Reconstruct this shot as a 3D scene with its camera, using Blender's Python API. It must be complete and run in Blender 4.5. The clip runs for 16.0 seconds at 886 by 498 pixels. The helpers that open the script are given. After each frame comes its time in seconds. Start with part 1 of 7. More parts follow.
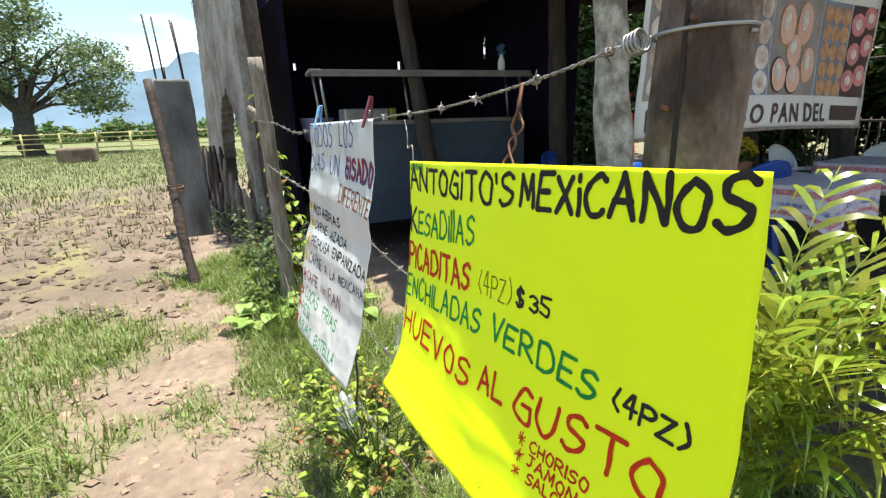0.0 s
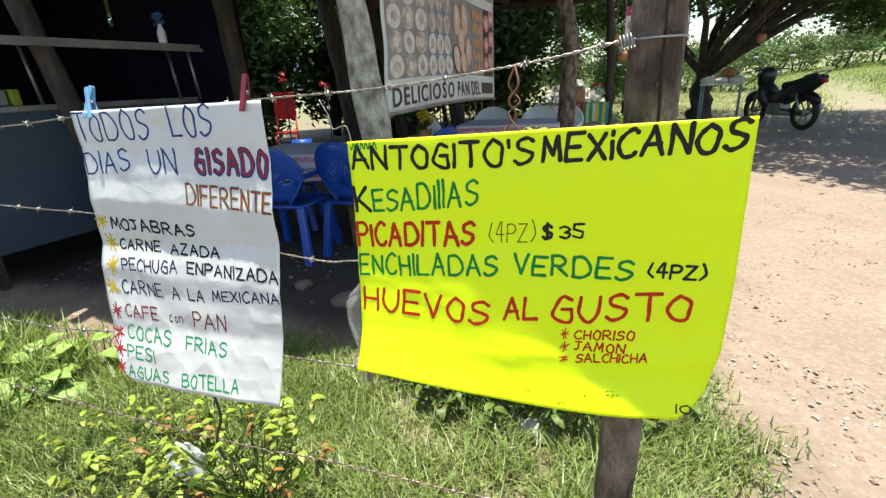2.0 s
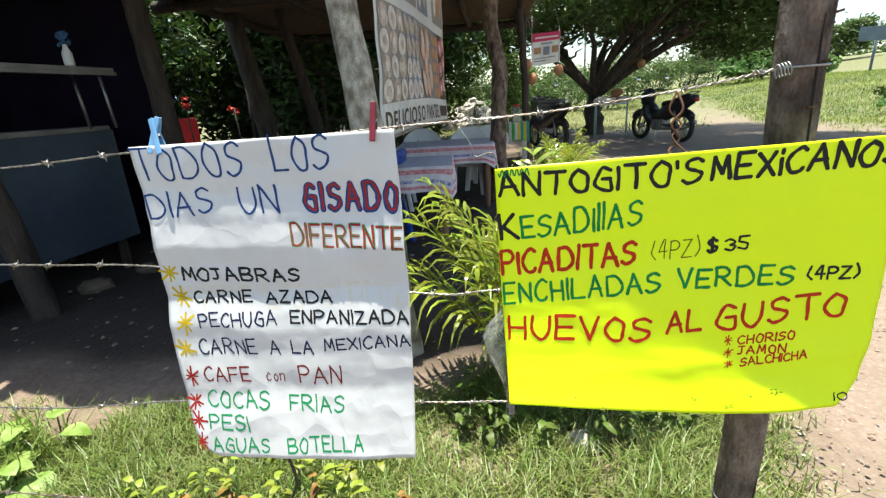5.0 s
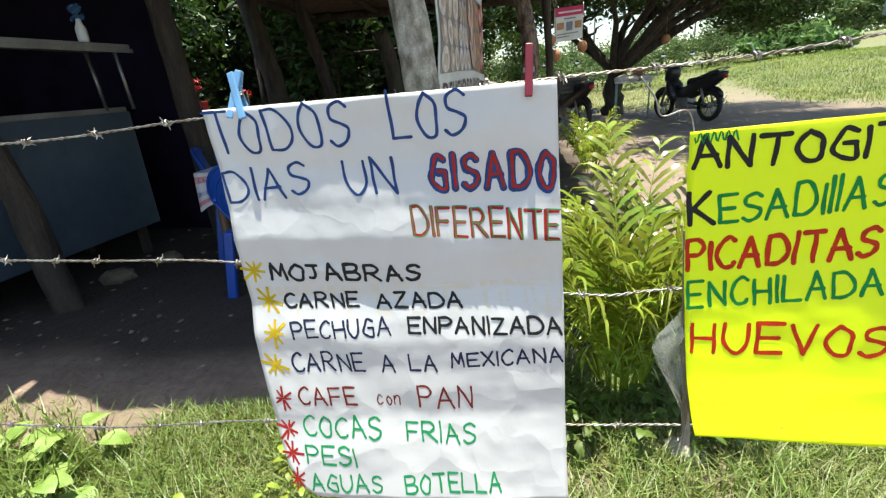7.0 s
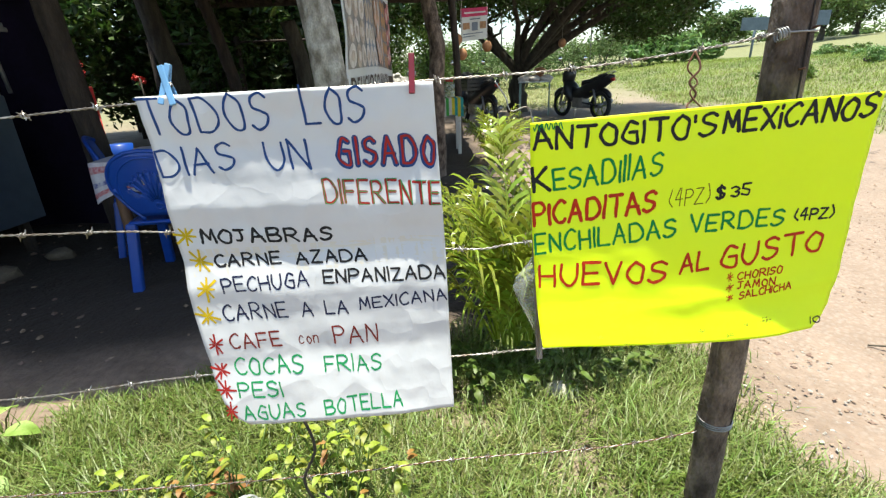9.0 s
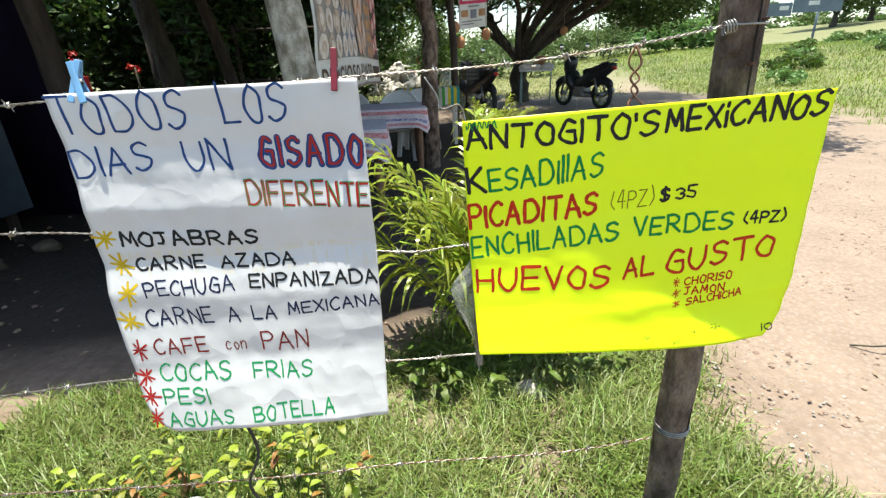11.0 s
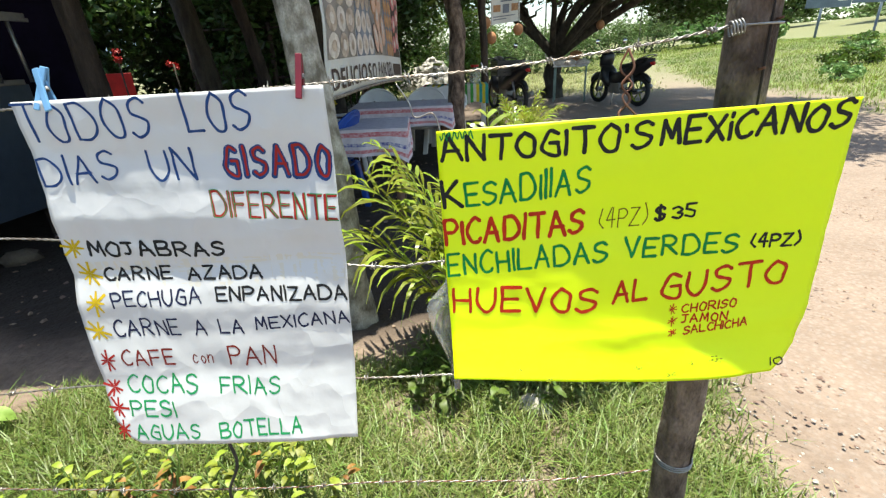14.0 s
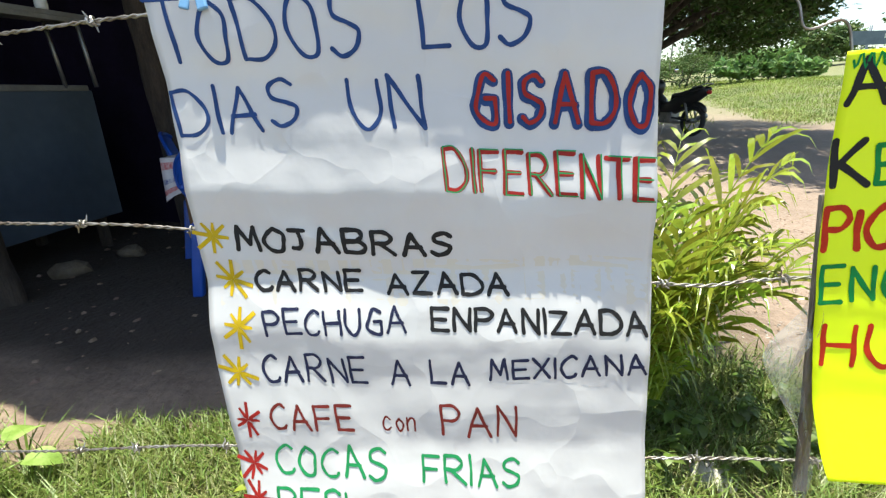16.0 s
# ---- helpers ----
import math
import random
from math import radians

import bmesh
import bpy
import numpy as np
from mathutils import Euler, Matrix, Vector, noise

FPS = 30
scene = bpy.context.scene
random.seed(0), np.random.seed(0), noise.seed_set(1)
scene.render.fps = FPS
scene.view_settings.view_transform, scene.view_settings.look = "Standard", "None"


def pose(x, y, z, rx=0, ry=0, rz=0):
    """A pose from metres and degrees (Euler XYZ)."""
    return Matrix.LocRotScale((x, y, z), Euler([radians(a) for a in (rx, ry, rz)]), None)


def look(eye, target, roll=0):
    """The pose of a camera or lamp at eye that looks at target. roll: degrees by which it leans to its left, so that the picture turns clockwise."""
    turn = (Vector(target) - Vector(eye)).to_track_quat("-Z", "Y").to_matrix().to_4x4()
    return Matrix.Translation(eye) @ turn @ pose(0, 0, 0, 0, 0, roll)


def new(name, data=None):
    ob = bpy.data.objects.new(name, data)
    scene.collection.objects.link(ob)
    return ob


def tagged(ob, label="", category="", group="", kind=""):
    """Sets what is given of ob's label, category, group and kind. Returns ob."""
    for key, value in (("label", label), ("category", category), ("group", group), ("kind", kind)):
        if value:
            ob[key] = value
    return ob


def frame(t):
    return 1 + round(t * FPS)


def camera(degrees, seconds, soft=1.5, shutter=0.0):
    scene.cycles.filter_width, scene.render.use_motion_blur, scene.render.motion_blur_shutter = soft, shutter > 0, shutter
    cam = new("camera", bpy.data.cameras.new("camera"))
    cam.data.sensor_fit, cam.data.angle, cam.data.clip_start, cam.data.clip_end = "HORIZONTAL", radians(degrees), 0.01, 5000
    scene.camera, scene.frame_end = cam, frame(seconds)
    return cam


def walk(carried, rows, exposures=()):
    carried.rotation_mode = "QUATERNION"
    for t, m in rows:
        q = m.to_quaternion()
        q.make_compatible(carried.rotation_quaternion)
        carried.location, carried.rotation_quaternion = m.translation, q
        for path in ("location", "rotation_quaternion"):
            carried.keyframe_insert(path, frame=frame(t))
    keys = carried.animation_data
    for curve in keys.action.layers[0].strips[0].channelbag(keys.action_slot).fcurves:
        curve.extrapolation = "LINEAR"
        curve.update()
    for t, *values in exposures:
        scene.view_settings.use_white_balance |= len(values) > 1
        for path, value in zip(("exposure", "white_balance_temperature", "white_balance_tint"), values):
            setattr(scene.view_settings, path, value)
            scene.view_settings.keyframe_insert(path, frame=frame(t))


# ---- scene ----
cam = camera(87.5, 16.0, soft=1.3)
EXPOSURE = 1.42
PATH = [
    (0, (0.300, -0.400, 1.197), (-1.401, 0.505, 0.660), -1.8),
    (0.5, (0.185, -0.504, 1.184), (-1.270, 0.743, 0.611), -2.4),
    (1, (0.018, -0.552, 1.188), (-1.204, 0.904, 0.565), -4.6),
    (1.5, (-0.030, -0.721, 1.217), (-0.923, 0.943, 0.559), -3.2),
    (2, (-0.056, -0.815, 1.219), (-0.710, 0.951, 0.545), -2.9),
    (2.5, (-0.204, -0.759, 1.221), (-0.785, 1.034, 0.552), -4.9),
    (3, (-0.422, -0.783, 1.263), (-1.110, 0.984, 0.627), -5.4),
    (3.5, (-0.508, -0.872, 1.277), (-1.165, 0.913, 0.662), -5.5),
    (3.7, (-0.503, -0.898, 1.278), (-1.053, 0.924, 0.664), -4.9),
    (5.8, (-0.578, -0.885, 1.235), (-0.820, 1.001, 0.616), -3.5),
    (6, (-0.623, -0.841, 1.234), (-0.885, 1.039, 0.606), -3.9),
    (6.5, (-0.716, -0.709, 1.227), (-0.994, 1.163, 0.581), -4.4),
    (7, (-0.790, -0.730, 1.212), (-1.075, 1.130, 0.537), -4.3),
    (7.5, (-0.832, -0.810, 1.232), (-1.086, 1.051, 0.546), -3.8),
    (8, (-0.818, -0.889, 1.232), (-0.984, 0.977, 0.533), -3.0),
    (8.5, (-0.782, -0.920, 1.215), (-0.806, 0.949, 0.501), -2.2),
    (9, (-0.745, -0.936, 1.220), (-0.678, 0.931, 0.506), -2.2),
    (9.5, (-0.693, -1.000, 1.237), (-0.601, 0.870, 0.533), -2.8),
    (9.7, (-0.674, -1.038, 1.250), (-0.571, 0.832, 0.549), -2.8),
    (12, (-0.541, -0.806, 1.213), (-0.588, 1.024, 0.408), -2.3),
    (12.5, (-0.505, -0.817, 1.229), (-0.581, 1.010, 0.419), -2.6),
    (13, (-0.498, -0.825, 1.222), (-0.565, 1.019, 0.451), -2.5),
    (13.5, (-0.485, -0.826, 1.237), (-0.584, 1.011, 0.453), -2.6),
    (14, (-0.488, -0.833, 1.240), (-0.586, 1.011, 0.473), -2.5),
    (14.5, (-0.561, -0.843, 1.233), (-0.771, 1.002, 0.490), -3.2),
    (15, (-0.719, -0.759, 1.241), (-1.133, 1.018, 0.421), -3.8),
    (15.5, (-0.856, -0.629, 1.074), (-1.082, 1.293, 0.564), -1.9),
    (16, (-0.892, -0.557, 1.094), (-1.080, 1.327, 0.452), -1.6),
]
walk(cam, [(t, look(eye, target, roll)) for t, eye, target, roll in PATH], [(0.0, EXPOSURE, 6800, 2), (16.0, EXPOSURE, 6800, 2)])

# ---- sky, sun, exposure ----
world = bpy.data.worlds.new("sky")
scene.world = world
world.use_nodes = True
wn, wl = world.node_tree.nodes, world.node_tree.links
wn.clear()
SUN_EL, SUN_AZ = radians(84.3), radians(94)   # the sun stands high, a little behind the fence
sky = wn.new("ShaderNodeTexSky")
sky.sky_type, sky.sun_disc, sky.sun_elevation, sky.sun_rotation = "NISHITA", False, SUN_EL, radians(90) - SUN_AZ
sky.air_density, sky.dust_density, sky.ozone_density = 1.0, 1.2, 1.0
wco = wn.new("ShaderNodeTexCoord")
wmap = wn.new("ShaderNodeMapping")
wmap.inputs["Scale"].default_value = (1.6, 1.6, 4.0)
wnoi = wn.new("ShaderNodeTexNoise")
wnoi.inputs["Scale"].default_value, wnoi.inputs["Detail"].default_value = 1.7, 7
wrmp = wn.new("ShaderNodeValToRGB")
wrmp.color_ramp.elements[0].position, wrmp.color_ramp.elements[1].position = 0.58, 0.80
wmix = wn.new("ShaderNodeMixRGB")
wmix.inputs["Color2"].default_value = (7.5, 7.8, 8.3, 1)
wbg, wout = wn.new("ShaderNodeBackground"), wn.new("ShaderNodeOutputWorld")
wbg.inputs["Strength"].default_value = 0.108
wl.new(wco.outputs["Generated"], wmap.inputs["Vector"])
wl.new(wmap.outputs["Vector"], wnoi.inputs["Vector"])
wl.new(wnoi.outputs["Fac"], wrmp.inputs["Fac"])
wl.new(wrmp.outputs["Color"], wmix.inputs["Fac"])
wl.new(sky.outputs["Color"], wmix.inputs["Color1"])
wl.new(wmix.outputs["Color"], wbg.inputs["Color"])
wl.new(wbg.outputs["Background"], wout.inputs["Surface"])
sun_data = bpy.data.lights.new("sun", "SUN")
sun_data.energy, sun_data.angle, sun_data.color = 4.5, radians(0.53), (1.0, 0.95, 0.86)
sun = new("sun", sun_data)
sun_from = Vector((math.cos(SUN_EL) * math.cos(SUN_AZ), math.cos(SUN_EL) * math.sin(SUN_AZ), math.sin(SUN_EL)))
sun.matrix_world = look(sun_from * 50, (0, 0, 0))

# ---- materials ----
def material(name, base, rough=0.8, second=None, scale=6.0, bump=0.0, bump_scale=40.0, metal=0.0, stretch=(1, 1, 1),
             vary=0.0, through_light=0.0, coat=0.0, fine=0.25, spec=0.5, see=0.0):
    """A surface with two scales of colour variation, a fine relief and, for leaves and paper, light coming through."""
    m = bpy.data.materials.new(name)
    m.use_nodes = True
    nodes, links = m.node_tree.nodes, m.node_tree.links
    bsdf, out = nodes["Principled BSDF"], nodes["Material Output"]
    co = nodes.new("ShaderNodeTexCoord")
    mp = nodes.new("ShaderNodeMapping")
    mp.inputs["Scale"].default_value = stretch
    links.new(co.outputs["Object"], mp.inputs["Vector"])
    large, small = nodes.new("ShaderNodeTexNoise"), nodes.new("ShaderNodeTexNoise")
    large.inputs["Scale"].default_value, large.inputs["Detail"].default_value = scale, 6
    small.inputs["Scale"].default_value, small.inputs["Detail"].default_value = scale * 9, 3
    links.new(mp.outputs["Vector"], large.inputs["Vector"])
    links.new(mp.outputs["Vector"], small.inputs["Vector"])
    second = second or tuple(c * 0.72 for c in base)
    ramp = nodes.new("ShaderNodeValToRGB")
    ramp.color_ramp.elements[0].position, ramp.color_ramp.elements[1].position = 0.36, 0.64
    ramp.color_ramp.elements[0].color, ramp.color_ramp.elements[1].color = (*second, 1), (*base, 1)
    links.new(large.outputs["Fac"], ramp.inputs["Fac"])
    mul = nodes.new("ShaderNodeMixRGB")
    mul.blend_type = "OVERLAY"
    mul.inputs["Fac"].default_value = fine
    links.new(ramp.outputs["Color"], mul.inputs["Color1"])
    links.new(small.outputs["Fac"], mul.inputs["Color2"])
    colour = mul.outputs["Color"]
    if vary:
        geo = nodes.new("ShaderNodeNewGeometry")
        hsv = nodes.new("ShaderNodeHueSaturation")
        val = nodes.new("ShaderNodeMapRange")
        val.inputs["To Min"].default_value, val.inputs["To Max"].default_value = 1 - vary, 1 + vary
        hue = nodes.new("ShaderNodeMapRange")
        hue.inputs["To Min"].default_value, hue.inputs["To Max"].default_value = 0.5 - vary * 0.07, 0.5 + vary * 0.05
        links.new(geo.outputs["Random Per Island"], val.inputs["Value"])
        links.new(geo.outputs["Random Per Island"], hue.inputs["Value"])
        links.new(val.outputs["Result"], hsv.inputs["Value"])
        links.new(hue.outputs["Result"], hsv.inputs["Hue"])
        links.new(colour, hsv.inputs["Color"])
        colour = hsv.outputs["Color"]
    links.new(colour, bsdf.inputs["Base Color"])
    bsdf.inputs["Roughness"].default_value, bsdf.inputs["Metallic"].default_value = rough, metal
    bsdf.inputs["Specular IOR Level"].default_value = spec
    if coat:
        bsdf.inputs["Coat Weight"].default_value, bsdf.inputs["Coat Roughness"].default_value = coat, 0.12
    if bump:
        bn, bt = nodes.new("ShaderNodeBump"), nodes.new("ShaderNodeTexNoise")
        bt.inputs["Scale"].default_value, bt.inputs["Detail"].default_value = bump_scale, 5
        links.new(mp.outputs["Vector"], bt.inputs["Vector"])
        links.new(bt.outputs["Fac"], bn.inputs["Height"])
        bn.inputs["Strength"].default_value, bn.inputs["Distance"].default_value = bump, 0.02
        links.new(bn.outputs["Normal"], bsdf.inputs["Normal"])
        if coat:
            links.new(bn.outputs["Normal"], bsdf.inputs["Coat Normal"])
    if through_light:
        tr, mx = nodes.new("ShaderNodeBsdfTranslucent"), nodes.new("ShaderNodeMixShader")
        links.new(colour, tr.inputs["Color"])
        mx.inputs["Fac"].default_value = through_light
        links.new(bsdf.outputs["BSDF"], mx.inputs[1])
        links.new(tr.outputs["BSDF"], mx.inputs[2])
        links.new(mx.outputs["Shader"], out.inputs["Surface"])
    if see:
        tp, m2 = nodes.new("ShaderNodeBsdfTransparent"), nodes.new("ShaderNodeMixShader")
        m2.inputs["Fac"].default_value = see
        links.new(out.inputs["Surface"].links[0].from_socket, m2.inputs[1])
        links.new(tp.outputs["BSDF"], m2.inputs[2])
        links.new(m2.outputs["Shader"], out.inputs["Surface"])
    return m


PAPER = material("white_card", (0.69, 0.69, 0.70), 0.32, (0.65, 0.65, 0.665), 5, 0.3, 5, through_light=0.24, coat=0.5, fine=0.04)
NEON = material("yellow_card", (0.83, 0.99, 0.001), 0.5, (0.80, 0.99, 0.001), 4, 0.25, 5, through_light=0.15, coat=0.10, fine=0.02, spec=0.3)


def wrinkle(m, size, height):
    """Sharp creases of crumpled card, laid over its soft relief."""
    nodes, links = m.node_tree.nodes, m.node_tree.links
    co, warp, add = nodes.new("ShaderNodeTexCoord"), nodes.new("ShaderNodeTexNoise"), nodes.new("ShaderNodeVectorMath")
    warp.inputs["Scale"].default_value, warp.inputs["Detail"].default_value = size * 0.7, 2
    add.operation = "MULTIPLY_ADD"
    add.inputs[1].default_value = (0.14, 0.14, 0.14)
    links.new(co.outputs["Object"], warp.inputs["Vector"])
    links.new(warp.outputs["Color"], add.inputs[0])
    links.new(co.outputs["Object"], add.inputs[2])
    cell = nodes.new("ShaderNodeTexVoronoi")
    cell.feature = "F1"
    cell.inputs["Scale"].default_value = size
    links.new(add.outputs["Vector"], cell.inputs["Vector"])
    bump = nodes.new("ShaderNodeBump")
    bump.inputs["Strength"].default_value, bump.inputs["Distance"].default_value = 1.0, height
    links.new(cell.outputs["Distance"], bump.inputs["Height"])
    ridge, sharp = nodes.new("ShaderNodeTexNoise"), nodes.new("ShaderNodeBump")
    ridge.noise_type = "RIDGED_MULTIFRACTAL"
    ridge.inputs["Scale"].default_value, ridge.inputs["Detail"].default_value = size * 0.8, 4
    links.new(add.outputs["Vector"], ridge.inputs["Vector"])
    sharp.inputs["Strength"].default_value, sharp.inputs["Distance"].default_value = 1.0, height * 0.55
    links.new(ridge.outputs["Fac"], sharp.inputs["Height"])
    bsdf = nodes["Principled BSDF"]
    links.new(bsdf.inputs["Normal"].links[0].from_socket, sharp.inputs["Normal"])
    links.new(sharp.outputs["Normal"], bump.inputs["Normal"])
    links.new(bump.outputs["Normal"], bsdf.inputs["Normal"])
    links.new(bump.outputs["Normal"], bsdf.inputs["Coat Normal"])


wrinkle(PAPER, 11.0, 0.0050)
wrinkle(NEON, 4.0, 0.006)
NEON.node_tree.nodes["Principled BSDF"].inputs["Coat Weight"].default_value = 0.45
NEON.node_tree.nodes["Principled BSDF"].inputs["Coat Roughness"].default_value = 0.34


def ink(name, colour):
    return material(name, colour, 0.6, tuple(c * 0.75 for c in colour), 60, through_light=0.15, coat=0.03, fine=0.1, spec=0.25)


BLUE, NAVY, BLACK = ink("blue_marker", (0.020, 0.062, 0.215)), ink("navy_marker", (0.02, 0.025, 0.07)), ink("black_marker", (0.018, 0.018, 0.02))
RED, MAROON, BROWN = ink("red_marker", (0.56, 0.03, 0.006)), ink("maroon_marker", (0.2, 0.025, 0.02)), ink("brown_marker", (0.16, 0.12, 0.01))
GREEN, GREEN2, YEL = ink("green_marker", (0.02, 0.3, 0.10)), ink("dark_green_marker", (0.004, 0.26, 0.055)), ink("yellow_marker", (0.62, 0.43, 0.01))
CRIMSON = ink("crimson_marker", (0.36, 0.020, 0.016))
SMUDGE = ink("brown_smudge", (0.3, 0.33, 0.02))
WOOD_GREY = material("weathered_wood", (0.21, 0.155, 0.12), 0.9, (0.045, 0.028, 0.02), 9, 1.0, 26, stretch=(2.2, 2.2, 1.2), fine=0.6)
WOOD_PALE = material("silvery_wood", (0.30, 0.26, 0.22), 0.9, (0.17, 0.13, 0.105), 8, 0.8, 22, stretch=(5, 5, 0.7), fine=0.4)
WOOD_DARK = material("smoky_wood", (0.06, 0.043, 0.034), 0.9, (0.03, 0.022, 0.018), 6, 0.8, 18, stretch=(3, 3, 0.6), fine=0.5)
WOOD_BROWN = material("brown_wood", (0.22, 0.12, 0.07), 0.6, (0.13, 0.07, 0.04), 6, 0.3, 20, stretch=(4, 4, 0.6))
CRACK = material("wood_crack", (0.03, 0.022, 0.018), 0.95)
BARK = material("bark", (0.075, 0.066, 0.05), 0.95, (0.04, 0.032, 0.026), 7, 1.0, 14, stretch=(2, 2, 0.5), fine=0.5)
SLAB = material("limewashed_trunk", (0.42, 0.385, 0.335), 0.9, (0.14, 0.118, 0.09), 20, 0.8, 26, stretch=(1, 1, 0.7), fine=0.5)
WIRE = material("galvanised_wire", (0.42, 0.41, 0.40), 0.45, (0.20, 0.16, 0.13), 30, metal=0.85)
RUST = material("rusty_wire", (0.22, 0.10, 0.06), 0.75, (0.12, 0.06, 0.04), 30, metal=0.4)
STEEL = material("dull_steel", (0.33, 0.33, 0.33), 0.45, metal=0.8)
IRON = material("rusty_iron", (0.062, 0.040, 0.032), 0.8, (0.03, 0.022, 0.02), 8, 0.5, 30)
CONCRETE = material("grey_concrete", (0.22, 0.215, 0.205), 0.9, (0.05, 0.05, 0.05), 2.6, 0.4, 30, stretch=(1, 1, 0.5))
PLASTER = material("old_plaster", (0.34, 0.315, 0.28), 0.92, (0.16, 0.13, 0.105), 2.4, 0.9, 9, fine=0.5)
ADOBE = material("adobe", (0.22, 0.15, 0.11), 0.95, (0.11, 0.075, 0.06), 4, 1.0, 12)
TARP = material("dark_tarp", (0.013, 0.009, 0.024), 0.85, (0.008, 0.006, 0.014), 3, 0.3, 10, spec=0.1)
PANEL = material("blue_grey_panel", (0.050, 0.070, 0.10), 0.6, (0.034, 0.050, 0.078), 1.4, 0.1, 20)
OILCLOTH = material("blue_oilcloth", (0.06, 0.16, 0.33), 0.5, (0.04, 0.10, 0.23), 14)
SHELF_TOP = material("grey_board", (0.21, 0.20, 0.185), 0.6, (0.14, 0.132, 0.122), 5)
THATCH = material("dry_palm_thatch", (0.17, 0.125, 0.085), 0.95, (0.08, 0.058, 0.04), 9, 1.0, 24, stretch=(1, 5, 1), fine=0.5)
BLUE_PLASTIC = material("blue_plastic", (0.009, 0.068, 0.40), 0.38, (0.007, 0.055, 0.33), 3, coat=0.2, fine=0.05)
WHITE_PLASTIC = material("white_plastic", (0.72, 0.72, 0.71), 0.4, (0.62, 0.61, 0.59), 3, fine=0.08)
CLEAR = material("clear_plastic", (0.62, 0.62, 0.58), 0.2, through_light=0.3, coat=0.6, see=0.6)
BAG = material("white_bag", (0.74, 0.75, 0.78), 0.35, through_light=0.4, coat=0.3, see=0.3)
CLOTH = material("white_printed_cloth", (0.62, 0.58, 0.62), 0.85, (0.52, 0.47, 0.52), 18, fine=0.2)
CLOTH_RED = material("red_border_print", (0.58, 0.36, 0.38), 0.85, (0.46, 0.10, 0.12), 60)
CLOTH_BLUE = material("blue_border_print", (0.55, 0.53, 0.60), 0.85, (0.10, 0.10, 0.30), 45)
PEG_BLUE, PEG_RED = material("pale_blue_peg", (0.16, 0.36, 0.62), 0.4, fine=0.05), material("dark_red_peg", (0.17, 0.008, 0.02), 0.4, fine=0.05)
LEAF_PALM = material("palm_leaf", (0.32, 0.40, 0.055), 0.26, (0.20, 0.285, 0.032), 8, vary=0.55, through_light=0.42, coat=0.35)
LEAF_PALE = material("broad_leaf", (0.30, 0.42, 0.12), 0.55, (0.18, 0.29, 0.05), 20, vary=0.25, through_light=0.35)
LEAF_VINE = material("vine_leaf", (0.25, 0.30, 0.04), 0.5, (0.24, 0.34, 0.035), 12, vary=0.4, through_light=0.35)
LEAF_RED = material("reddened_leaf", (0.28, 0.15, 0.04), 0.55, (0.26, 0.14, 0.03), 12, vary=0.3, through_light=0.3)
LEAF_TREE = material("tree_leaf", (0.055, 0.10, 0.018), 0.5, (0.035, 0.07, 0.012), 1.2, vary=0.5, through_light=0.3)
LEAF_HEDGE = material("hedge_leaf", (0.11, 0.17, 0.025), 0.5, (0.06, 0.11, 0.016), 0.8, vary=0.5, through_light=0.35)
LEAF_MESQUITE = material("mesquite_leaf", (0.17, 0.22, 0.10), 0.6, (0.10, 0.145, 0.06), 0.6, vary=0.45, through_light=0.35)
LEAF_FAR = material("far_foliage", (0.12, 0.18, 0.05), 0.7, (0.075, 0.125, 0.035), 0.3, vary=0.4, through_light=0.25)
LEAF_CASTOR = material("castor_leaf", (0.18, 0.30, 0.09), 0.5, (0.12, 0.22, 0.06), 0.5, vary=0.3, through_light=0.3)
GRASS = material("grass_blade", (0.18, 0.235, 0.062), 0.45, (0.12, 0.175, 0.03), 2.2, vary=0.5, through_light=0.35)
GRASS_FIELD = material("field_grass", (0.15, 0.165, 0.06), 0.6, (0.09, 0.105, 0.035), 0.9, vary=0.5, through_light=0.3)
GRASS_BANK = material("bank_grass", (0.22, 0.28, 0.05), 0.6, (0.11, 0.17, 0.03), 0.5, vary=0.5, through_light=0.3)
GRASS_DRY = material("dry_grass", (0.34, 0.33, 0.15), 0.7, (0.22, 0.255, 0.085), 2.0, vary=0.4, through_light=0.3)
STONE = material("field_stone", (0.36, 0.34, 0.31), 0.9, (0.22, 0.20, 0.18), 6, 0.6, 20, vary=0.25)
CLOD = material("soil_clod", (0.28, 0.20, 0.15), 0.95, (0.19, 0.13, 0.095), 9, 0.6, 30, vary=0.25)
MUD_CLOD = material("mud_clod", (0.14, 0.104, 0.078), 0.95, (0.09, 0.066, 0.05), 9, 0.6, 30, vary=0.25)
BLACK_PLASTIC = material("black_plastic", (0.015, 0.015, 0.017), 0.35, fine=0.05)
RUBBER = material("tyre_rubber", (0.018, 0.018, 0.018), 0.85)
LIME = material("lime_rim", (0.22, 0.27, 0.02), 0.45)
MIRROR = material("mirror_glass", (0.9, 0.9, 0.92), 0.03, metal=1.0, fine=0.0)
VINYL = material("banner_vinyl", (0.66, 0.65, 0.64), 0.5, (0.58, 0.57, 0.56), 2, 0.1, 6, through_light=0.15, fine=0.05)
BUN_BACK = material("print_grey_brown", (0.27, 0.235, 0.22), 0.55, (0.20, 0.175, 0.165), 12)
BUN = material("print_bun", (0.50, 0.40, 0.33), 0.55, (0.28, 0.21, 0.17), 26, vary=0.3)
BUN_SUGAR = material("print_sugar", (0.62, 0.56, 0.52), 0.55, (0.45, 0.38, 0.34), 30, vary=0.25)
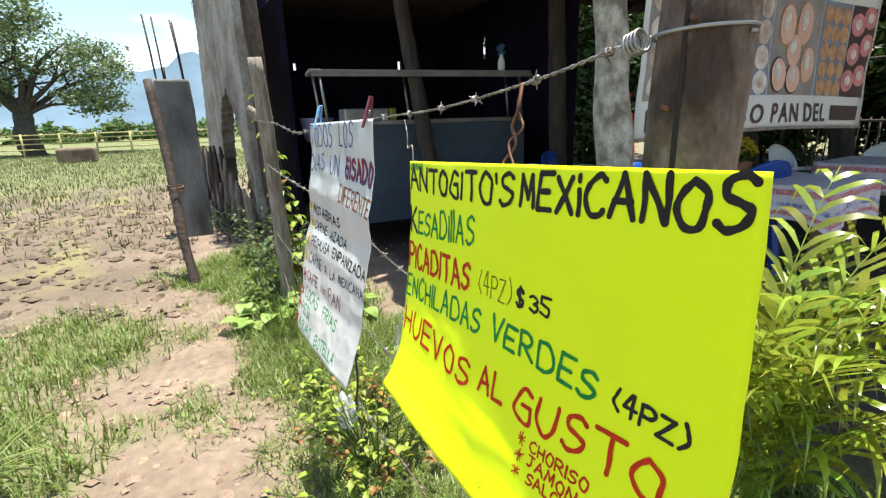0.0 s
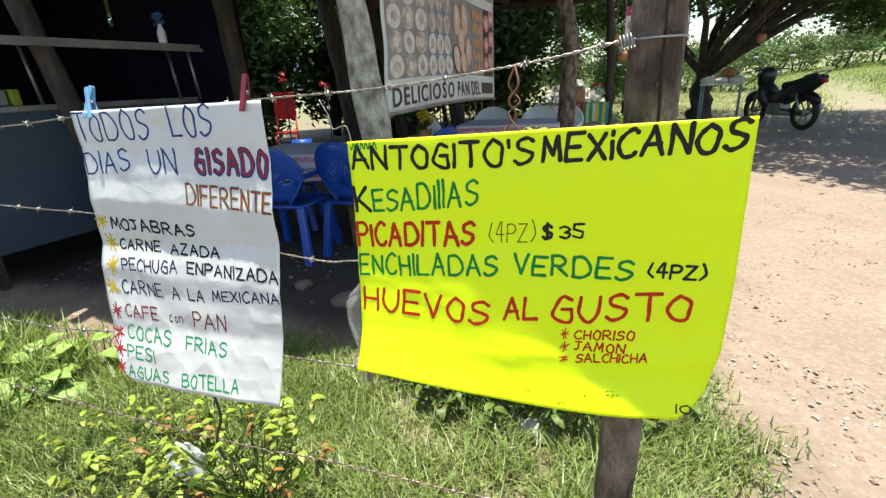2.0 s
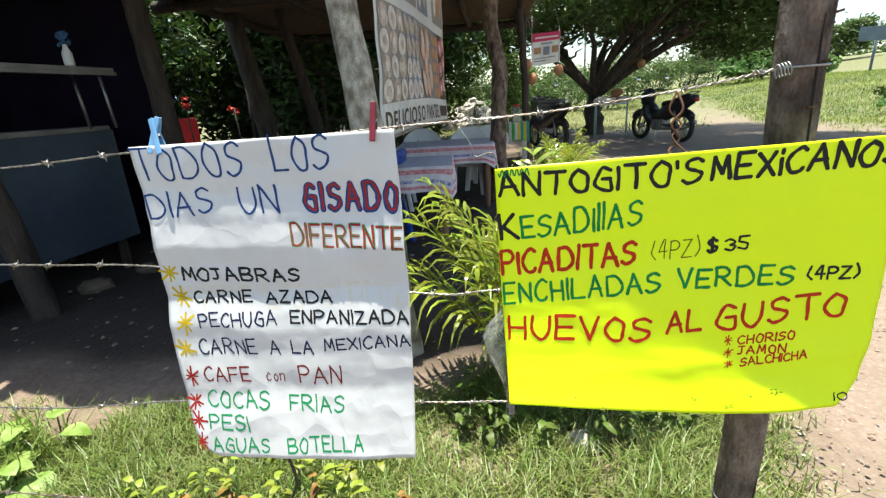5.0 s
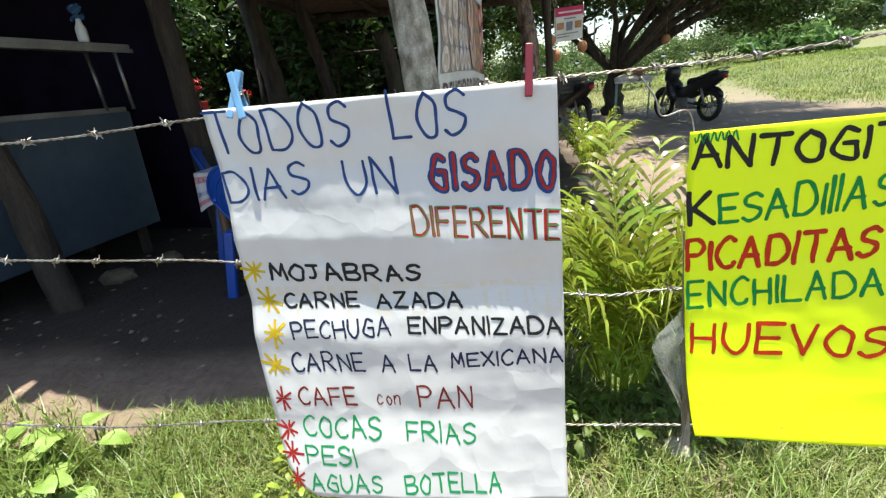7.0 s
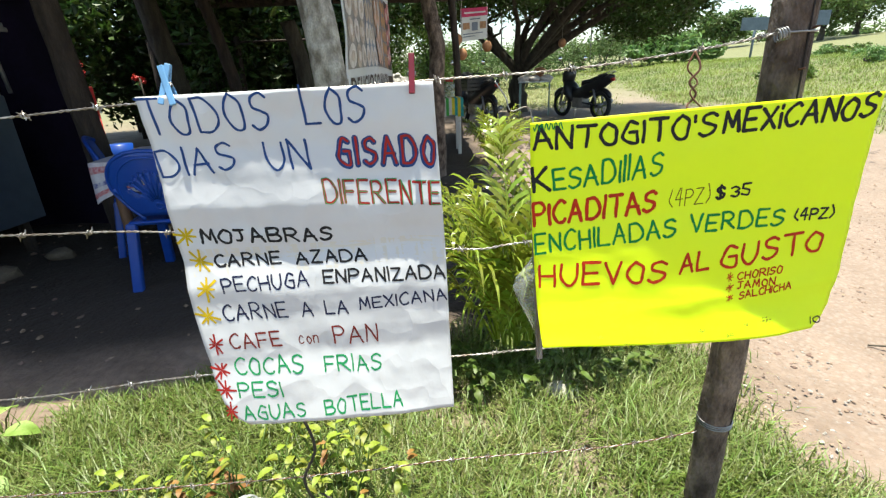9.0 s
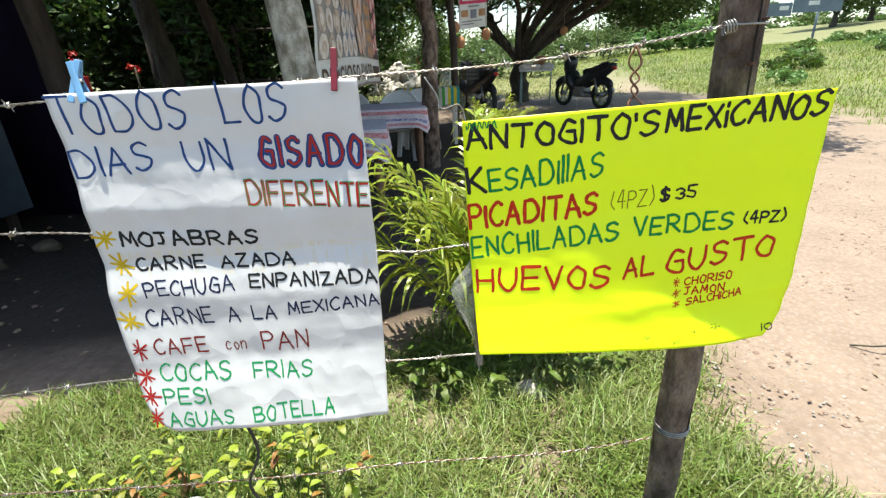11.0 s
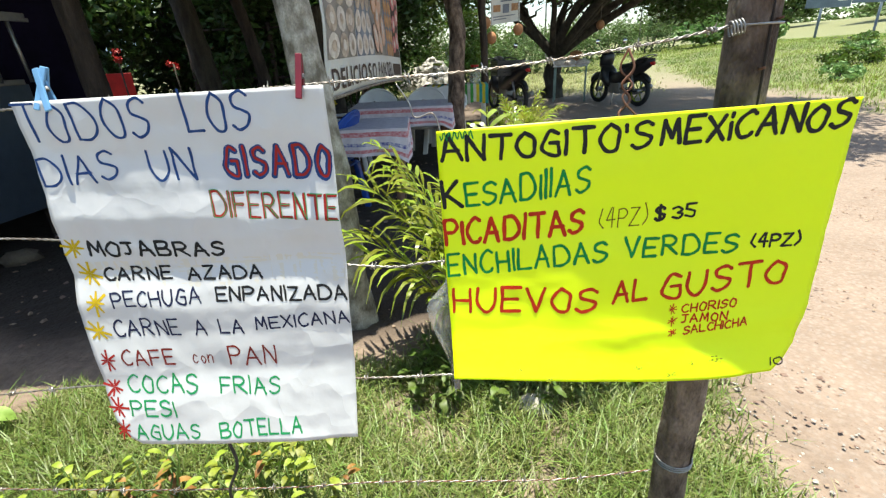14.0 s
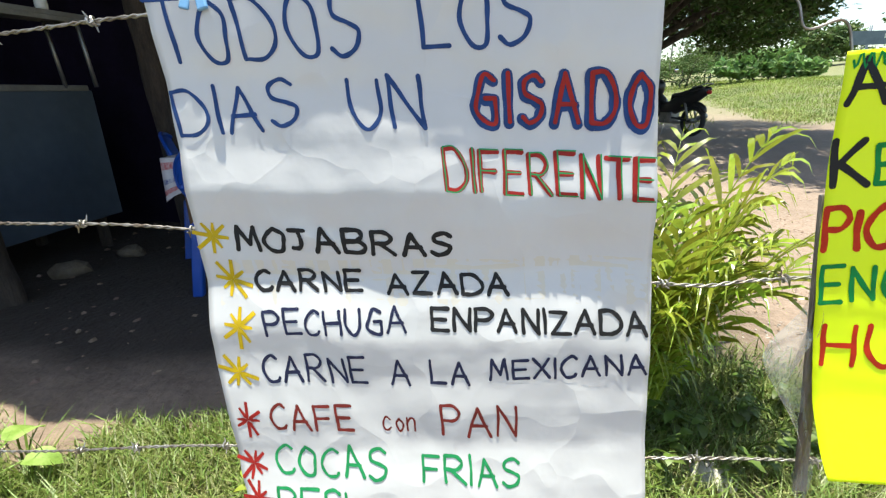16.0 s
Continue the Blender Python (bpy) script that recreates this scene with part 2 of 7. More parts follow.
EGG = material("print_egg", (0.62, 0.40, 0.31), 0.5, (0.52, 0.31, 0.23), 5, vary=0.2)
ROLL = material("print_roll", (0.47, 0.26, 0.13), 0.55, (0.30, 0.15, 0.08), 25, vary=0.3)
DONUT = material("print_pink", (0.52, 0.20, 0.20), 0.55, (0.38, 0.12, 0.13), 20, vary=0.3)
PRINT_BLUE = material("print_slate", (0.20, 0.22, 0.28), 0.55)
DARK_PRINT = material("print_dark", (0.06, 0.03, 0.03), 0.5)
PINK = material("pink_print", (0.60, 0.03, 0.13), 0.5)
CLAY = material("clay_gourd", (0.42, 0.20, 0.09), 0.7, (0.30, 0.13, 0.06), 8)
SIGN_GREY = material("road_sign_back", (0.13, 0.17, 0.21), 0.5, (0.10, 0.13, 0.17), 2)
ASPHALT = material("asphalt", (0.20, 0.20, 0.20), 0.9, (0.15, 0.15, 0.15), 1)
MOUNTAIN = material("hazy_mountain", (0.13, 0.185, 0.25), 1.0, (0.09, 0.135, 0.19), 0.004, fine=0.1, spec=0.0)
RAIL = material("bamboo_rail", (0.44, 0.38, 0.17), 0.8, (0.32, 0.26, 0.12), 4)
RED_METAL = material("red_paint", (0.5, 0.02, 0.015), 0.5)
STRIPES = [material("serape_" + n, c, 0.85) for n, c in (("red", (0.45, 0.03, 0.04)), ("orange", (0.6, 0.22, 0.02)), ("yellow", (0.62, 0.48, 0.03)),
           ("green", (0.06, 0.32, 0.05)), ("pink", (0.55, 0.14, 0.28)), ("teal", (0.03, 0.27, 0.26)), ("white", (0.6, 0.57, 0.5)))]

# ---- building helpers ----
def obj(name, verts, faces, mat, parent=None, label="", smooth=False):
    me = bpy.data.meshes.new(name)
    me.from_pydata([tuple(v) for v in verts], [], [tuple(f) for f in faces])
    if smooth:
        me.polygons.foreach_set("use_smooth", [True] * len(me.polygons))
    me.materials.append(mat)
    me.update()
    ob = new(name, me)
    ob.parent = parent
    return tagged(ob, label)


def part(name, bm, mat, parent=None, label="", smooth=False):
    me = bpy.data.meshes.new(name)
    bm.to_mesh(me)
    bm.free()
    if smooth:
        me.polygons.foreach_set("use_smooth", [True] * len(me.polygons))
    me.materials.append(mat)
    ob = new(name, me)
    ob.parent = parent
    return tagged(ob, label)


def thing(name, label, category, at=(0, 0, 0), turn=0.0, group="", kind=""):
    ob = new(name)
    ob.empty_display_size = 0.05
    ob.matrix_world = pose(*at, 0, 0, turn)
    return tagged(ob, label, category, group, kind)


def box(bm, centre, size, m=None, bevel=0.0):
    r = bmesh.ops.create_cube(bm, size=1.0)
    vs = r["verts"]
    bmesh.ops.scale(bm, vec=size, verts=vs)
    if bevel:
        es = list({e for v in vs for e in v.link_edges})
        vs = bmesh.ops.bevel(bm, geom=es, offset=bevel, segments=2, affect="EDGES", profile=0.5)["verts"]
        vs = list({v for v in vs})
    if m is not None:
        bmesh.ops.transform(bm, matrix=m, verts=vs)
    bmesh.ops.translate(bm, vec=centre, verts=vs)
    return vs


def boxed(name, centre, size, mat, parent=None, label="", turn=0.0, bevel=0.006, m=None):
    bm = bmesh.new()
    box(bm, centre, size, m if m is not None else pose(0, 0, 0, 0, 0, turn), bevel)
    return part(name, bm, mat, parent, label)


def tube_data(points, radii, seg=8, cap=True, wob=0.0, base=0):
    """Vertices and faces of a round tube along points; radii one number or one a point."""
    pts = [Vector(p) for p in points]
    rr = radii if hasattr(radii, "__len__") else [radii] * len(pts)
    verts, faces = [], []
    side = Vector((0, 0, 1)).cross(pts[1] - pts[0])
    if side.length < 1e-4:
        side = Vector((1, 0, 0))
    for i, p in enumerate(pts):
        d = (pts[min(i + 1, len(pts) - 1)] - pts[max(i - 1, 0)]).normalized()
        side = (side - d * side.dot(d)).normalized()
        up = d.cross(side)
        for k in range(seg):
            a = 2 * math.pi * k / seg
            r = rr[i] * (1 + wob * noise.noise(Vector((p.x * 9 + math.cos(a) * 1.3, p.y * 9 + math.sin(a) * 1.3, p.z * 5))))
            verts.append(p + side * (r * math.cos(a)) + up * (r * math.sin(a)))
    n = len(pts)
    for i in range(n - 1):
        for k in range(seg):
            k2 = (k + 1) % seg
            faces.append((base + i * seg + k, base + i * seg + k2, base + (i + 1) * seg + k2, base + (i + 1) * seg + k))
    if cap:
        faces.append(tuple(base + k for k in reversed(range(seg))))
        faces.append(tuple(base + (n - 1) * seg + k for k in range(seg)))
    return verts, faces


def tube(name, points, radii, mat, parent=None, label="", seg=8, wob=0.0, smooth=True):
    v, f = tube_data(points, radii, seg, True, wob)
    return obj(name, v, f, mat, parent, label, smooth)


def bend(a, b, n=10, sag=0.0, wander=0.0, seed=0):
    """Points from a to b with a sag and a natural wander."""
    a, b = Vector(a), Vector(b)
    out = []
    for i in range(n + 1):
        t = i / n
        p = a.lerp(b, t)
        p.z -= sag * 4 * t * (1 - t)
        w = wander * math.sin(math.pi * t)
        p += Vector((noise.noise(Vector((t * 2.3, seed, 1.7))), noise.noise(Vector((t * 2.3, seed, 7.1))), 0.3 * noise.noise(Vector((t * 2.3, seed, 4.4))))) * w
        out.append(p)
    return out


def leaves(name, centres, size, mat, parent=None, droop=0.3, aspect=0.45, rng=None, kind="stuff", spread=0.35):
    """Many small folded leaves, joined: four vertices and two triangles each."""
    rng = rng or np.random.default_rng(5)
    c = np.asarray(centres, float)
    n = len(c)
    d = rng.normal(size=(n, 3))
    d[:, 2] = d[:, 2] * 0.6 - droop
    d /= np.linalg.norm(d, axis=1)[:, None]
    s = np.cross(d, rng.normal(size=(n, 3)))
    s /= np.linalg.norm(s, axis=1)[:, None] + 1e-9
    k = np.cross(d, s)
    ln = size * (1 + spread * rng.uniform(-1, 1, n))[:, None]
    v = np.empty((n, 4, 3))
    v[:, 0] = c - d * ln * 0.5
    v[:, 1] = c + s * ln * aspect * 0.5 + k * ln * 0.08
    v[:, 2] = c + d * ln * 0.5
    v[:, 3] = c - s * ln * aspect * 0.5 + k * ln * 0.08
    i = np.arange(n)[:, None] * 4
    f = np.concatenate([i + np.array([[0, 1, 2]]), i + np.array([[0, 2, 3]])], 1).reshape(-1, 3)
    me = bpy.data.meshes.new(name)
    me.from_pydata(v.reshape(-1, 3).tolist(), [], f.tolist())
    me.materials.append(mat)
    ob = new(name, me)
    ob.parent = parent
    if kind:
        ob["kind"] = kind
    return ob


def clumps(rng, blobs, per, shell=0.55):
    """Leaf centres gathered in uneven clumps inside ellipsoids (x, y, z, rx, ry, rz)."""
    out = []
    for x, y, z, rx, ry, rz in blobs:
        m = max(6, int(per / 38))
        cc = rng.normal(size=(m, 3))
        cc /= np.linalg.norm(cc, axis=1)[:, None]
        cc *= rng.uniform(shell, 1.0, (m, 1))
        for q in cc:
            k = int(38 * rng.uniform(0.5, 1.5))
            p = q + rng.normal(size=(k, 3)) * 0.17
            out.append(p * (rx, ry, rz) + (x, y, z))
    return np.concatenate(out)


def ground_z(x, y):
    """The height of the ground: level by the fence, a slight rise behind, a low bank beyond the track."""
    x, y = np.asarray(x, float), np.asarray(y, float)
    s = lambda a, b, v: (lambda t: t * t * (3 - 2 * t))(np.clip((v - a) / (b - a), 0, 1))
    far = 0.17 * s(2.5, 11, y) * s(-9, -2, x)
    bank = 1.1 * s(7.5, 22, x + 0.25 * (y - 9)) * s(3, 16, y + 0.4 * x) + 2.2 * s(26, 60, x + 0.2 * y) * s(10, 40, y)
    return far + bank


def gz(x, y):
    return float(ground_z(x, y))

# ---- ground ----
def step(a, b, v):
    t = np.clip((v - a) / (b - a), 0, 1)
    return t * t * (3 - 2 * t)


def wavy(x, y, f, k=0.0):
    return (np.sin(x * f + 1.3 * np.sin(y * f * 0.7 + k) + k) + np.sin(y * f * 1.27 - 1.1 * np.sin(x * f * 0.83 + 2 * k)) + 0.6 * np.sin((x + y) * f * 2.1 + k * 3)) / 2.6


def grass_cover(x, y):
    """How much grass grows at a place, 0 to 1."""
    w = wavy(x, y, 5.0) * 0.16 + wavy(x, y, 13.0, 1.0) * 0.07
    strip = step(-0.42, -0.05, y + w + 0.25 * step(-1.6, -0.6, x) * step(-1.2, 0.2, x)) * (1 - step(0.62, 0.95, y + w + 0.28 * (1 - step(-2.3, -1.3, x)))) * step(-5.0, -3.4, x + w) * (1 - step(0.25, 0.65, x + w + 0.25 * (y - 0.1)))
    by_palm = (1 - step(0.25, 0.75, np.hypot(x + 0.15, (y - 0.75) * 0.9) + w))
    tuft = (1 - step(0.1, 0.75, np.hypot((x + 2.75) * 0.8, y + 1.15) + w * 1.5)) * 0.75
    tuft2 = (1 - step(0.05, 0.5, np.hypot(x + 1.75, y + 1.2) + w)) * 0.9 + (1 - step(0.0, 0.3, np.hypot(x + 1.75, y + 0.62) + w)) * 0.5
    posts = (1 - step(0.1, 0.6, np.hypot(x + 3.9, y + 0.3) + w)) * 0.8
    field = step(-10, -14, x) * step(8, -2, y) * (0.55 + 0.45 * step(-0.2, 0.3, w * 2))
    meadow = step(11, 15, y + w * 4 + 0.15 * x) * step(0.2, 0.9, np.abs(x - 4.6 - 0.28 * (y - 9)) / (0.9 + 0.05 * y)) * step(-8, -2, x)
    bank = step(6.2, 8.2, x + w * 5 - 0.12 * (y - 9)) * step(4.5, 7.5, y + w * 4)
    bare = 0.7 * (1 - step(0.08, 0.26, np.hypot((x + 0.2) * 1.1, (y - 0.44) * 0.9) + w * 0.6)) + 0.65 * (1 - step(0.08, 0.25, np.hypot((x + 0.27) * 1.2, (y - 0.08) * 0.8) + w * 0.6)) + 0.7 * (1 - step(0.04, 0.2, np.hypot((x + 0.75) * 0.6, y - 0.5) + w))
    return np.clip(np.clip(strip + by_palm + tuft + tuft2 + posts + field + meadow + bank, 0, 1) - bare, 0, 1)


def build_ground():
    n = 430
    s = np.linspace(-1, 1, n)
    gx = -1.2 + 6.5 * s + 7.0 * s ** 3 + 1900 * s ** 9
    gy = 1.8 + 6.5 * s + 9.0 * s ** 3 + 1900 * s ** 9
    X, Y = np.meshgrid(gx, gy, indexing="ij")
    near = np.exp(-((X + 1) ** 2 + (Y - 1) ** 2) / 60)
    Z = ground_z(X, Y) + near * (0.012 * wavy(X, Y, 7.0) + 0.008 * wavy(X, Y, 19.0, 2.0) + 0.005 * wavy(X, Y, 43.0, 4.0))
    churned = step(-2.2, -3.4, X) * step(-0.2, -1.0, Y) * near
    Z += churned * (0.03 * wavy(X, Y, 9.0, 3.0) + 0.02 * wavy(X, Y, 27.0, 5.0))
    verts = np.stack([X, Y, Z], -1).reshape(-1, 3)
    i, j = np.meshgrid(np.arange(n - 1), np.arange(n - 1), indexing="ij")
    a = (i * n + j).reshape(-1)
    faces = np.stack([a, a + n, a + n + 1, a + 1], 1)
    me = bpy.data.meshes.new("ground")
    me.from_pydata(verts.tolist(), [], faces.tolist())
    me.polygons.foreach_set("use_smooth", [True] * len(me.polygons))
    g = grass_cover(X, Y).reshape(-1)
    track = (step(0.3, 0.9, X + 0.1 * wavy(X, Y, 6.0))).reshape(-1)
    algae = (step(-3.9, -4.6, X) * step(-0.9, -1.4, Y) * step(-0.25, 0.25, wavy(X * 0.5, Y * 1.6, 3.0, 1.0))).reshape(-1)
    far_field = (step(10, 24, np.hypot(X, Y))).reshape(-1)
    # trodden earth of eating place and kitchen, darkened to paint in the roof shade
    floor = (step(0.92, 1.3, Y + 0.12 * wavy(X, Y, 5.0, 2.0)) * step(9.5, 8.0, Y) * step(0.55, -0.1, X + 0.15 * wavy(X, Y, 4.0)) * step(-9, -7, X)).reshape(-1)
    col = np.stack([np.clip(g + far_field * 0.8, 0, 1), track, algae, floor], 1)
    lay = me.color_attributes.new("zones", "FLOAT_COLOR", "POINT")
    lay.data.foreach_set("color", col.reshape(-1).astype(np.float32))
    wet = (step(-2.9, -3.8, X + 0.3 * wavy(X, Y, 2.0)) * step(-0.5, -1.1, Y + 0.2 * wavy(X, Y, 3.0)) * (0.6 + 0.4 * step(-0.3, 0.35, wavy(X, Y, 4.2, 6.0)))).reshape(-1)
    lay2 = me.color_attributes.new("mud", "FLOAT_COLOR", "POINT")
    lay2.data.foreach_set("color", np.stack([wet, wet, wet, wet], 1).reshape(-1).astype(np.float32))
    m = material("bare_soil", (0.215, 0.16, 0.125), 0.95, (0.15, 0.109, 0.082), 2.3, 0.8, 34, fine=0.45)
    nodes, links = m.node_tree.nodes, m.node_tree.links
    bsdf = nodes["Principled BSDF"]
    src = bsdf.inputs["Base Color"].links[0].from_socket
    att = nodes.new("ShaderNodeVertexColor")
    att.layer_name = "zones"
    sep = nodes.new("ShaderNodeSeparateColor")
    links.new(att.outputs["Color"], sep.inputs["Color"])
    gr = nodes.new("ShaderNodeTexNoise")
    gr.inputs["Scale"].default_value, gr.inputs["Detail"].default_value = 14, 6
    co = nodes.new("ShaderNodeTexCoord")
    links.new(co.outputs["Object"], gr.inputs["Vector"])
    grc = nodes.new("ShaderNodeValToRGB")
    grc.color_ramp.elements[0].color, grc.color_ramp.elements[1].color = (0.075, 0.10, 0.03, 1), (0.19, 0.205, 0.08, 1)
    grc.color_ramp.elements[0].position, grc.color_ramp.elements[1].position = 0.35, 0.68
    links.new(gr.outputs["Fac"], grc.inputs["Fac"])
    spk = nodes.new("ShaderNodeTexVoronoi")
    spk.inputs["Scale"].default_value = 42
    links.new(co.outputs["Object"], spk.inputs["Vector"])
    spr = nodes.new("ShaderNodeValToRGB")
    spr.color_ramp.elements[0].position, spr.color_ramp.elements[1].position = 0.08, 0.55
    spr.color_ramp.elements[0].color, spr.color_ramp.elements[1].color = (0.30, 0.255, 0.222, 1), (0.225, 0.168, 0.132, 1)
    links.new(spk.outputs["Distance"], spr.inputs["Fac"])

    def blend(first, colour, fac, k=1.0):
        mx, mu = nodes.new("ShaderNodeMixRGB"), nodes.new("ShaderNodeMath")
        mu.operation = "MULTIPLY"
        mu.inputs[1].default_value = k
        links.new(fac, mu.inputs[0])
        links.new(mu.outputs["Value"], mx.inputs["Fac"])
        links.new(first, mx.inputs["Color1"])
        if isinstance(colour, tuple):
            mx.inputs["Color2"].default_value = (*colour, 1)
        else:
            links.new(colour, mx.inputs["Color2"])
        return mx.outputs["Color"]

    c = blend(src, spr.outputs["Color"], sep.outputs["Green"], 0.55)
    c = blend(c, (0.33, 0.35, 0.06), sep.outputs["Blue"], 0.5)
    mud = nodes.new("ShaderNodeVertexColor")
    mud.layer_name = "mud"
    c = blend(c, (0.115, 0.086, 0.064), mud.outputs["Color"], 0.95)
    # near-black floor zone: the painted roof shade, read from the alpha channel
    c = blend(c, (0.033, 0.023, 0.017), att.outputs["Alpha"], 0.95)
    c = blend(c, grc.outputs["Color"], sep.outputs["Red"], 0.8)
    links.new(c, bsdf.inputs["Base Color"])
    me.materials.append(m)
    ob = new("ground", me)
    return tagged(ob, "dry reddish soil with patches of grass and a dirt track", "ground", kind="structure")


build_ground()


def grass(name, label, xs, ys, count, height, mat, seed, mask=True, lean=0.5, width=0.0035):
    """Curved blades, three faces each, joined."""
    rng = np.random.default_rng(seed)
    x, y = rng.uniform(*xs, count), rng.uniform(*ys, count)
    if mask:
        keep = rng.uniform(size=count) < grass_cover(x, y)
        x, y = x[keep], y[keep]
    n = len(x)
    z = ground_z(x, y) - 0.012
    h = height * rng.uniform(0.45, 1.25, n) * (0.8 + 0.35 * wavy(x, y, 3.1, 2.0))
    a = rng.uniform(0, 2 * np.pi, n)
    l = h * lean * rng.uniform(0.2, 1.5, n)
    dx, dy = np.cos(a) * l, np.sin(a) * l
    px, py = -np.sin(a) * width * rng.uniform(0.6, 1.5, n), np.cos(a) * width * rng.uniform(0.6, 1.5, n)
    v = np.empty((n, 5, 3))
    for k, (t, w) in enumerate(((0, 1), (0, -1), (0.55, 0.8), (0.55, -0.8), (1, 0))):
        v[:, k, 0] = x + dx * t * t + px * w
        v[:, k, 1] = y + dy * t * t + py * w
        v[:, k, 2] = z + h * (t - 0.22 * t * t * np.minimum(l / h, 1.4))
    i = np.arange(n)[:, None] * 5
    f = np.concatenate([i + np.array([[0, 1, 3]]), i + np.array([[0, 3, 2]]), i + np.array([[2, 3, 4]])], 1).reshape(-1, 3)
    me = bpy.data.meshes.new(name)
    me.from_pydata(v.reshape(-1, 3).tolist(), [], f.tolist())
    me.materials.append(mat)
    return tagged(new(name, me), label, "grass", kind="stuff")


grass("grass", "short green grass along the wire fence", (-4.6, 0.75), (-0.6, 1.3), 150000, 0.105, GRASS, 1, lean=0.85, width=0.0024)
grass("grass", "dry straw-coloured grass among the green", (-4.6, 0.75), (-0.6, 1.2), 58000, 0.08, GRASS_DRY, 2, lean=1.1, width=0.002)
grass("grass", "tufts of green grass on trodden soil", (-4.6, -1.2), (-2.2, -0.3), 26000, 0.13, GRASS, 3, lean=0.8, width=0.0028)
grass("grass", "long weeds at the foot of the fence post", (-3.6, -2.2), (-0.15, 0.6), 3000, 0.22, GRASS, 4, lean=0.7)
grass("grass", "tall grass on the bank beside the track", (6, 26), (5, 34), 130000, 0.19, GRASS_BANK, 5, width=0.007, lean=1.1)
grass("grass", "yellowing meadow grass beyond the tree", (-8, 8), (12, 34), 50000, 0.17, GRASS_DRY, 6, width=0.010, lean=1.1)
grass("grass", "rough grass of the field behind the posts", (-34, -5), (-18, 2), 30000, 0.12, GRASS_FIELD, 7, mask=False, width=0.008)
grass("grass", "green grass of the field behind the posts", (-34, -9), (-18, 2), 26000, 0.14, GRASS_FIELD, 8, mask=False, width=0.010)


def scatter(name, label, category, mat, count, xs, ys, size, seed, avoid_grass=True):
    """Small uneven lumps pressed into the ground, joined."""
    rng = np.random.default_rng(seed)
    verts, faces = [], []
    base = np.array([(1, 0, 0), (-1, 0, 0), (0, 1, 0), (0, -1, 0), (0, 0, 1), (0.5, 0.5, 0.62), (-0.6, 0.5, 0.55), (0, 0, -0.6)], float)
    tri = ((0, 5, 4), (5, 2, 4), (0, 2, 5), (2, 6, 4), (6, 1, 4), (2, 1, 6), (1, 3, 4), (3, 0, 4), (2, 0, 7), (1, 2, 7), (3, 1, 7), (0, 3, 7))
    for _ in range(count):
        x, y = rng.uniform(*xs), rng.uniform(*ys)
        if avoid_grass and grass_cover(np.array([x]), np.array([y]))[0] > 0.5:
            continue
        s = size * rng.uniform(0.3, 1.0) ** 2 * 1.6
        a = rng.uniform(0, 6.28)
        p = base * (s * rng.uniform(0.7, 1.4), s * rng.uniform(0.6, 1.1), s * rng.uniform(0.3, 0.7)) * rng.uniform(0.8, 1.2, (8, 1))
        p = np.stack([p[:, 0] * math.cos(a) - p[:, 1] * math.sin(a), p[:, 0] * math.sin(a) + p[:, 1] * math.cos(a), p[:, 2]], 1) + (x, y, gz(x, y))
        k = len(verts)
        verts += p.tolist()
        faces += [(q + k, r + k, t + k) for q, r, t in tri]
    return tagged(obj(name, verts, faces, mat, smooth=False), label, category, kind="stuff")


scatter("soil_clods", "crumbled reddish clods of trodden soil", "soil", CLOD, 1500, (-3.6, -0.9), (-2.4, -0.1), 0.022, 11)
scatter("soil_clods", "churned dark mud clods", "soil", MUD_CLOD, 1900, (-9, -3.2), (-3.6, -0.5), 0.04, 12)
scatter("gravel", "small pebbles on the dirt track", "gravel", CLOD, 2600, (0.3, 5), (-0.6, 6), 0.009, 13)
scatter("gravel", "fine reddish grit on the dirt track", "gravel", CLOD, 7000, (0.25, 3.2), (-0.5, 4.2), 0.006, 15)
scatter("gravel", "grey pebbles along the edge of the grass", "gravel", STONE, 900, (0.25, 1.0), (-0.3, 1.6), 0.006, 16)
scatter("gravel", "pebbles on the shaded earth floor", "gravel", CLOD, 700, (-4, 0.2), (0.8, 5), 0.016, 14)

# ---- fence posts ----
def log(name, label, pts, radii, mat, category="post", seg=22, wob=0.14, group=""):
    """A rough trunk used as a post, with splits down its length."""
    post = thing(name, label, category, (pts[0][0], pts[0][1], 0), group=group)
    o = Vector(post.location)
    fine = []
    for k in range(len(pts) - 1):
        a, b = Vector(pts[k]), Vector(pts[k + 1])
        m = max(4, int((b - a).length / 0.07))
        fine += [(a.lerp(b, i / m) - o, radii[k] + (radii[k + 1] - radii[k]) * i / m) for i in range(m + (k == len(pts) - 2))]
    tube("trunk", [p for p, _ in fine], [r for _, r in fine], mat, post, seg=seg, wob=wob)
    return post, [(p, r) for p, r in fine]


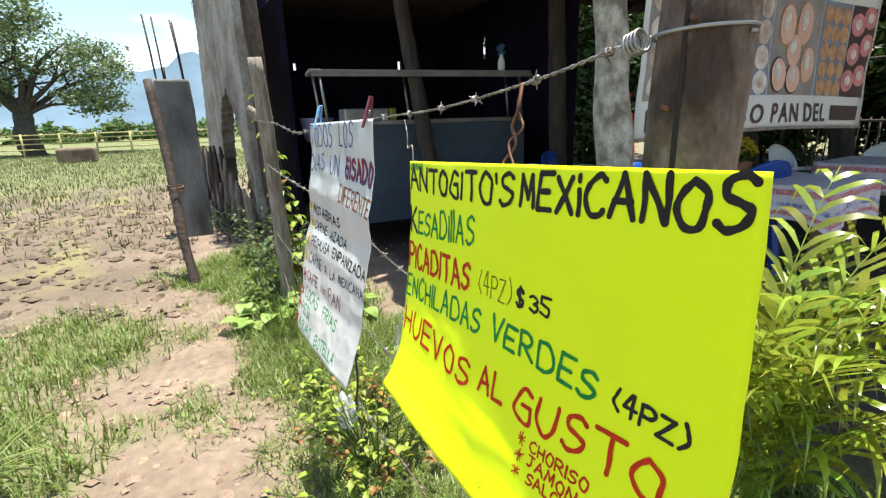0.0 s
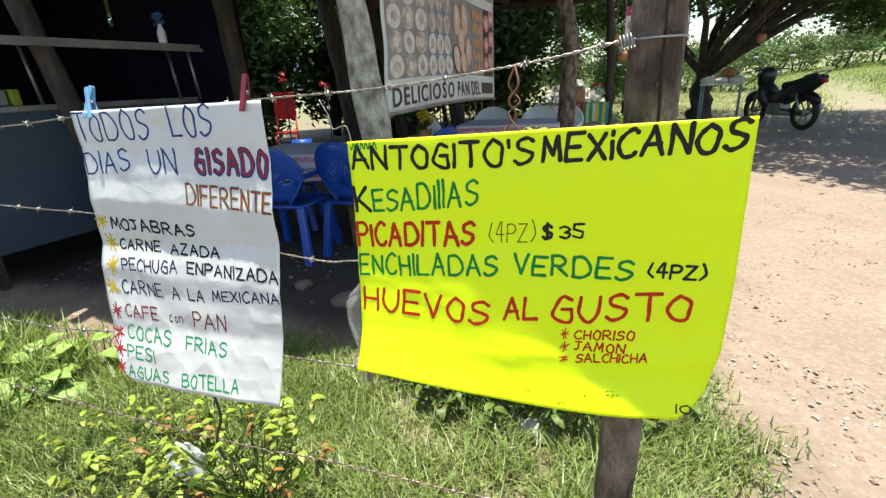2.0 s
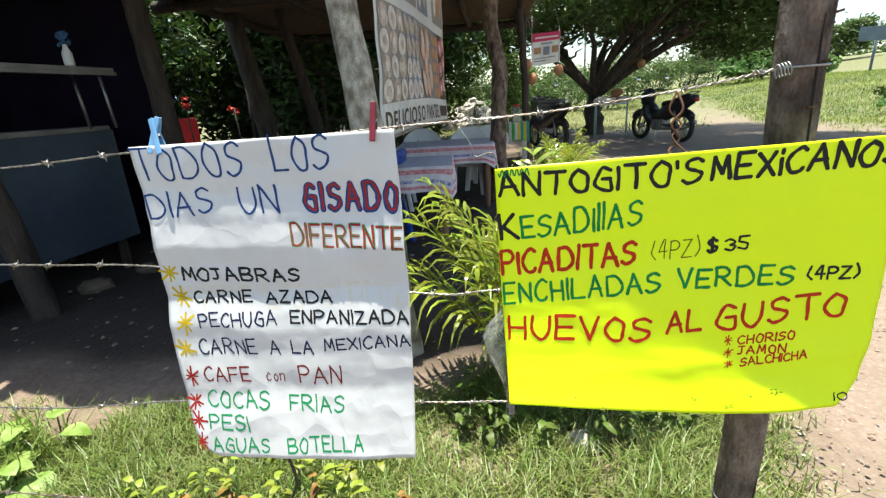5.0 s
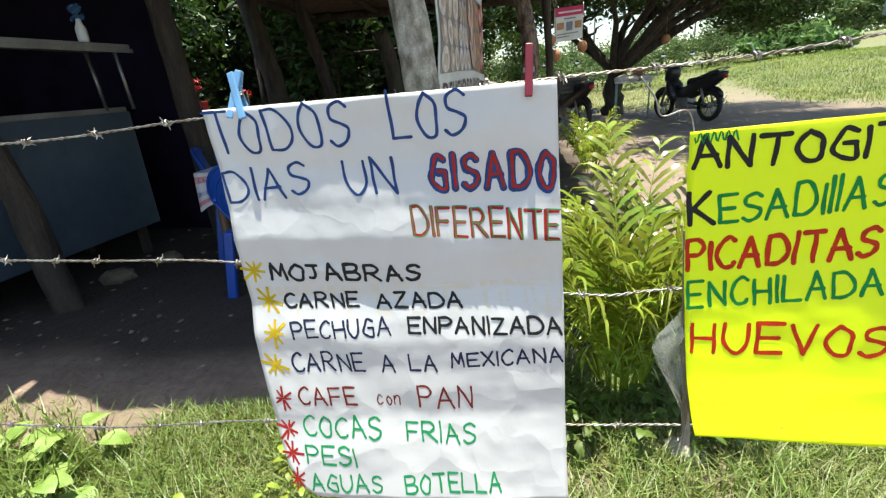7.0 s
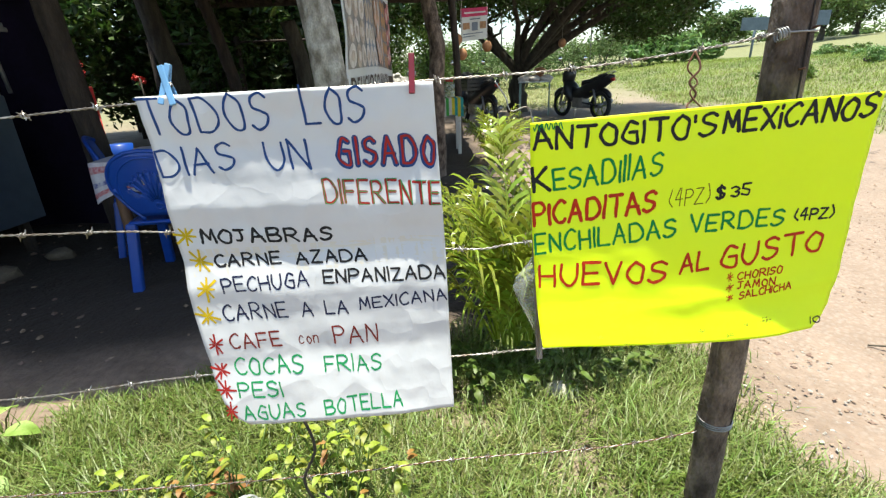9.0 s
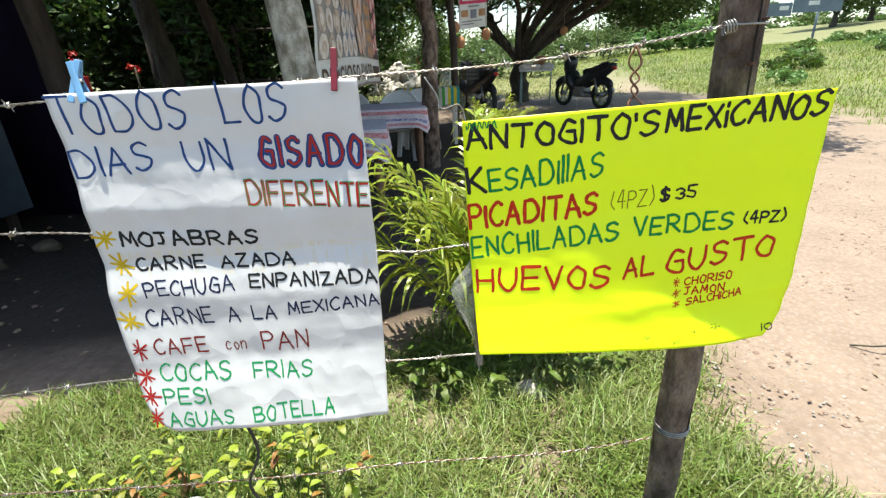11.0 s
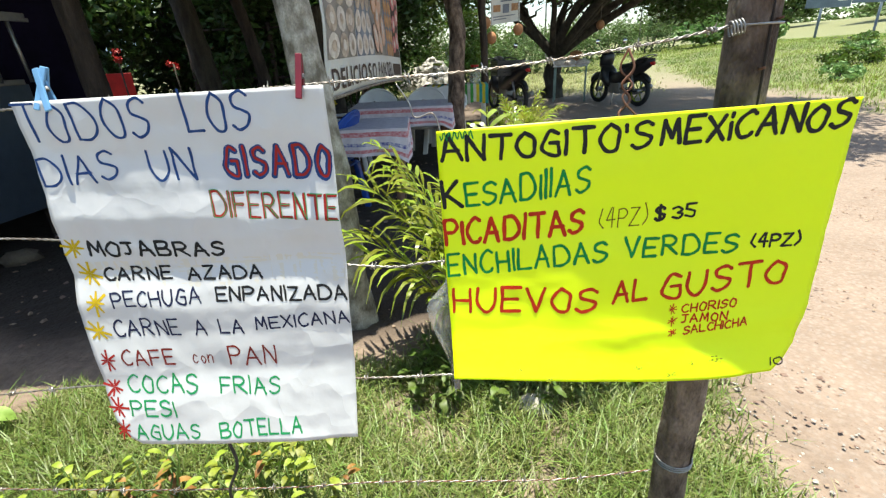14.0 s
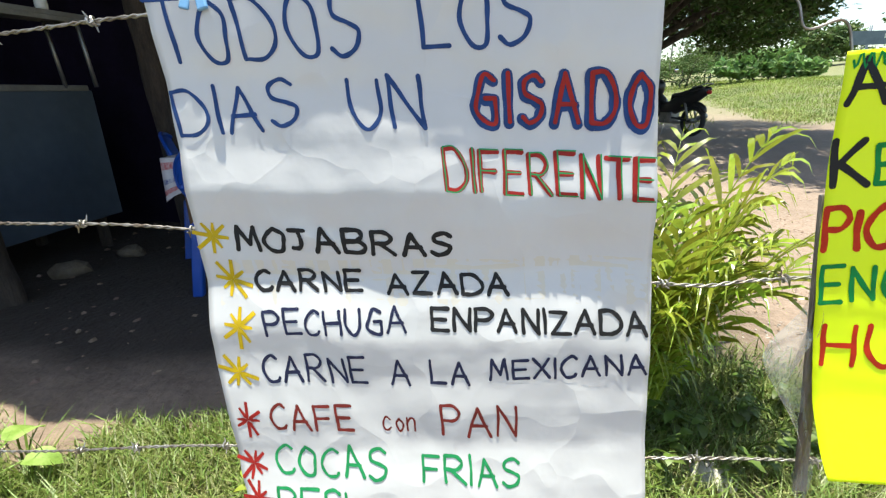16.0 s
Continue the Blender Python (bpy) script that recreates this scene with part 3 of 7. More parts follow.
post_b, line_b = log("fence_post", "thick weathered fence post with long cracks", [(0.0, 0.026, -0.1), (0.002, 0.028, 0.45), (0.0, 0.045, 1.2), (0.004, 0.058, 1.72)],
                     [0.040, 0.039, 0.041, 0.039], WOOD_GREY, group="fence posts")
for k, (ang, lo, hi) in enumerate(((-1.35, 0.62, 0.86), (-0.8, 0.22, 0.36), (-2.1, 0.6, 0.74), (-1.7, 0.08, 0.2), (-1.9, 0.86, 0.99))):
    ids = range(int(lo * (len(line_b) - 1)), int(hi * (len(line_b) - 1)))
    pts = [line_b[i][0] + Vector((math.cos(ang + 0.05 * math.sin(i * 0.9)), math.sin(ang + 0.05 * math.sin(i * 0.9)), 0)) * (line_b[i][1] * 0.985) for i in ids]
    tube("split", pts, [0.0008 + 0.0022 * math.sin(math.pi * i / max(1, len(pts) - 1)) for i in range(len(pts))], CRACK, post_b, "dark split in the wood", seg=5)
for z, a in ((1.22, -1.5), (1.27, -1.2), (1.35, -0.9), (0.62, -1.3)):
    i = int((z + 0.1) / 1.82 * (len(line_b) - 1))
    p = line_b[i][0] + Vector((math.cos(a), math.sin(a), 0)) * line_b[i][1]
    tube("nail", [p, p + Vector((math.cos(a), math.sin(a), 0.2)) * 0.012], 0.0022, RUST, post_b, "rusty nail", seg=6)
post_a, _ = log("fence_post", "grey leaning fence post with a cut side branch", [(-2.78, 0.06, -0.1), (-2.71, 0.045, 0.5), (-2.62, 0.02, 1.25), (-2.58, 0.0, 1.56)],
                [0.047, 0.045, 0.042, 0.038], WOOD_PALE, group="fence posts")
tube("branch_stub", bend((0.13, -0.04, 1.22), (0.11, -0.12, 1.30), 5), [0.03, 0.028, 0.026, 0.024, 0.022, 0.016], WOOD_PALE, post_a, "pale sawn stub of a branch")
iron_post = thing("corner_post", "dark rotting post leaning beside the concrete pillar", "post", (-3.65, -0.5, 0), group="fence posts")
tube("trunk", bend((0, 0, -0.1), (-0.56, -0.09, 1.57), 14, 0, 0.05, 3), [0.045, 0.04] + [0.034] * 13, IRON, iron_post, seg=9, wob=0.4)
tube("wire_tie", [Vector((-0.28 + 0.06 * math.cos(a), -0.03 + 0.06 * math.sin(a), 0.72 + 0.004 * a)) for a in np.linspace(0, 12, 40)], 0.005, RUST, iron_post, "rusty wire tie", seg=5)

pillar = thing("concrete_pillar", "grey concrete pillar with bare steel bars on top", "pillar", (-5.75, -0.44, 0))
bm = bmesh.new()
box(bm, (0, 0, 0.8), (0.30, 0.34, 1.8), None, 0.025)
bmesh.ops.subdivide_edges(bm, edges=bm.edges[:], cuts=5, use_grid_fill=True)
for v in bm.verts:
    v.co += Vector((noise.noise(v.co * 5), noise.noise(v.co * 5 + Vector((9, 0, 0))), 0)) * 0.018
part("shaft", bm, CONCRETE, pillar)
for x, y, h, lx, ly in ((0.1, -0.13, 0.62, -0.02, -0.03), (0.1, -0.06, 0.60, 0.0, -0.02), (-0.1, -0.05, 0.14, 0.01, 0.0), (0.1, 0.12, 0.58, 0.0, -0.04), (-0.1, 0.13, 0.60, 0.0, -0.03)):
    tube("reinforcing_bar", [(x, y, 1.6), (x + lx * 0.5, y + ly * 0.4, 1.68 + h * 0.5), (x + lx, y + ly, 1.7 + h)], 0.009, IRON, pillar, "rusty steel bar", seg=6)

# ---- barbed wire ----
def spiral(path, r, turns_per_m, phase, n_per_m=110):
    pts = [Vector(p) for p in path]
    out, run = [], 0.0
    for a, b in zip(pts, pts[1:]):
        m = max(2, int((b - a).length * n_per_m))
        d = (b - a).normalized()
        s = d.cross(Vector((0, 0, 1))).normalized()
        u = s.cross(d)
        for i in range(m):
            p = a.lerp(b, i / m)
            w = (run + (b - a).length * i / m) * turns_per_m * 2 * math.pi + phase
            out.append(p + s * r * math.cos(w) + u * r * math.sin(w))
        run += (b - a).length
    return out


def smooth_path(keys, n=12):
    """A soft curve through the keys."""
    k = [Vector(p) for p in keys]
    k = [k[0] * 2 - k[1]] + k + [k[-1] * 2 - k[-2]]
    out = []
    for i in range(1, len(k) - 2):
        for j in range(n):
            t = j / n
            out.append(0.5 * ((2 * k[i]) + (k[i + 1] - k[i - 1]) * t + (2 * k[i - 1] - 5 * k[i] + 4 * k[i + 1] - k[i + 2]) * t * t
                              + (3 * k[i] - k[i - 1] - 3 * k[i + 1] + k[i + 2]) * t ** 3))
    return out + [k[-2]]


def barb_mesh():
    v, f = [], []
    coil = [Vector((0.006 * (a / 12.5 - 0.5) * 2, 0.0045 * math.cos(a), 0.0045 * math.sin(a))) for a in np.linspace(0, 12.5, 22)]
    ends = [[(-0.005, 0.003, 0.003), (-0.006, 0.006, 0.011)], [(0.005, -0.003, -0.003), (0.006, -0.007, -0.010)],
            [(-0.002, -0.004, 0.002), (-0.004, -0.010, 0.006)], [(0.002, 0.004, -0.002), (0.004, 0.008, -0.009)]]
    for path, rad in [(coil, 0.0014)] + [(e, [0.0014, 0.0006]) for e in ends]:
        vv, ff = tube_data(path, rad, 5, True, 0, len(v))
        v += vv
        f += ff
    me = bpy.data.meshes.new("barb")
    me.from_pydata([tuple(p) for p in v], [], f)
    me.materials.append(WIRE)
    return me


BARB = barb_mesh()


def barbed(label, keys, mat, first=0.05, gap=0.125, second=None):
    path = smooth_path(keys)
    strand = thing("barbed_wire", label, "wire", (0, 0, 0), group="fence wires")
    tube("strand", spiral(path, 0.0017, 32, 0), 0.0013, mat, strand, seg=5)
    tube("strand", spiral(path, 0.0017, 32, math.pi), 0.0013, second or mat, strand, seg=5)
    run, nxt = 0.0, first
    for a, b in zip(path, path[1:]):
        run += (b - a).length
        if run > nxt:
            nxt += gap * random.uniform(0.85, 1.15)
            d = (b - a)
            ob = new("barb", BARB)
            ob.parent = strand
            ob.matrix_world = Matrix.Translation(b) @ d.to_track_quat("X", "Z").to_matrix().to_4x4() @ pose(0, 0, 0, random.uniform(0, 360), 0, 0)
    return strand


barbed("top strand of galvanised barbed wire carrying the posters", [(-2.62, -0.03, 1.225), (-2.17, 0.0, 1.205), (-1.7, 0.0, 1.165), (-1.28, -0.01, 1.185), (-0.95, -0.005, 1.196), (-0.71, 0.0, 1.207), (-0.45, 0.005, 1.217), (-0.2, 0.01, 1.243), (-0.045, 0.012, 1.268)], WIRE, 0.09)
barbed("second strand of barbed wire behind the posters", [(-2.68, 0.0, 0.99), (-2.32, 0.0, 0.96), (-1.61, 0.0, 0.94), (-1.28, 0.0, 0.93), (-0.7, 0.0, 0.862), (-0.53, 0.0, 0.868), (-0.04, 0.01, 0.90)], WIRE, 0.03)
barbed("third strand of barbed wire below the posters", [(-2.72, 0.02, 0.60), (-2.5, 0.0, 0.56), (-1.76, 0.0, 0.54), (-1.3, 0.0, 0.575), (-0.68, 0.0, 0.588), (-0.5, 0.0, 0.595), (-0.04, 0.0, 0.60)], WIRE, 0.06)
barbed("lowest strand of half-rusted barbed wire over the grass", [(-2.75, 0.03, 0.30), (-2.3, 0.0, 0.26), (-1.44, 0.0, 0.24), (-0.95, -0.01, 0.262), (-0.71, 0.0, 0.27), (-0.3, 0.0, 0.278), (-0.05, 0.0, 0.312)], WIRE, 0.07, second=RUST)


def wrap(name, label, centre, rx, ry, turns, rad, mat, rise=0.006):
    w = thing(name, label, "wire", centre, group="wire ties")
    tube("loop", [(rx * math.cos(a), ry * math.sin(a), rise * a / 6.28) for a in np.linspace(0, turns * 6.28, int(turns * 26))], rad, mat, w, seg=5)
    return w


wrap("wire_tie", "twisted wire loop round the fence post", (0.0, 0.046, 1.264), 0.044, 0.044, 1.25, 0.002, STEEL)
wrap("wire_tie", "knotted wire loop round the foot of the post", (0.002, 0.028, 0.312), 0.041, 0.041, 3.1, 0.002, STEEL)
wrap("wire_tie", "tangled knot of wire ends by the post", (-0.055, 0.008, 1.262), 0.011, 0.009, 4.3, 0.0016, STEEL, 0.005).rotation_euler = (0.3, 1.35, 0.2)
hang = thing("hanging_wire", "rusty twisted wire end holding the yellow poster", "wire", (-0.215, 0.0, 1.24))
tube("strand", smooth_path([(0, 0, 0), (0.008, -0.012, -0.03), (-0.008, -0.01, -0.055), (0.006, -0.014, -0.078), (-0.012, -0.02, -0.10), (0.0, -0.03, -0.115)]), 0.0022, RUST, hang, seg=5)
tube("strand", smooth_path([(0, 0, 0), (-0.010, 0.0, -0.03), (0.010, -0.006, -0.056), (-0.007, -0.016, -0.076), (0.020, -0.026, -0.108)]), 0.0018, RUST, hang, seg=5)
hang2 = thing("hanging_wire", "bent wire end beside the yellow poster", "wire", (-0.6, 0.0, 1.20))
tube("strand", smooth_path([(0, 0, 0), (0.02, -0.005, -0.03), (0.03, -0.01, -0.055), (0.062, -0.015, -0.05), (0.075, -0.02, -0.09)]), 0.0014, WIRE, hang2, seg=5)

# ---- posters ----
class Sheet:
    """A hanging card: a bent surface over (u, v), u to the right and v down."""

    def __init__(self, tl, tr, bl, br, left_edge, right_edge, bottom, curl, seed, folds=()):
        self.c = [Vector(p) for p in (tl, tr, bl, br)]
        self.size = ((self.c[1] - self.c[0]).length, (self.c[2] - self.c[0]).length)
        self.left_edge, self.right_edge, self.bottom, self.curl, self.seed, self.folds = left_edge, right_edge, bottom, curl, seed, folds

    def at(self, u, v, lift=0.0):
        a, b, c, d = self.c
        p = (a * (1 - u) + b * u) * (1 - v) + (c * (1 - u) + d * u) * v
        p = p + Vector((0, 1, 0)) * self.curl(u, v)
        q = Vector((u * 6 + self.seed, v * 7, 0.3))
        p.y += 0.0026 * noise.noise(q) + 0.0009 * noise.noise(q * 3.1)
        for place, slant, depth in self.folds:
            p.y += depth * max(0.0, 1 - abs(v - place - slant * (u - 0.5) - 0.012 * noise.noise(Vector((u * 4, place * 9, 1)))) / 0.07)
        p.y -= lift
        return p


def sheet_mesh(name, label, sheet, mat, nu=64, nv=90):
    verts, faces = [], []
    for j in range(nv + 1):
        for i in range(nu + 1):
            v = j / nv
            lo, hi = sheet.left_edge(v), sheet.right_edge(v)
            u = lo + (hi - lo) * i / nu
            verts.append(sheet.at(u, v * sheet.bottom(u)))
    for j in range(nv):
        for i in range(nu):
            a = j * (nu + 1) + i
            faces.append((a, a + nu + 1, a + nu + 2, a + 1))
    ob = obj(name, verts, faces, mat, smooth=True)
    so = ob.modifiers.new("thickness", "SOLIDIFY")
    so.thickness, so.offset = 0.0006, 1.0
    return tagged(ob, label, "poster")


def ramp_curve(keys):
    """A soft curve through (place, value) keys."""
    xs, ys = [k[0] for k in keys], [k[1] for k in keys]
    return lambda v: float(np.interp(v, xs, ys))


white_form = Sheet((-1.247, -0.039, 1.198), (-0.719, -0.023, 1.205), (-1.135, -0.150, 0.575), (-0.706, -0.110, 0.565),
                   ramp_curve([(0, -0.012), (0.25, -0.03), (0.45, -0.052), (0.65, -0.070), (0.85, -0.068), (0.93, -0.05), (0.98, -0.01), (1, 0.04)]),
                   ramp_curve([(0, 1.0), (0.5, 1.008), (1, 1.0)]), lambda u: 1.0 + 0.008 * math.sin(u * 3),
                   lambda u, v: 0.012 * math.sin(math.pi * v) * (1 - 0.4 * u) + 0.010 * math.sin(3.0 * v + 1.0) - 0.16 * max(0.0, v - 0.68) ** 2 * (0.5 + 0.8 * u) - 0.010, 3.0,
                   ((0.16, 0.05, 0.004), (0.335, 0.02, -0.006), (0.475, -0.03, 0.006), (0.60, 0.04, -0.004), (0.80, -0.03, 0.004)))
yellow_form = Sheet((-0.532, -0.017, 1.122), (0.130, -0.054, 1.157), (-0.514, -0.093, 0.649), (0.100, -0.079, 0.674),
                    ramp_curve([(0, -0.004), (0.5, -0.006), (1, 0.0)]),
                    ramp_curve([(0, 1.002), (0.5, 1.035), (0.75, 1.04), (0.9, 1.022), (0.96, 0.997), (1, 0.965)]),
                    ramp_curve([(0, 0.945), (0.3, 0.972), (0.5, 1.0), (0.65, 1.012), (0.85, 1.015), (1, 1.0)]),
                    lambda u, v: 0.014 * math.sin(math.pi * v) - 0.012 * math.sin(math.pi * min(max(u, 0), 1)) * v - 0.9 * max(0.0, v - 0.78) ** 2 * (0.25 + 0.9 * max(0.0, 1 - 2.0 * u)) - 0.004, 8.0, ((0.42, 0.06, 0.002), (0.83, -0.05, -0.003)))
white_poster = sheet_mesh("poster", "white hand-lettered menu poster wrapped in plastic", white_form, PAPER)
yellow_poster = sheet_mesh("poster", "fluorescent yellow hand-lettered menu poster", yellow_form, NEON)
white_sheet, yellow_sheet = (white_form, white_poster), (yellow_form, yellow_poster)


def card_patch(name, label, target, u0, u1, v0, v1, mat, lift=0.0006, n=40, wander=0.012):
    """A thin strip laid over the card, with slightly wandering long edges."""
    v, f = [], []
    for j in range(9):
        for i in range(n + 1):
            u = u0 + (u1 - u0) * i / n
            w = wander * noise.noise(Vector((u * 3.1, j // 8 * 5.0, 2.0)))
            v.append(target[0].at(u, v0 + (v1 - v0) * j / 8 + w, lift))
    for j in range(8):
        for i in range(n):
            a = j * (n + 1) + i
            f.append((a, a + n + 1, a + n + 2, a + 1))
    return obj(name, v, f, mat, target[1], label, True)


# slightly beiger band over the white card at mid height
BEIGE = material("yellowed_paper", (0.69, 0.655, 0.58), 0.4, (0.67, 0.64, 0.58), 5, 0.3, 5, through_light=0.24, coat=0.4, fine=0.04)
card_patch("paper_strip", "beige strip across the middle of the poster", white_sheet, -0.035, 1.0, 0.455, 0.535, BEIGE)
GLYPHS = {}


def glyph(ch, fat):
    """Vertices, triangles and width of one letter of the built-in font."""
    if ch == "M" and -0.02 < fat < 0.03:
        fat = -0.004
    if (ch, fat) not in GLYPHS:
        cu = bpy.data.curves.new("letter", "FONT")
        cu.body, cu.resolution_u, cu.offset = ch, 3, fat
        ob = new("letter", cu)
        bpy.context.view_layer.update()
        me = ob.evaluated_get(bpy.context.evaluated_depsgraph_get()).to_mesh()
        bm = bmesh.new()
        bm.from_mesh(me)
        bmesh.ops.triangulate(bm, faces=bm.faces[:])
        for _ in range(3):
            bmesh.ops.subdivide_edges(bm, edges=[e for e in bm.edges if e.calc_length() > 0.17], cuts=1)
            bmesh.ops.triangulate(bm, faces=bm.faces[:])
        bm.verts.index_update()
        co = [(v.co.x, v.co.y) for v in bm.verts]
        fc = [tuple(v.index for v in p.verts) for p in bm.faces]
        bm.free()
        xs = [c[0] for c in co]
        GLYPHS[(ch, fat)] = (co, fc, min(xs), max(xs))
        bpy.data.objects.remove(ob)
        bpy.data.curves.remove(cu)
    return GLYPHS[(ch, fat)]


CAP = 0.69


def letters(target, text, u0, v0, u1, v1, h, mat, fat=-0.012, lift=0.0011, jitter=1.0, name="lettering"):
    """Marker lettering: each letter of the line a little turned, stretched and shifted, laid on the card."""
    form, parent = target
    rng = random.Random(text + name)
    forms = [glyph(ch, fat) for ch in text]
    widths = [g[3] - g[2] for g in forms]
    gaps = 0.17
    total = sum(widths) + gaps * (len(text) - 1)
    verts, faces, x = [], [], 0.0
    for (co, fc, lo, hi), w in zip(forms, widths):
        turn, sy, dy = rng.uniform(-0.07, 0.07) * jitter, 1 + rng.uniform(-0.07, 0.09) * jitter, rng.uniform(-0.03, 0.03) * jitter
        k = len(verts)
        for gx, gy in co:
            cx, cy = gx - lo - w / 2, gy / CAP * sy
            cx += -cy * turn * 0.6 + 0.02 * jitter * math.sin(gy * 7 + x)
            s = (x + w / 2 + cx) / total
            verts.append(form.at(u0 + (u1 - u0) * s, v0 + (v1 - v0) * s - h * (cy + dy), lift))
        faces += [tuple(i + k for i in f) for f in fc]
        x += w + gaps
    return obj(name, verts, faces, mat, parent, "hand-drawn marker lettering")


# Marker capitals as pen strokes on a grid of 8 by 8: two digits a point, "|" lifts the pen, "~" bends the stroke.
STROKES = {
    "A": "00 38 70|13 63", "B": "00 08|~08 58 66 44 04|~04 54 72 50 00", "C": "~67 48 16 03 20 50 61", "D": "00 08|~08 48 75 72 40 00",
    "E": "60 00 08 68|04 54", "F": "00 08 68|04 54", "G": "~67 38 15 02 30 60 64|64 34", "H": "00 08|60 68|04 64", "I": "00 08",
    "J": "08 58|~38 33 21 01", "K": "00 08|68 03|14 70", "L": "08 00 60", "M": "00 18 42 68 70", "N": "00 08 60 68",
    "O": "~38 16 03 20 50 63 66 38", "P": "00 08|~08 48 66 44 04", "R": "00 08|~08 48 66 44 04|24 70", "S": "~67 48 17 15 44 63 51 20 01",
    "T": "08 78|48 40", "U": "~08 03 20 40 63 68", "V": "08 30 68", "X": "00 68|08 60", "Z": "08 68 00 70", "l": "00 09", "i": "00 05|07 08",
    "c": "~54 35 13 11 30 51", "o": "~35 13 20 41 53 35", "n": "00 05|~03 25 44 40", "(": "~29 16 03 30", ")": "~09 26 33 00",
    "$": "~67 48 17 15 44 63 51 20 01|39 30", "1": "00 08", "0": "~38 06 02 30 52 56 38", "2": "~06 28 57 54 00|00 60", "3": "~07 38 66 34|~34 63 40 01",
    "4": "38 03 63|48 40", "5": "68 08 05|~05 44 63 50 01", "'": "08 06",
}


def pen_strokes(ch):
    """The strokes of one letter as point rows in units of its height, and its width."""
    out = []
    for code in STROKES[ch].split("|"):
        pts = [Vector((int(q[0]) / 8, int(q[1:] or 0) / 8)) for q in code.strip("~").split()]
        if code[0] == "~":
            k = [pts[0] * 2 - pts[1]] + pts + [pts[-1] * 2 - pts[-2]]
            soft = []
            for i in range(1, len(k) - 2):
                for j in range(6):
                    t = j / 6
                    soft.append(0.5 * (2 * k[i] + (k[i + 1] - k[i - 1]) * t + (2 * k[i - 1] - 5 * k[i] + 4 * k[i + 1] - k[i + 2]) * t * t
                                       + (3 * k[i] - k[i - 1] - 3 * k[i + 1] + k[i + 2]) * t ** 3))
            out.append(soft + [pts[-1]])
        else:
            for p, q in zip(pts, pts[1:]):
                m = max(2, int((q - p).length * 7))
                out.append([p.lerp(q, i / m) for i in range(m + 1)])
    return out, max(max(p.x for p in st) for st in out)


def pen_line(target, pts, width, lift, rng):
    """Vertices and faces of one round-ended pen stroke laid on the card; points and width in metres along the card."""
    form = target[0]
    wide, high = form.size
    n = len(pts)
    verts, faces = [], []
    left, right = [], []
    swell = rng.uniform(0, 6.28)
    for i, p in enumerate(pts):
        d = (pts[min(i + 1, n - 1)] - pts[max(i - 1, 0)]).normalized()
        s = Vector((-d.y, d.x)) * (width * 0.5 * (1 + 0.10 * math.sin(swell + i * 0.9) + 0.05 * rng.uniform(-1, 1)))
        left.append(p + s)
        right.append(p - s)

    def cap(p, d):
        s = Vector((-d.y, d.x))
        return [p + (s * math.cos(a) + d * math.sin(a)) * (width * 0.5) for a in (0.5, 1.05, 1.57, 2.1, 2.64)]

    ring = left + cap(pts[-1], (pts[-1] - pts[-2]).normalized()) + right[::-1] + cap(pts[0], (pts[0] - pts[1]).normalized())
    for q in ring:
        verts.append(form.at(q.x / wide, q.y / high, lift))
    m = len(ring)
    for i in range(n - 1):
        faces.append((i, i + 1, 2 * n + 5 - 2 - i, 2 * n + 5 - 1 - i))
    faces.append(tuple(range(n - 1, n + 6)))
    faces.append(tuple(range(2 * n + 4, m)) + (0,))
    return verts, [tuple(reversed(f)) for f in faces]


def marker(target, text, u0, v0, u1, v1, h, mat, width, lift=0.0011, jitter=1.0, shift=(0.0, 0.0), gap=0.3):
    """Hand lettering with a felt marker: each letter of the line a little turned, stretched and shifted."""
    form, parent = target
    wide, high = form.size
    rng = random.Random(text)
    glyphs = [pen_strokes(ch) for ch in text]
    total = sum(w for _, w in glyphs) + gap * (len(text) - 1)
    inset = width * 0.5
    length = (u1 - u0) * wide - 2 * inset
    verts, faces, x, layer = [], [], 0.0, 0
    for lines, w in glyphs:
        turn, sy, dy = rng.uniform(-0.08, 0.08) * jitter, 1 + rng.uniform(-0.07, 0.08) * jitter, rng.uniform(-0.04, 0.04) * jitter
        sx = 1 + rng.uniform(-0.06, 0.06) * jitter
        for line in lines:
            pts = []
            for q in line:
                cx, cy = (q.x - w / 2) * sx, q.y * sy
                cx += -(cy - 0.5) * turn + 0.015 * jitter * math.sin(cy * 6 + x * 2)
                t = (x + w / 2 + cx) / max(total, 0.05)
                pts.append(Vector((u0 * wide + inset + length * t + shift[0], (v0 + (v1 - v0) * t) * high - inset * 0.6 - (h * high - width) * (cy + dy) + shift[1])))
            vv, ff = pen_line(target, pts, width * rng.uniform(0.92, 1.08), lift + 0.00005 * (layer % 9), rng)
            k = len(verts)
            verts += vv
            faces += [tuple(i + k for i in f) for f in ff]
            layer += 1
        x += w + gap
    return obj("lettering", verts, faces, mat, parent, "hand-drawn marker lettering")


FAT, TWO = "fat", "two"
PEN = {"blue": 0.0047, "black": 0.0046, "navy": 0.0038, "maroon": 0.0038, "green": 0.0040, "dark": 0.0054, "red": 0.0062, "brown": 0.0020}
THIN = {"con": 0.0026, "CHORISO": 0.0030, "JAMON": 0.0030, "SALCHICHA": 0.0028, "35": 0.0042, "(4PZ)": 0.0042, "10": 0.0026, "$": 0.0056,
        "ANTOGITO'S": 0.0068, "MEXiCANOS": 0.0070, "K": 0.0078, "PICADITAS": 0.0070, "MOJABRAS": 0.0054}


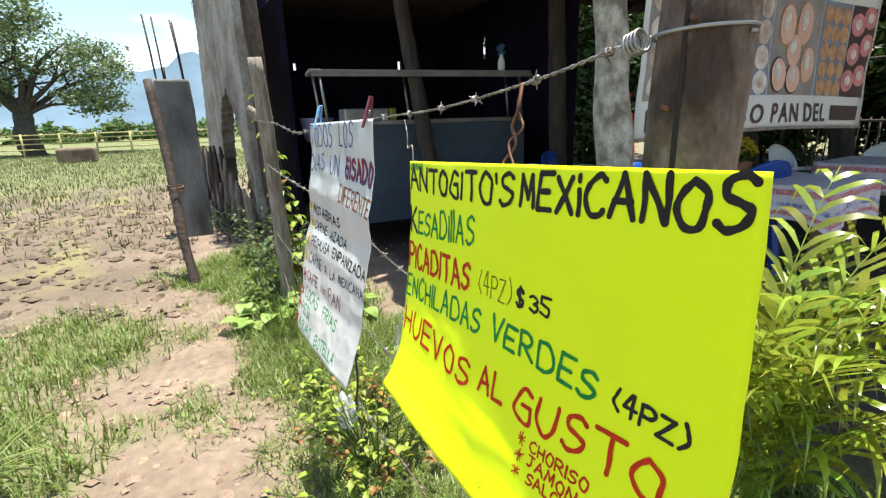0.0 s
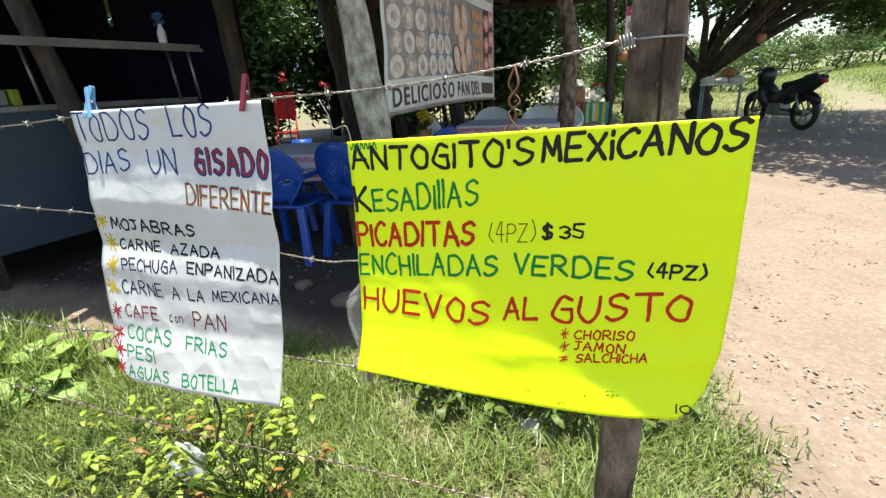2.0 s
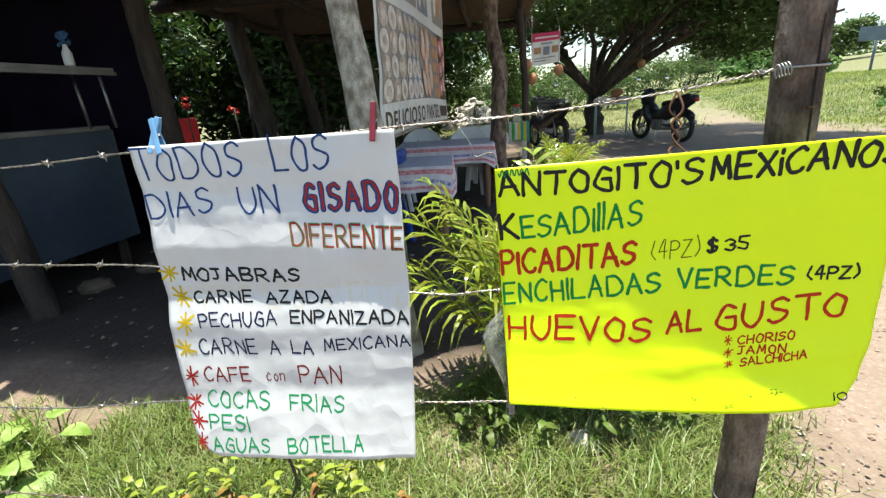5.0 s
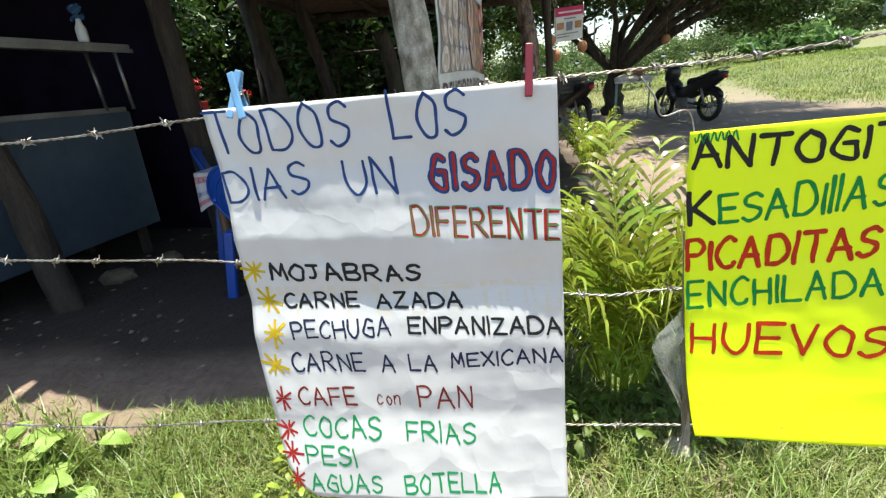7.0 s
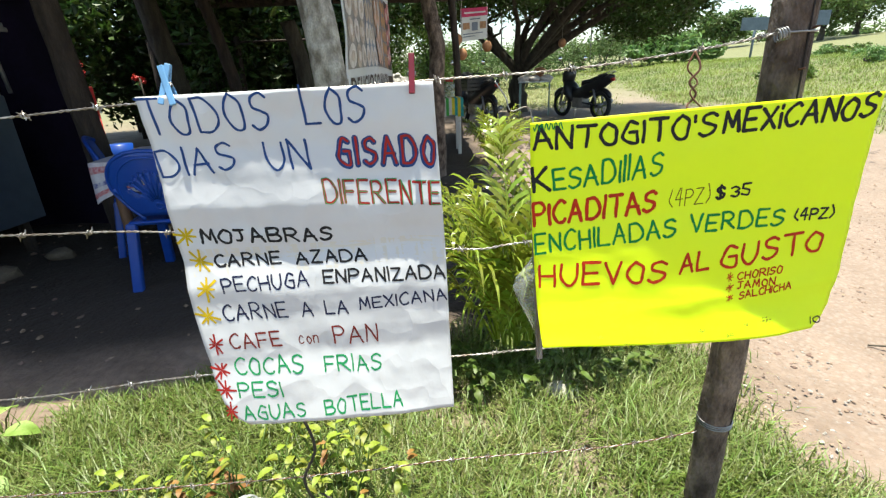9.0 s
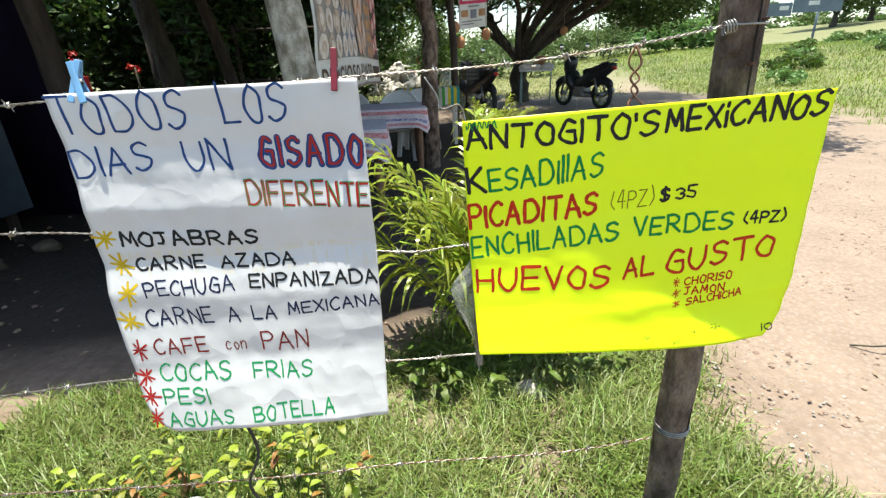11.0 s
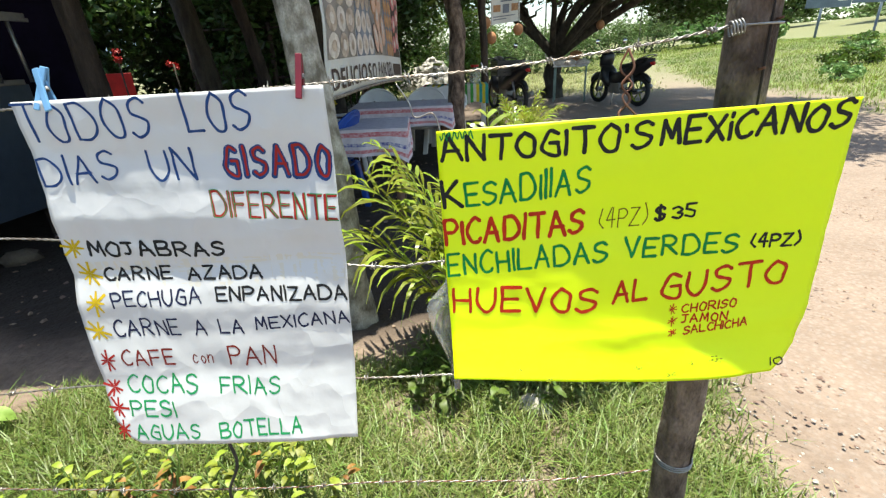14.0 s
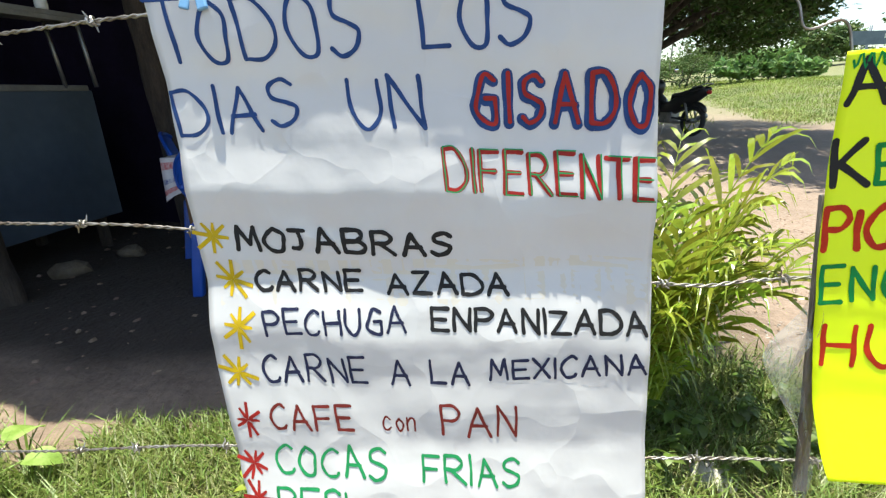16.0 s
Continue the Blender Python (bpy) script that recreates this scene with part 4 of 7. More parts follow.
def write(target, text, u0, v0, u1, v1, h, ink_mat):
    if ink_mat == FAT:
        marker(target, text, u0, v0, u1, v1, h, BLUE, 0.0118, 0.0011, 0.3, gap=0.5)
        marker(target, text, u0 + 0.0065, v0 - 0.006, u1 - 0.0065, v1 - 0.006, h - 0.012, CRIMSON, 0.0046, 0.0018, 0.3, (0.0012, 0.0), gap=0.5)
    elif ink_mat == TWO:
        marker(target, text, u0, v0, u1, v1, h, CRIMSON, 0.0056, 0.0011, 0.7)
        marker(target, text, u0, v0, u1, v1, h, GREEN, 0.0016, 0.0018, 0.7, (0.0018, 0.0004))
    else:
        kind = ink_mat.name.split("_")[0]
        width = PEN[kind] if kind == "brown" else THIN.get(text, PEN[kind])
        marker(target, text, u0, v0, u1, v1, h, ink_mat, width)


def star(target, u, v, r, mat):
    """An eight-armed scribbled star used as a bullet."""
    form, parent = target
    wide = ((form.c[1] - form.c[0]).length, (form.c[2] - form.c[0]).length)
    verts, faces = [form.at(u, v, 0.0013)], []
    rim = []
    for k in range(8):
        a = math.pi * k / 4 + 0.2 + 0.13 * math.sin(k * 3 + v * 40)
        l = r * (1 + 0.25 * math.sin(k * 5 + v * 30))
        for q, t in ((-0.39, 0.3), (-0.1, l / r), (0.1, l / r), (0.39, 0.3)):
            b = a + (q if t < 0.5 else q * 0.9)
            verts.append(form.at(u + math.cos(b) * r * t * wide[1] / wide[0], v + math.sin(b) * r * t, 0.0012))
        n0 = len(verts) - 4
        faces += [(0, n0, n0 + 3), (n0, n0 + 1, n0 + 2, n0 + 3)]
    return obj("star_mark", verts, faces, mat, parent)


write(white_sheet, "TODOS", -0.020, 0.106, 0.416, 0.109, 0.105, BLUE)
write(white_sheet, "LOS", 0.530, 0.105, 0.752, 0.103, 0.109, BLUE)
write(white_sheet, "DIAS", -0.022, 0.230, 0.254, 0.220, 0.083, BLUE)
write(white_sheet, "UN", 0.364, 0.222, 0.521, 0.229, 0.086, BLUE)
write(white_sheet, "GISADO", 0.618, 0.228, 0.997, 0.240, 0.096, FAT)
write(white_sheet, "DIFERENTE", 0.549, 0.332, 1.001, 0.355, 0.074, TWO)
write(white_sheet, "MOJABRAS", 0.042, 0.434, 0.554, 0.451, 0.048, BLACK)
write(white_sheet, "CARNE", 0.062, 0.511, 0.328, 0.511, 0.041, BLACK)
write(white_sheet, "AZADA", 0.385, 0.517, 0.678, 0.520, 0.042, BLACK)
write(white_sheet, "PECHUGA", 0.072, 0.588, 0.424, 0.583, 0.048, NAVY)
write(white_sheet, "ENPANIZADA", 0.484, 0.580, 1.000, 0.590, 0.046, BLACK)
write(white_sheet, "CARNE", 0.043, 0.677, 0.309, 0.678, 0.053, NAVY)
write(white_sheet, "A", 0.366, 0.681, 0.419, 0.682, 0.051, NAVY)
write(white_sheet, "LA", 0.466, 0.680, 0.568, 0.683, 0.049, NAVY)
write(white_sheet, "MEXICANA", 0.614, 0.673, 1.001, 0.660, 0.043, NAVY)
write(white_sheet, "CAFE", 0.036, 0.766, 0.255, 0.770, 0.049, MAROON)
write(white_sheet, "con", 0.325, 0.767, 0.416, 0.769, 0.043, MAROON)
write(white_sheet, "PAN", 0.480, 0.776, 0.679, 0.781, 0.062, MAROON)
write(white_sheet, "COCAS", 0.030, 0.847, 0.327, 0.856, 0.056, GREEN)
write(white_sheet, "FRIAS", 0.418, 0.859, 0.677, 0.869, 0.053, GREEN)
write(white_sheet, "PESI", 0.023, 0.918, 0.216, 0.924, 0.050, GREEN)
write(white_sheet, "AGUAS", 0.022, 0.985, 0.303, 0.992, 0.047, GREEN)
write(white_sheet, "BOTELLA", 0.388, 0.990, 0.758, 0.984, 0.049, GREEN)
write(yellow_sheet, "ANTOGITO'S", 0.001, 0.114, 0.543, 0.121, 0.099, BLACK)
write(yellow_sheet, "MEXiCANOS", 0.557, 0.113, 0.995, 0.096, 0.096, BLACK)
write(yellow_sheet, "K", -0.003, 0.284, 0.056, 0.284, 0.117, BLACK)
write(yellow_sheet, "ESADIllAS", 0.061, 0.287, 0.397, 0.263, 0.099, GREEN2)
write(yellow_sheet, "PICADITAS", -0.004, 0.434, 0.387, 0.415, 0.104, RED)
write(yellow_sheet, "(4PZ)", 0.425, 0.403, 0.556, 0.394, 0.075, BROWN)
write(yellow_sheet, "$", 0.570, 0.382, 0.601, 0.383, 0.062, BLACK)
write(yellow_sheet, "35", 0.616, 0.378, 0.679, 0.376, 0.054, BLACK)
write(yellow_sheet, "ENCHILADAS", -0.003, 0.557, 0.454, 0.527, 0.090, GREEN2)
write(yellow_sheet, "VERDES", 0.498, 0.515, 0.809, 0.524, 0.079, GREEN2)
write(yellow_sheet, "(4PZ)", 0.840, 0.511, 0.976, 0.512, 0.055, BLACK)
write(yellow_sheet, "HUEVOS", 0.006, 0.703, 0.433, 0.726, 0.108, RED)
write(yellow_sheet, "AL", 0.475, 0.696, 0.576, 0.684, 0.095, RED)
write(yellow_sheet, "GUSTO", 0.610, 0.688, 0.958, 0.656, 0.101, RED)
write(yellow_sheet, "CHORISO", 0.677, 0.750, 0.834, 0.736, 0.038, RED)
write(yellow_sheet, "JAMON", 0.680, 0.792, 0.814, 0.787, 0.036, RED)
write(yellow_sheet, "SALCHICHA", 0.688, 0.835, 0.873, 0.813, 0.036, RED)
write(yellow_sheet, "10", 0.959, 0.982, 0.998, 0.982, 0.033, BLACK)
star(white_sheet, -0.007, 0.407, 0.034, YEL)
star(white_sheet, 0.009, 0.490, 0.034, YEL)
star(white_sheet, 0.011, 0.571, 0.035, YEL)
star(white_sheet, -0.017, 0.657, 0.035, YEL)
star(white_sheet, -0.022, 0.748, 0.029, CRIMSON)
star(white_sheet, -0.029, 0.831, 0.032, CRIMSON)
star(white_sheet, -0.029, 0.891, 0.030, CRIMSON)
star(white_sheet, -0.027, 0.955, 0.025, CRIMSON)
star(yellow_sheet, 0.651, 0.732, 0.018, RED)
star(yellow_sheet, 0.654, 0.778, 0.018, RED)
star(yellow_sheet, 0.657, 0.823, 0.018, RED)
for u, v, s in ((0.29, 0.965, 0.014), (0.20, 0.93, 0.01), (0.56, 0.955, 0.012), (0.66, 0.985, 0.014), (0.79, 0.945, 0.022), (0.72, 0.95, 0.01)):
    vv, ff = [], []
    for k in range(14):
        a, b = random.uniform(0, 6.28), random.uniform(0.2, 1.0)
        q = Vector((u + s * b * math.cos(a), v + s * 0.8 * b * math.sin(a), 0))
        w = s * random.uniform(0.1, 0.3)
        n0 = len(vv)
        vv += [yellow_form.at(q.x + w * math.cos(t + a), q.y + w * 0.5 * math.sin(t + a), 0.0011 + 0.00003 * k) for t in (0, 1.5, 3.1, 4.6)]
        ff.append((n0, n0 + 1, n0 + 2, n0 + 3))
    obj("smudge", vv, ff, SMUDGE, yellow_poster, "brown dirt smudge")


squiggle = [Vector(((0.006 + 0.085 * i / 30) * yellow_form.size[0], (0.020 + 0.016 * math.sin(i * 1.3)) * yellow_form.size[1])) for i in range(31)]
vv, ff = pen_line(yellow_sheet, squiggle, 0.0024, 0.0012, random.Random(3))
obj("scribble", vv, ff, GREEN2, yellow_poster, "small green scribble")


def peg(label, at, turn, mat):
    """A spring clothes peg: two arms, a coil and the open tails."""
    p = thing("clothes_peg", label, "peg", (0, 0, 0), group="clothes pegs")
    p.matrix_world = pose(*at, -12, turn, 0)
    for s in (-1, 1):
        bm = bmesh.new()
        vs = box(bm, (0, s * 0.006, 0.012), (0.011, 0.005, 0.074), pose(0, 0, 0, s * 7, 0, 0), 0.0015)
        part("arm", bm, mat, p)
    tube("spring", [(0.0075 * math.cos(a), 0.004 * math.sin(a), 0.010 + 0.0003 * a) for a in np.linspace(0, 19, 60)], 0.0011, STEEL, p, "steel spring", seg=5)
    return p


peg("pale blue plastic clothes peg gripping the white poster", (-1.205, -0.026, 1.205), 14, PEG_BLUE)
peg("pale blue plastic clothes peg gripping the white poster", (-1.193, -0.03, 1.203), -16, PEG_BLUE)
peg("dark red plastic clothes peg gripping the white poster", (-0.758, -0.022, 1.207), 2, PEG_RED)

film = thing("plastic_film", "torn clear plastic wrapping behind the yellow poster", "plastic film", (0, 0, 0))
vv, ff = [], []
for j in range(15):
    t = j / 14
    for i in range(6):
        s = i / 5
        wdt = 0.012 + 0.036 * math.exp(-((t - 0.42) / 0.17) ** 2)
        vv.append((-0.515 - wdt * (1 - s) + 0.006 * math.sin(9 * t), -0.05 - 0.05 * t + 0.014 + 0.012 * math.sin(5 * t + 7 * s), 0.885 - 0.255 * t + 0.012 * math.sin(8 * s + t * 4)))
for j in range(14):
    for i in range(5):
        a = j * 6 + i
        ff.append((a, a + 6, a + 7, a + 1))
obj("sheet", vv, ff, CLEAR, film, smooth=True)

lath = thing("wooden_lath", "thin grey wooden lath behind the yellow poster's edge", "lath", (0, 0, 0))
boxed("strip", (-0.517, -0.052, 0.80), (0.013, 0.006, 0.36), WOOD_PALE, lath, m=pose(0, 0, 0, -9, -2, 0), bevel=0.0015)

# ---- kitchen shed and roofs ----
shed = thing("kitchen_shed", "dark open-fronted kitchen shed with tarp walls", "shed", (0, 0, 0), kind="structure")
def wall_with_holes(name, axis, at, a0, a1, z0, z1, thick, holes, mat, parent, label=""):
    """A wall made of butted blocks that leave its openings free."""
    bm = bmesh.new()
    cuts = sorted({a0, a1, *[h[0] for h in holes], *[h[1] for h in holes]})
    for p, q in zip(cuts, cuts[1:]):
        zz = [(z0, z1)]
        for h0, h1, hz0, hz1 in holes:
            if h0 <= p and q <= h1:
                zz = [(z0, hz0), (hz1, z1)]
        for b, t in zz:
            c, s = ((p + q) / 2, q - p)
            if axis == "x":
                box(bm, (c, at, (b + t) / 2), (s, thick, t - b))
            else:
                box(bm, (at, c, (b + t) / 2), (thick, s, t - b))
    return part(name, bm, mat, parent, label)


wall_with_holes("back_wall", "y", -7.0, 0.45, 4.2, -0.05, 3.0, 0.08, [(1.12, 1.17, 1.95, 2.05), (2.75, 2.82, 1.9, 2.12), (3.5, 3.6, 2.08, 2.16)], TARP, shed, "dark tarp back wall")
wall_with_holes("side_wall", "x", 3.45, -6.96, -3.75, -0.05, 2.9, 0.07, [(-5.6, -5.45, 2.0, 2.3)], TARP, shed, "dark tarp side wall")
boxed("roof", (-5.2, 2.65, 2.74), (4.2, 3.7, 0.10), THATCH, shed, "low palm-thatched roof", m=pose(0, 0, 0, 1, 0, 0), bevel=0.02)

barn = thing("adobe_wall", "crumbling plastered adobe wall with a broken archway", "wall", (0, 0, 0), kind="structure")
bm = bmesh.new()
n = 46
for i in range(n):
    x0 = -9.2 + 4.25 * i / n
    xm = x0 + 2.12 / n
    arch = max(0.0, 1 - ((xm + 6.3) / 1.05) ** 2) ** 0.5 * 1.6 + 0.12 * noise.noise(Vector((xm * 4, 0, 0)))
    low = arch if arch > 0.3 else -0.05
    top = 3.3 + 0.3 * noise.noise(Vector((xm * 2.1, 3, 0))) - 2.2 * max(0, -7.9 - xm)
    box(bm, (xm, 0.26, (low + top) / 2), (4.25 / n + 0.004, 0.16, top - low))
part("plastered_wall", bm, PLASTER, barn)
barn.matrix_world = pose(-4.95, 0.33, 0, 0, 0, 3.2) @ Matrix.Translation((4.95, -0.33, 0))
bm = bmesh.new()
for k in range(60):
    x = random.choice((random.uniform(-7.6, -7.2), random.uniform(-5.4, -5.1)))
    box(bm, (x, 0.20, random.uniform(0.0, 0.8)), (random.uniform(0.05, 0.16), 0.05, random.uniform(0.04, 0.12)), pose(0, 0, 0, 0, random.uniform(-30, 30), 0))
part("exposed_adobe", bm, ADOBE, barn, "crumbled brown adobe")
tube("corner_timber", bend((-4.86, 0.33, -0.1), (-5.0, 0.36, 3.2), 12, 0, 0.1, 5), 0.075, WOOD_DARK, barn, "dark corner timber", wob=0.4)
# added near-black sheet: paints the deep shade seen through the archway
boxed("inner_wall", (-6.2, 0.62, 1.2), (2.6, 0.06, 2.5), TARP, barn, "added dark sheet standing in for the shade inside the arch")
eave = thing("thatch_fringe", "ragged dry palm thatch hanging over the wall", "thatch", (0, 0, 0), kind="structure")
rng = np.random.default_rng(31)
leaves("fringe", np.stack([rng.uniform(-9.0, -4.8, 900), rng.uniform(0.05, 0.35, 900), rng.uniform(3.0, 3.4, 900)], 1), 0.42, THATCH, eave, droop=3.0, aspect=0.07, rng=rng)
pickets = thing("picket_fence", "row of old uneven wooden pickets by the wall", "fence", (0, 0, 0))
for k in range(34):
    x = -9.2 + k * 0.128 + random.uniform(-0.05, 0.05)
    h = random.uniform(0.35, 1.0)
    tube("picket", bend((x, 0.06 + 0.055 * (x + 4.95) + random.uniform(-0.05, 0.05), -0.05), (x + random.uniform(-0.08, 0.08), 0.05 + 0.055 * (x + 4.95), h), 4, 0, 0.05, k), [0.045, 0.05, 0.045, 0.04, 0.015], WOOD_DARK if k % 3 else WOOD_PALE, pickets, seg=7, wob=0.4)

counter = thing("kitchen_counter", "kitchen counter with a blue-grey painted front panel", "counter", (0, 0, 0))
boxed("front_panel", (-3.90, 1.84, 0.71), (0.03, 2.0, 0.93), PANEL, counter, "blue-grey painted panel", turn=-3.5)
boxed("worktop", (-4.25, 1.80, 1.19), (0.75, 2.05, 0.04), SHELF_TOP, counter, "grey worktop", turn=-3.5)
boxed("side_panel", (-4.32, 0.80, 0.66), (0.74, 0.03, 0.98), OILCLOTH, counter, "blue patterned oilcloth side")
for x, y in ((-4.0, 0.95), (-3.93, 2.72), (-4.58, 0.95), (-4.5, 2.72)):
    boxed("leg", (x, y, 0.58), (0.06, 0.06, 1.18), WOOD_DARK, counter)
shelf = thing("overhead_shelf", "long grey board shelf on steel legs above the counter", "shelf", (0, 0, 0))
boxed("board", (-3.86, 1.66, 1.625), (0.34, 2.12, 0.03), SHELF_TOP, shelf, turn=-8, bevel=0.004)
boxed("edge_strip", (-3.70, 1.66, 1.597), (0.02, 2.12, 0.028), SHELF_TOP, shelf, turn=-8, bevel=0.003)
for y in (0.72, 1.55, 2.62):
    for dx in (0.13, -0.10):
        tube("leg", [(-3.86 + dx + (y - 1.66) * 0.14, y, 1.19), (-3.86 + dx + (y - 1.66) * 0.14, y - 0.04, 1.61)], 0.013, STEEL, shelf, seg=7)
vase = thing("bottle", "white bottle with dark blue flowers on the shelf", "bottle", (-3.64, 2.40, 1.64))
tube("body", [(0, 0, 0), (0, 0, 0.02), (0, 0, 0.09), (0, 0, 0.125), (0, 0, 0.15)], [0.03, 0.034, 0.033, 0.018, 0.014], WHITE_PLASTIC, vase, seg=14)
leaves("flower_head", clumps(np.random.default_rng(4), [(0, 0, 0.19, 0.06, 0.06, 0.04)], 90), 0.03, OILCLOTH, vase, kind="")
for k, (y, mt) in enumerate(((1.0, STEEL), (1.22, STEEL), (1.36, LEAF_VINE))):
    tin = thing("tin_tray", "dented metal kitchen tin on the counter", "tin", (-4.05 + 0.02 * k, y, 1.21), group="kitchen tins")
    boxed("body", (0, 0, 0.055), (0.2, 0.20 if k < 2 else 0.06, 0.11), mt, tin, bevel=0.012)
tub = thing("plastic_tub", "pale purple plastic tub in the dark kitchen", "tub", (-5.2, 0.95, 0.0))
tube("stand", [(0, 0, 0), (0, 0, 1.0)], 0.06, WOOD_DARK, tub)
tube("bowl", [(0, 0, 1.0), (0, 0, 1.02), (0, 0, 1.25), (0, 0, 1.26)], [0.13, 0.15, 0.19, 0.19], material("lilac_plastic", (0.35, 0.28, 0.5), 0.4), tub, seg=20)

log("roof_post", "leaning dark log post before the counter", [(-3.62, 1.62, -0.1), (-3.64, 1.6, 0.7), (-3.72, 1.55, 1.3), (-3.93, 1.5, 2.2), (-4.02, 1.5, 2.68)], [0.085, 0.08, 0.07, 0.068, 0.065], WOOD_DARK, "post", group="roof posts")
log("roof_post", "leaning dark log post at the end of the kitchen", [(-3.24, 2.85, -0.1), (-3.27, 2.82, 0.9), (-3.33, 2.80, 2.2), (-3.36, 2.80, 2.66)], [0.09, 0.085, 0.075, 0.07], WOOD_DARK, "post", group="roof posts")
log("roof_post", "whitewashed lichen-spotted trunk beside the banner", [(-1.03, 1.2, -0.1), (-1.07, 1.17, 0.8), (-1.16, 1.16, 1.65), (-1.22, 1.18, 2.5)], [0.08, 0.074, 0.062, 0.06], SLAB, "post", wob=0.25, group="roof posts")
log("roof_post", "bent reddish trunk post by the tables", [(-0.55, 4.75, -0.1), (-0.56, 4.7, 0.8), (-0.52, 4.65, 1.5), (-0.62, 4.65, 2.0), (-0.60, 4.65, 2.42)], [0.10, 0.095, 0.085, 0.08, 0.09], WOOD_GREY, "post", group="roof posts")
log("roof_post", "thin forked post at the roof corner", [(-0.12, 6.9, 0.0), (-0.14, 6.8, 1.4), (-0.22, 6.75, 2.46)], [0.06, 0.055, 0.05], WOOD_DARK, "post", group="roof posts")
log("roof_post", "dark trunk post under the roof", [(-4.0, 6.1, 0.0), (-4.1, 6.05, 1.3), (-4.3, 6.0, 2.6)], [0.17, 0.14, 0.13], BARK, "post", group="roof posts")
log("roof_post", "slim crooked post under the roof", [(-3.15, 6.2, 0.0), (-3.4, 6.1, 1.6), (-3.6, 6.0, 2.6)], [0.09, 0.08, 0.07], WOOD_DARK, "post", group="roof posts")
log("roof_post", "dark stump post by the gate", [(-2.3, 6.4, 0.0), (-2.42, 6.3, 1.5), (-2.5, 6.2, 1.95)], [0.12, 0.11, 0.10], BARK, "post", group="roof posts")

shelter = thing("dining_roof", "thatched roof over the dining area on log beams", "roof", (0, 0, 0), kind="structure")
RX0, RX1, RY0, RY1 = -4.4, 0.0, 0.98, 8.3
bm = bmesh.new()
nx, ny = 26, 36
grid = [[None] * (ny + 1) for _ in range(nx + 1)]
for i in range(nx + 1):
    for j in range(ny + 1):
        x = RX0 + (RX1 - RX0) * i / nx
        front = RY0 + 0.55 * float(step(-1.35, -0.75, x)) + 0.14 * float(step(-2.4, -3.2, x))   # the eave stands further back beside the palm
        y = front + (RY1 - front) * j / ny
        rag = 0.10 * noise.noise(Vector((x * 3, y * 3, 0)))
        grid[i][j] = bm.verts.new((x + (rag if i in (0, nx) else 0), y + (rag if j in (0, ny) else 0), 2.62 - 0.02 * abs(y - 4) + 0.03 * noise.noise(Vector((x * 4, y * 4, 2)))))
for i in range(nx):
    for j in range(ny):
        bm.faces.new((grid[i][j], grid[i + 1][j], grid[i + 1][j + 1], grid[i][j + 1]))
roof_skin = part("thatch", bm, THATCH, shelter, smooth=True)
so = roof_skin.modifiers.new("thickness", "SOLIDIFY")
so.thickness, so.offset = 0.09, 1.0
for x in (-4.2, -3.0, -1.9, -1.0, -0.15):
    tube("rafter", bend((x, RY0 + 0.55 * float(step(-1.35, -0.75, x)), 2.53), (x - 0.05, RY1 + 0.1, 2.48), 10, 0, 0.08, x), 0.05, WOOD_DARK, shelter, seg=8, wob=0.3)
for y in (1.62, 4.66, 8.2):
    tube("beam", bend((RX0 - 0.1, y, 2.46), (RX1 + 0.12, y, 2.44), 10, 0, 0.06, y), 0.065, WOOD_DARK, shelter, seg=9, wob=0.3)

# ---- banner ----
banner = thing("banner", "faded printed bakery banner with photos of bread and eggs", "banner", (0, 0, 0))
BA, BB, BZ0, BZ1 = Vector((-1.06, 1.23, 0)), Vector((-0.93, 2.90, 0)), 1.085, 2.08


def on_banner(s, t, lift=0.0):
    """A place on the banner: s along it, t up."""
    p = BA.lerp(BB, s)
    nrm = Vector((BB.y - BA.y, -(BB.x - BA.x), 0)).normalized()
    p = p + nrm * (0.018 * math.sin(4 * s + 2 * t) + 0.01 * noise.noise(Vector((s * 5, t * 5, 0))) + lift)
    p.z = BZ0 + (BZ1 - BZ0) * t + 0.02 * math.sin(math.pi * s)
    return p


def banner_panel(name, s0, s1, t0, t1, mat, lift, label="", n=8):
    v, f = [], []
    for i in range(n + 1):
        for j in range(n + 1):
            v.append(on_banner(s0 + (s1 - s0) * i / n, t0 + (t1 - t0) * j / n, lift))
    for i in range(n):
        for j in range(n):
            a = i * (n + 1) + j
            f.append((a, a + n + 1, a + n + 2, a + 1))
    return obj(name, v, f, mat, banner, label, True)


sheet_ob = banner_panel("vinyl", 0, 1, 0, 1, VINYL, 0, n=24)
so = sheet_ob.modifiers.new("thickness", "SOLIDIFY")
so.thickness, so.offset = 0.003, -1.0
for s0, s1, mt in ((0.015, 0.27, BUN_BACK), (0.275, 0.47, PRINT_BLUE), (0.475, 0.70, BUN_BACK), (0.705, 0.85, PRINT_BLUE), (0.855, 0.985, DARK_PRINT)):
    banner_panel("photo", s0, s1, 0.16, 0.60, mt, 0.002)
for s0, s1, mt in ((0.015, 0.20, BUN_BACK), (0.32, 0.50, BUN_BACK), (0.52, 0.70, PRINT_BLUE), (0.80, 0.985, BUN_BACK)):
    banner_panel("photo", s0, s1, 0.66, 0.985, mt, 0.002)


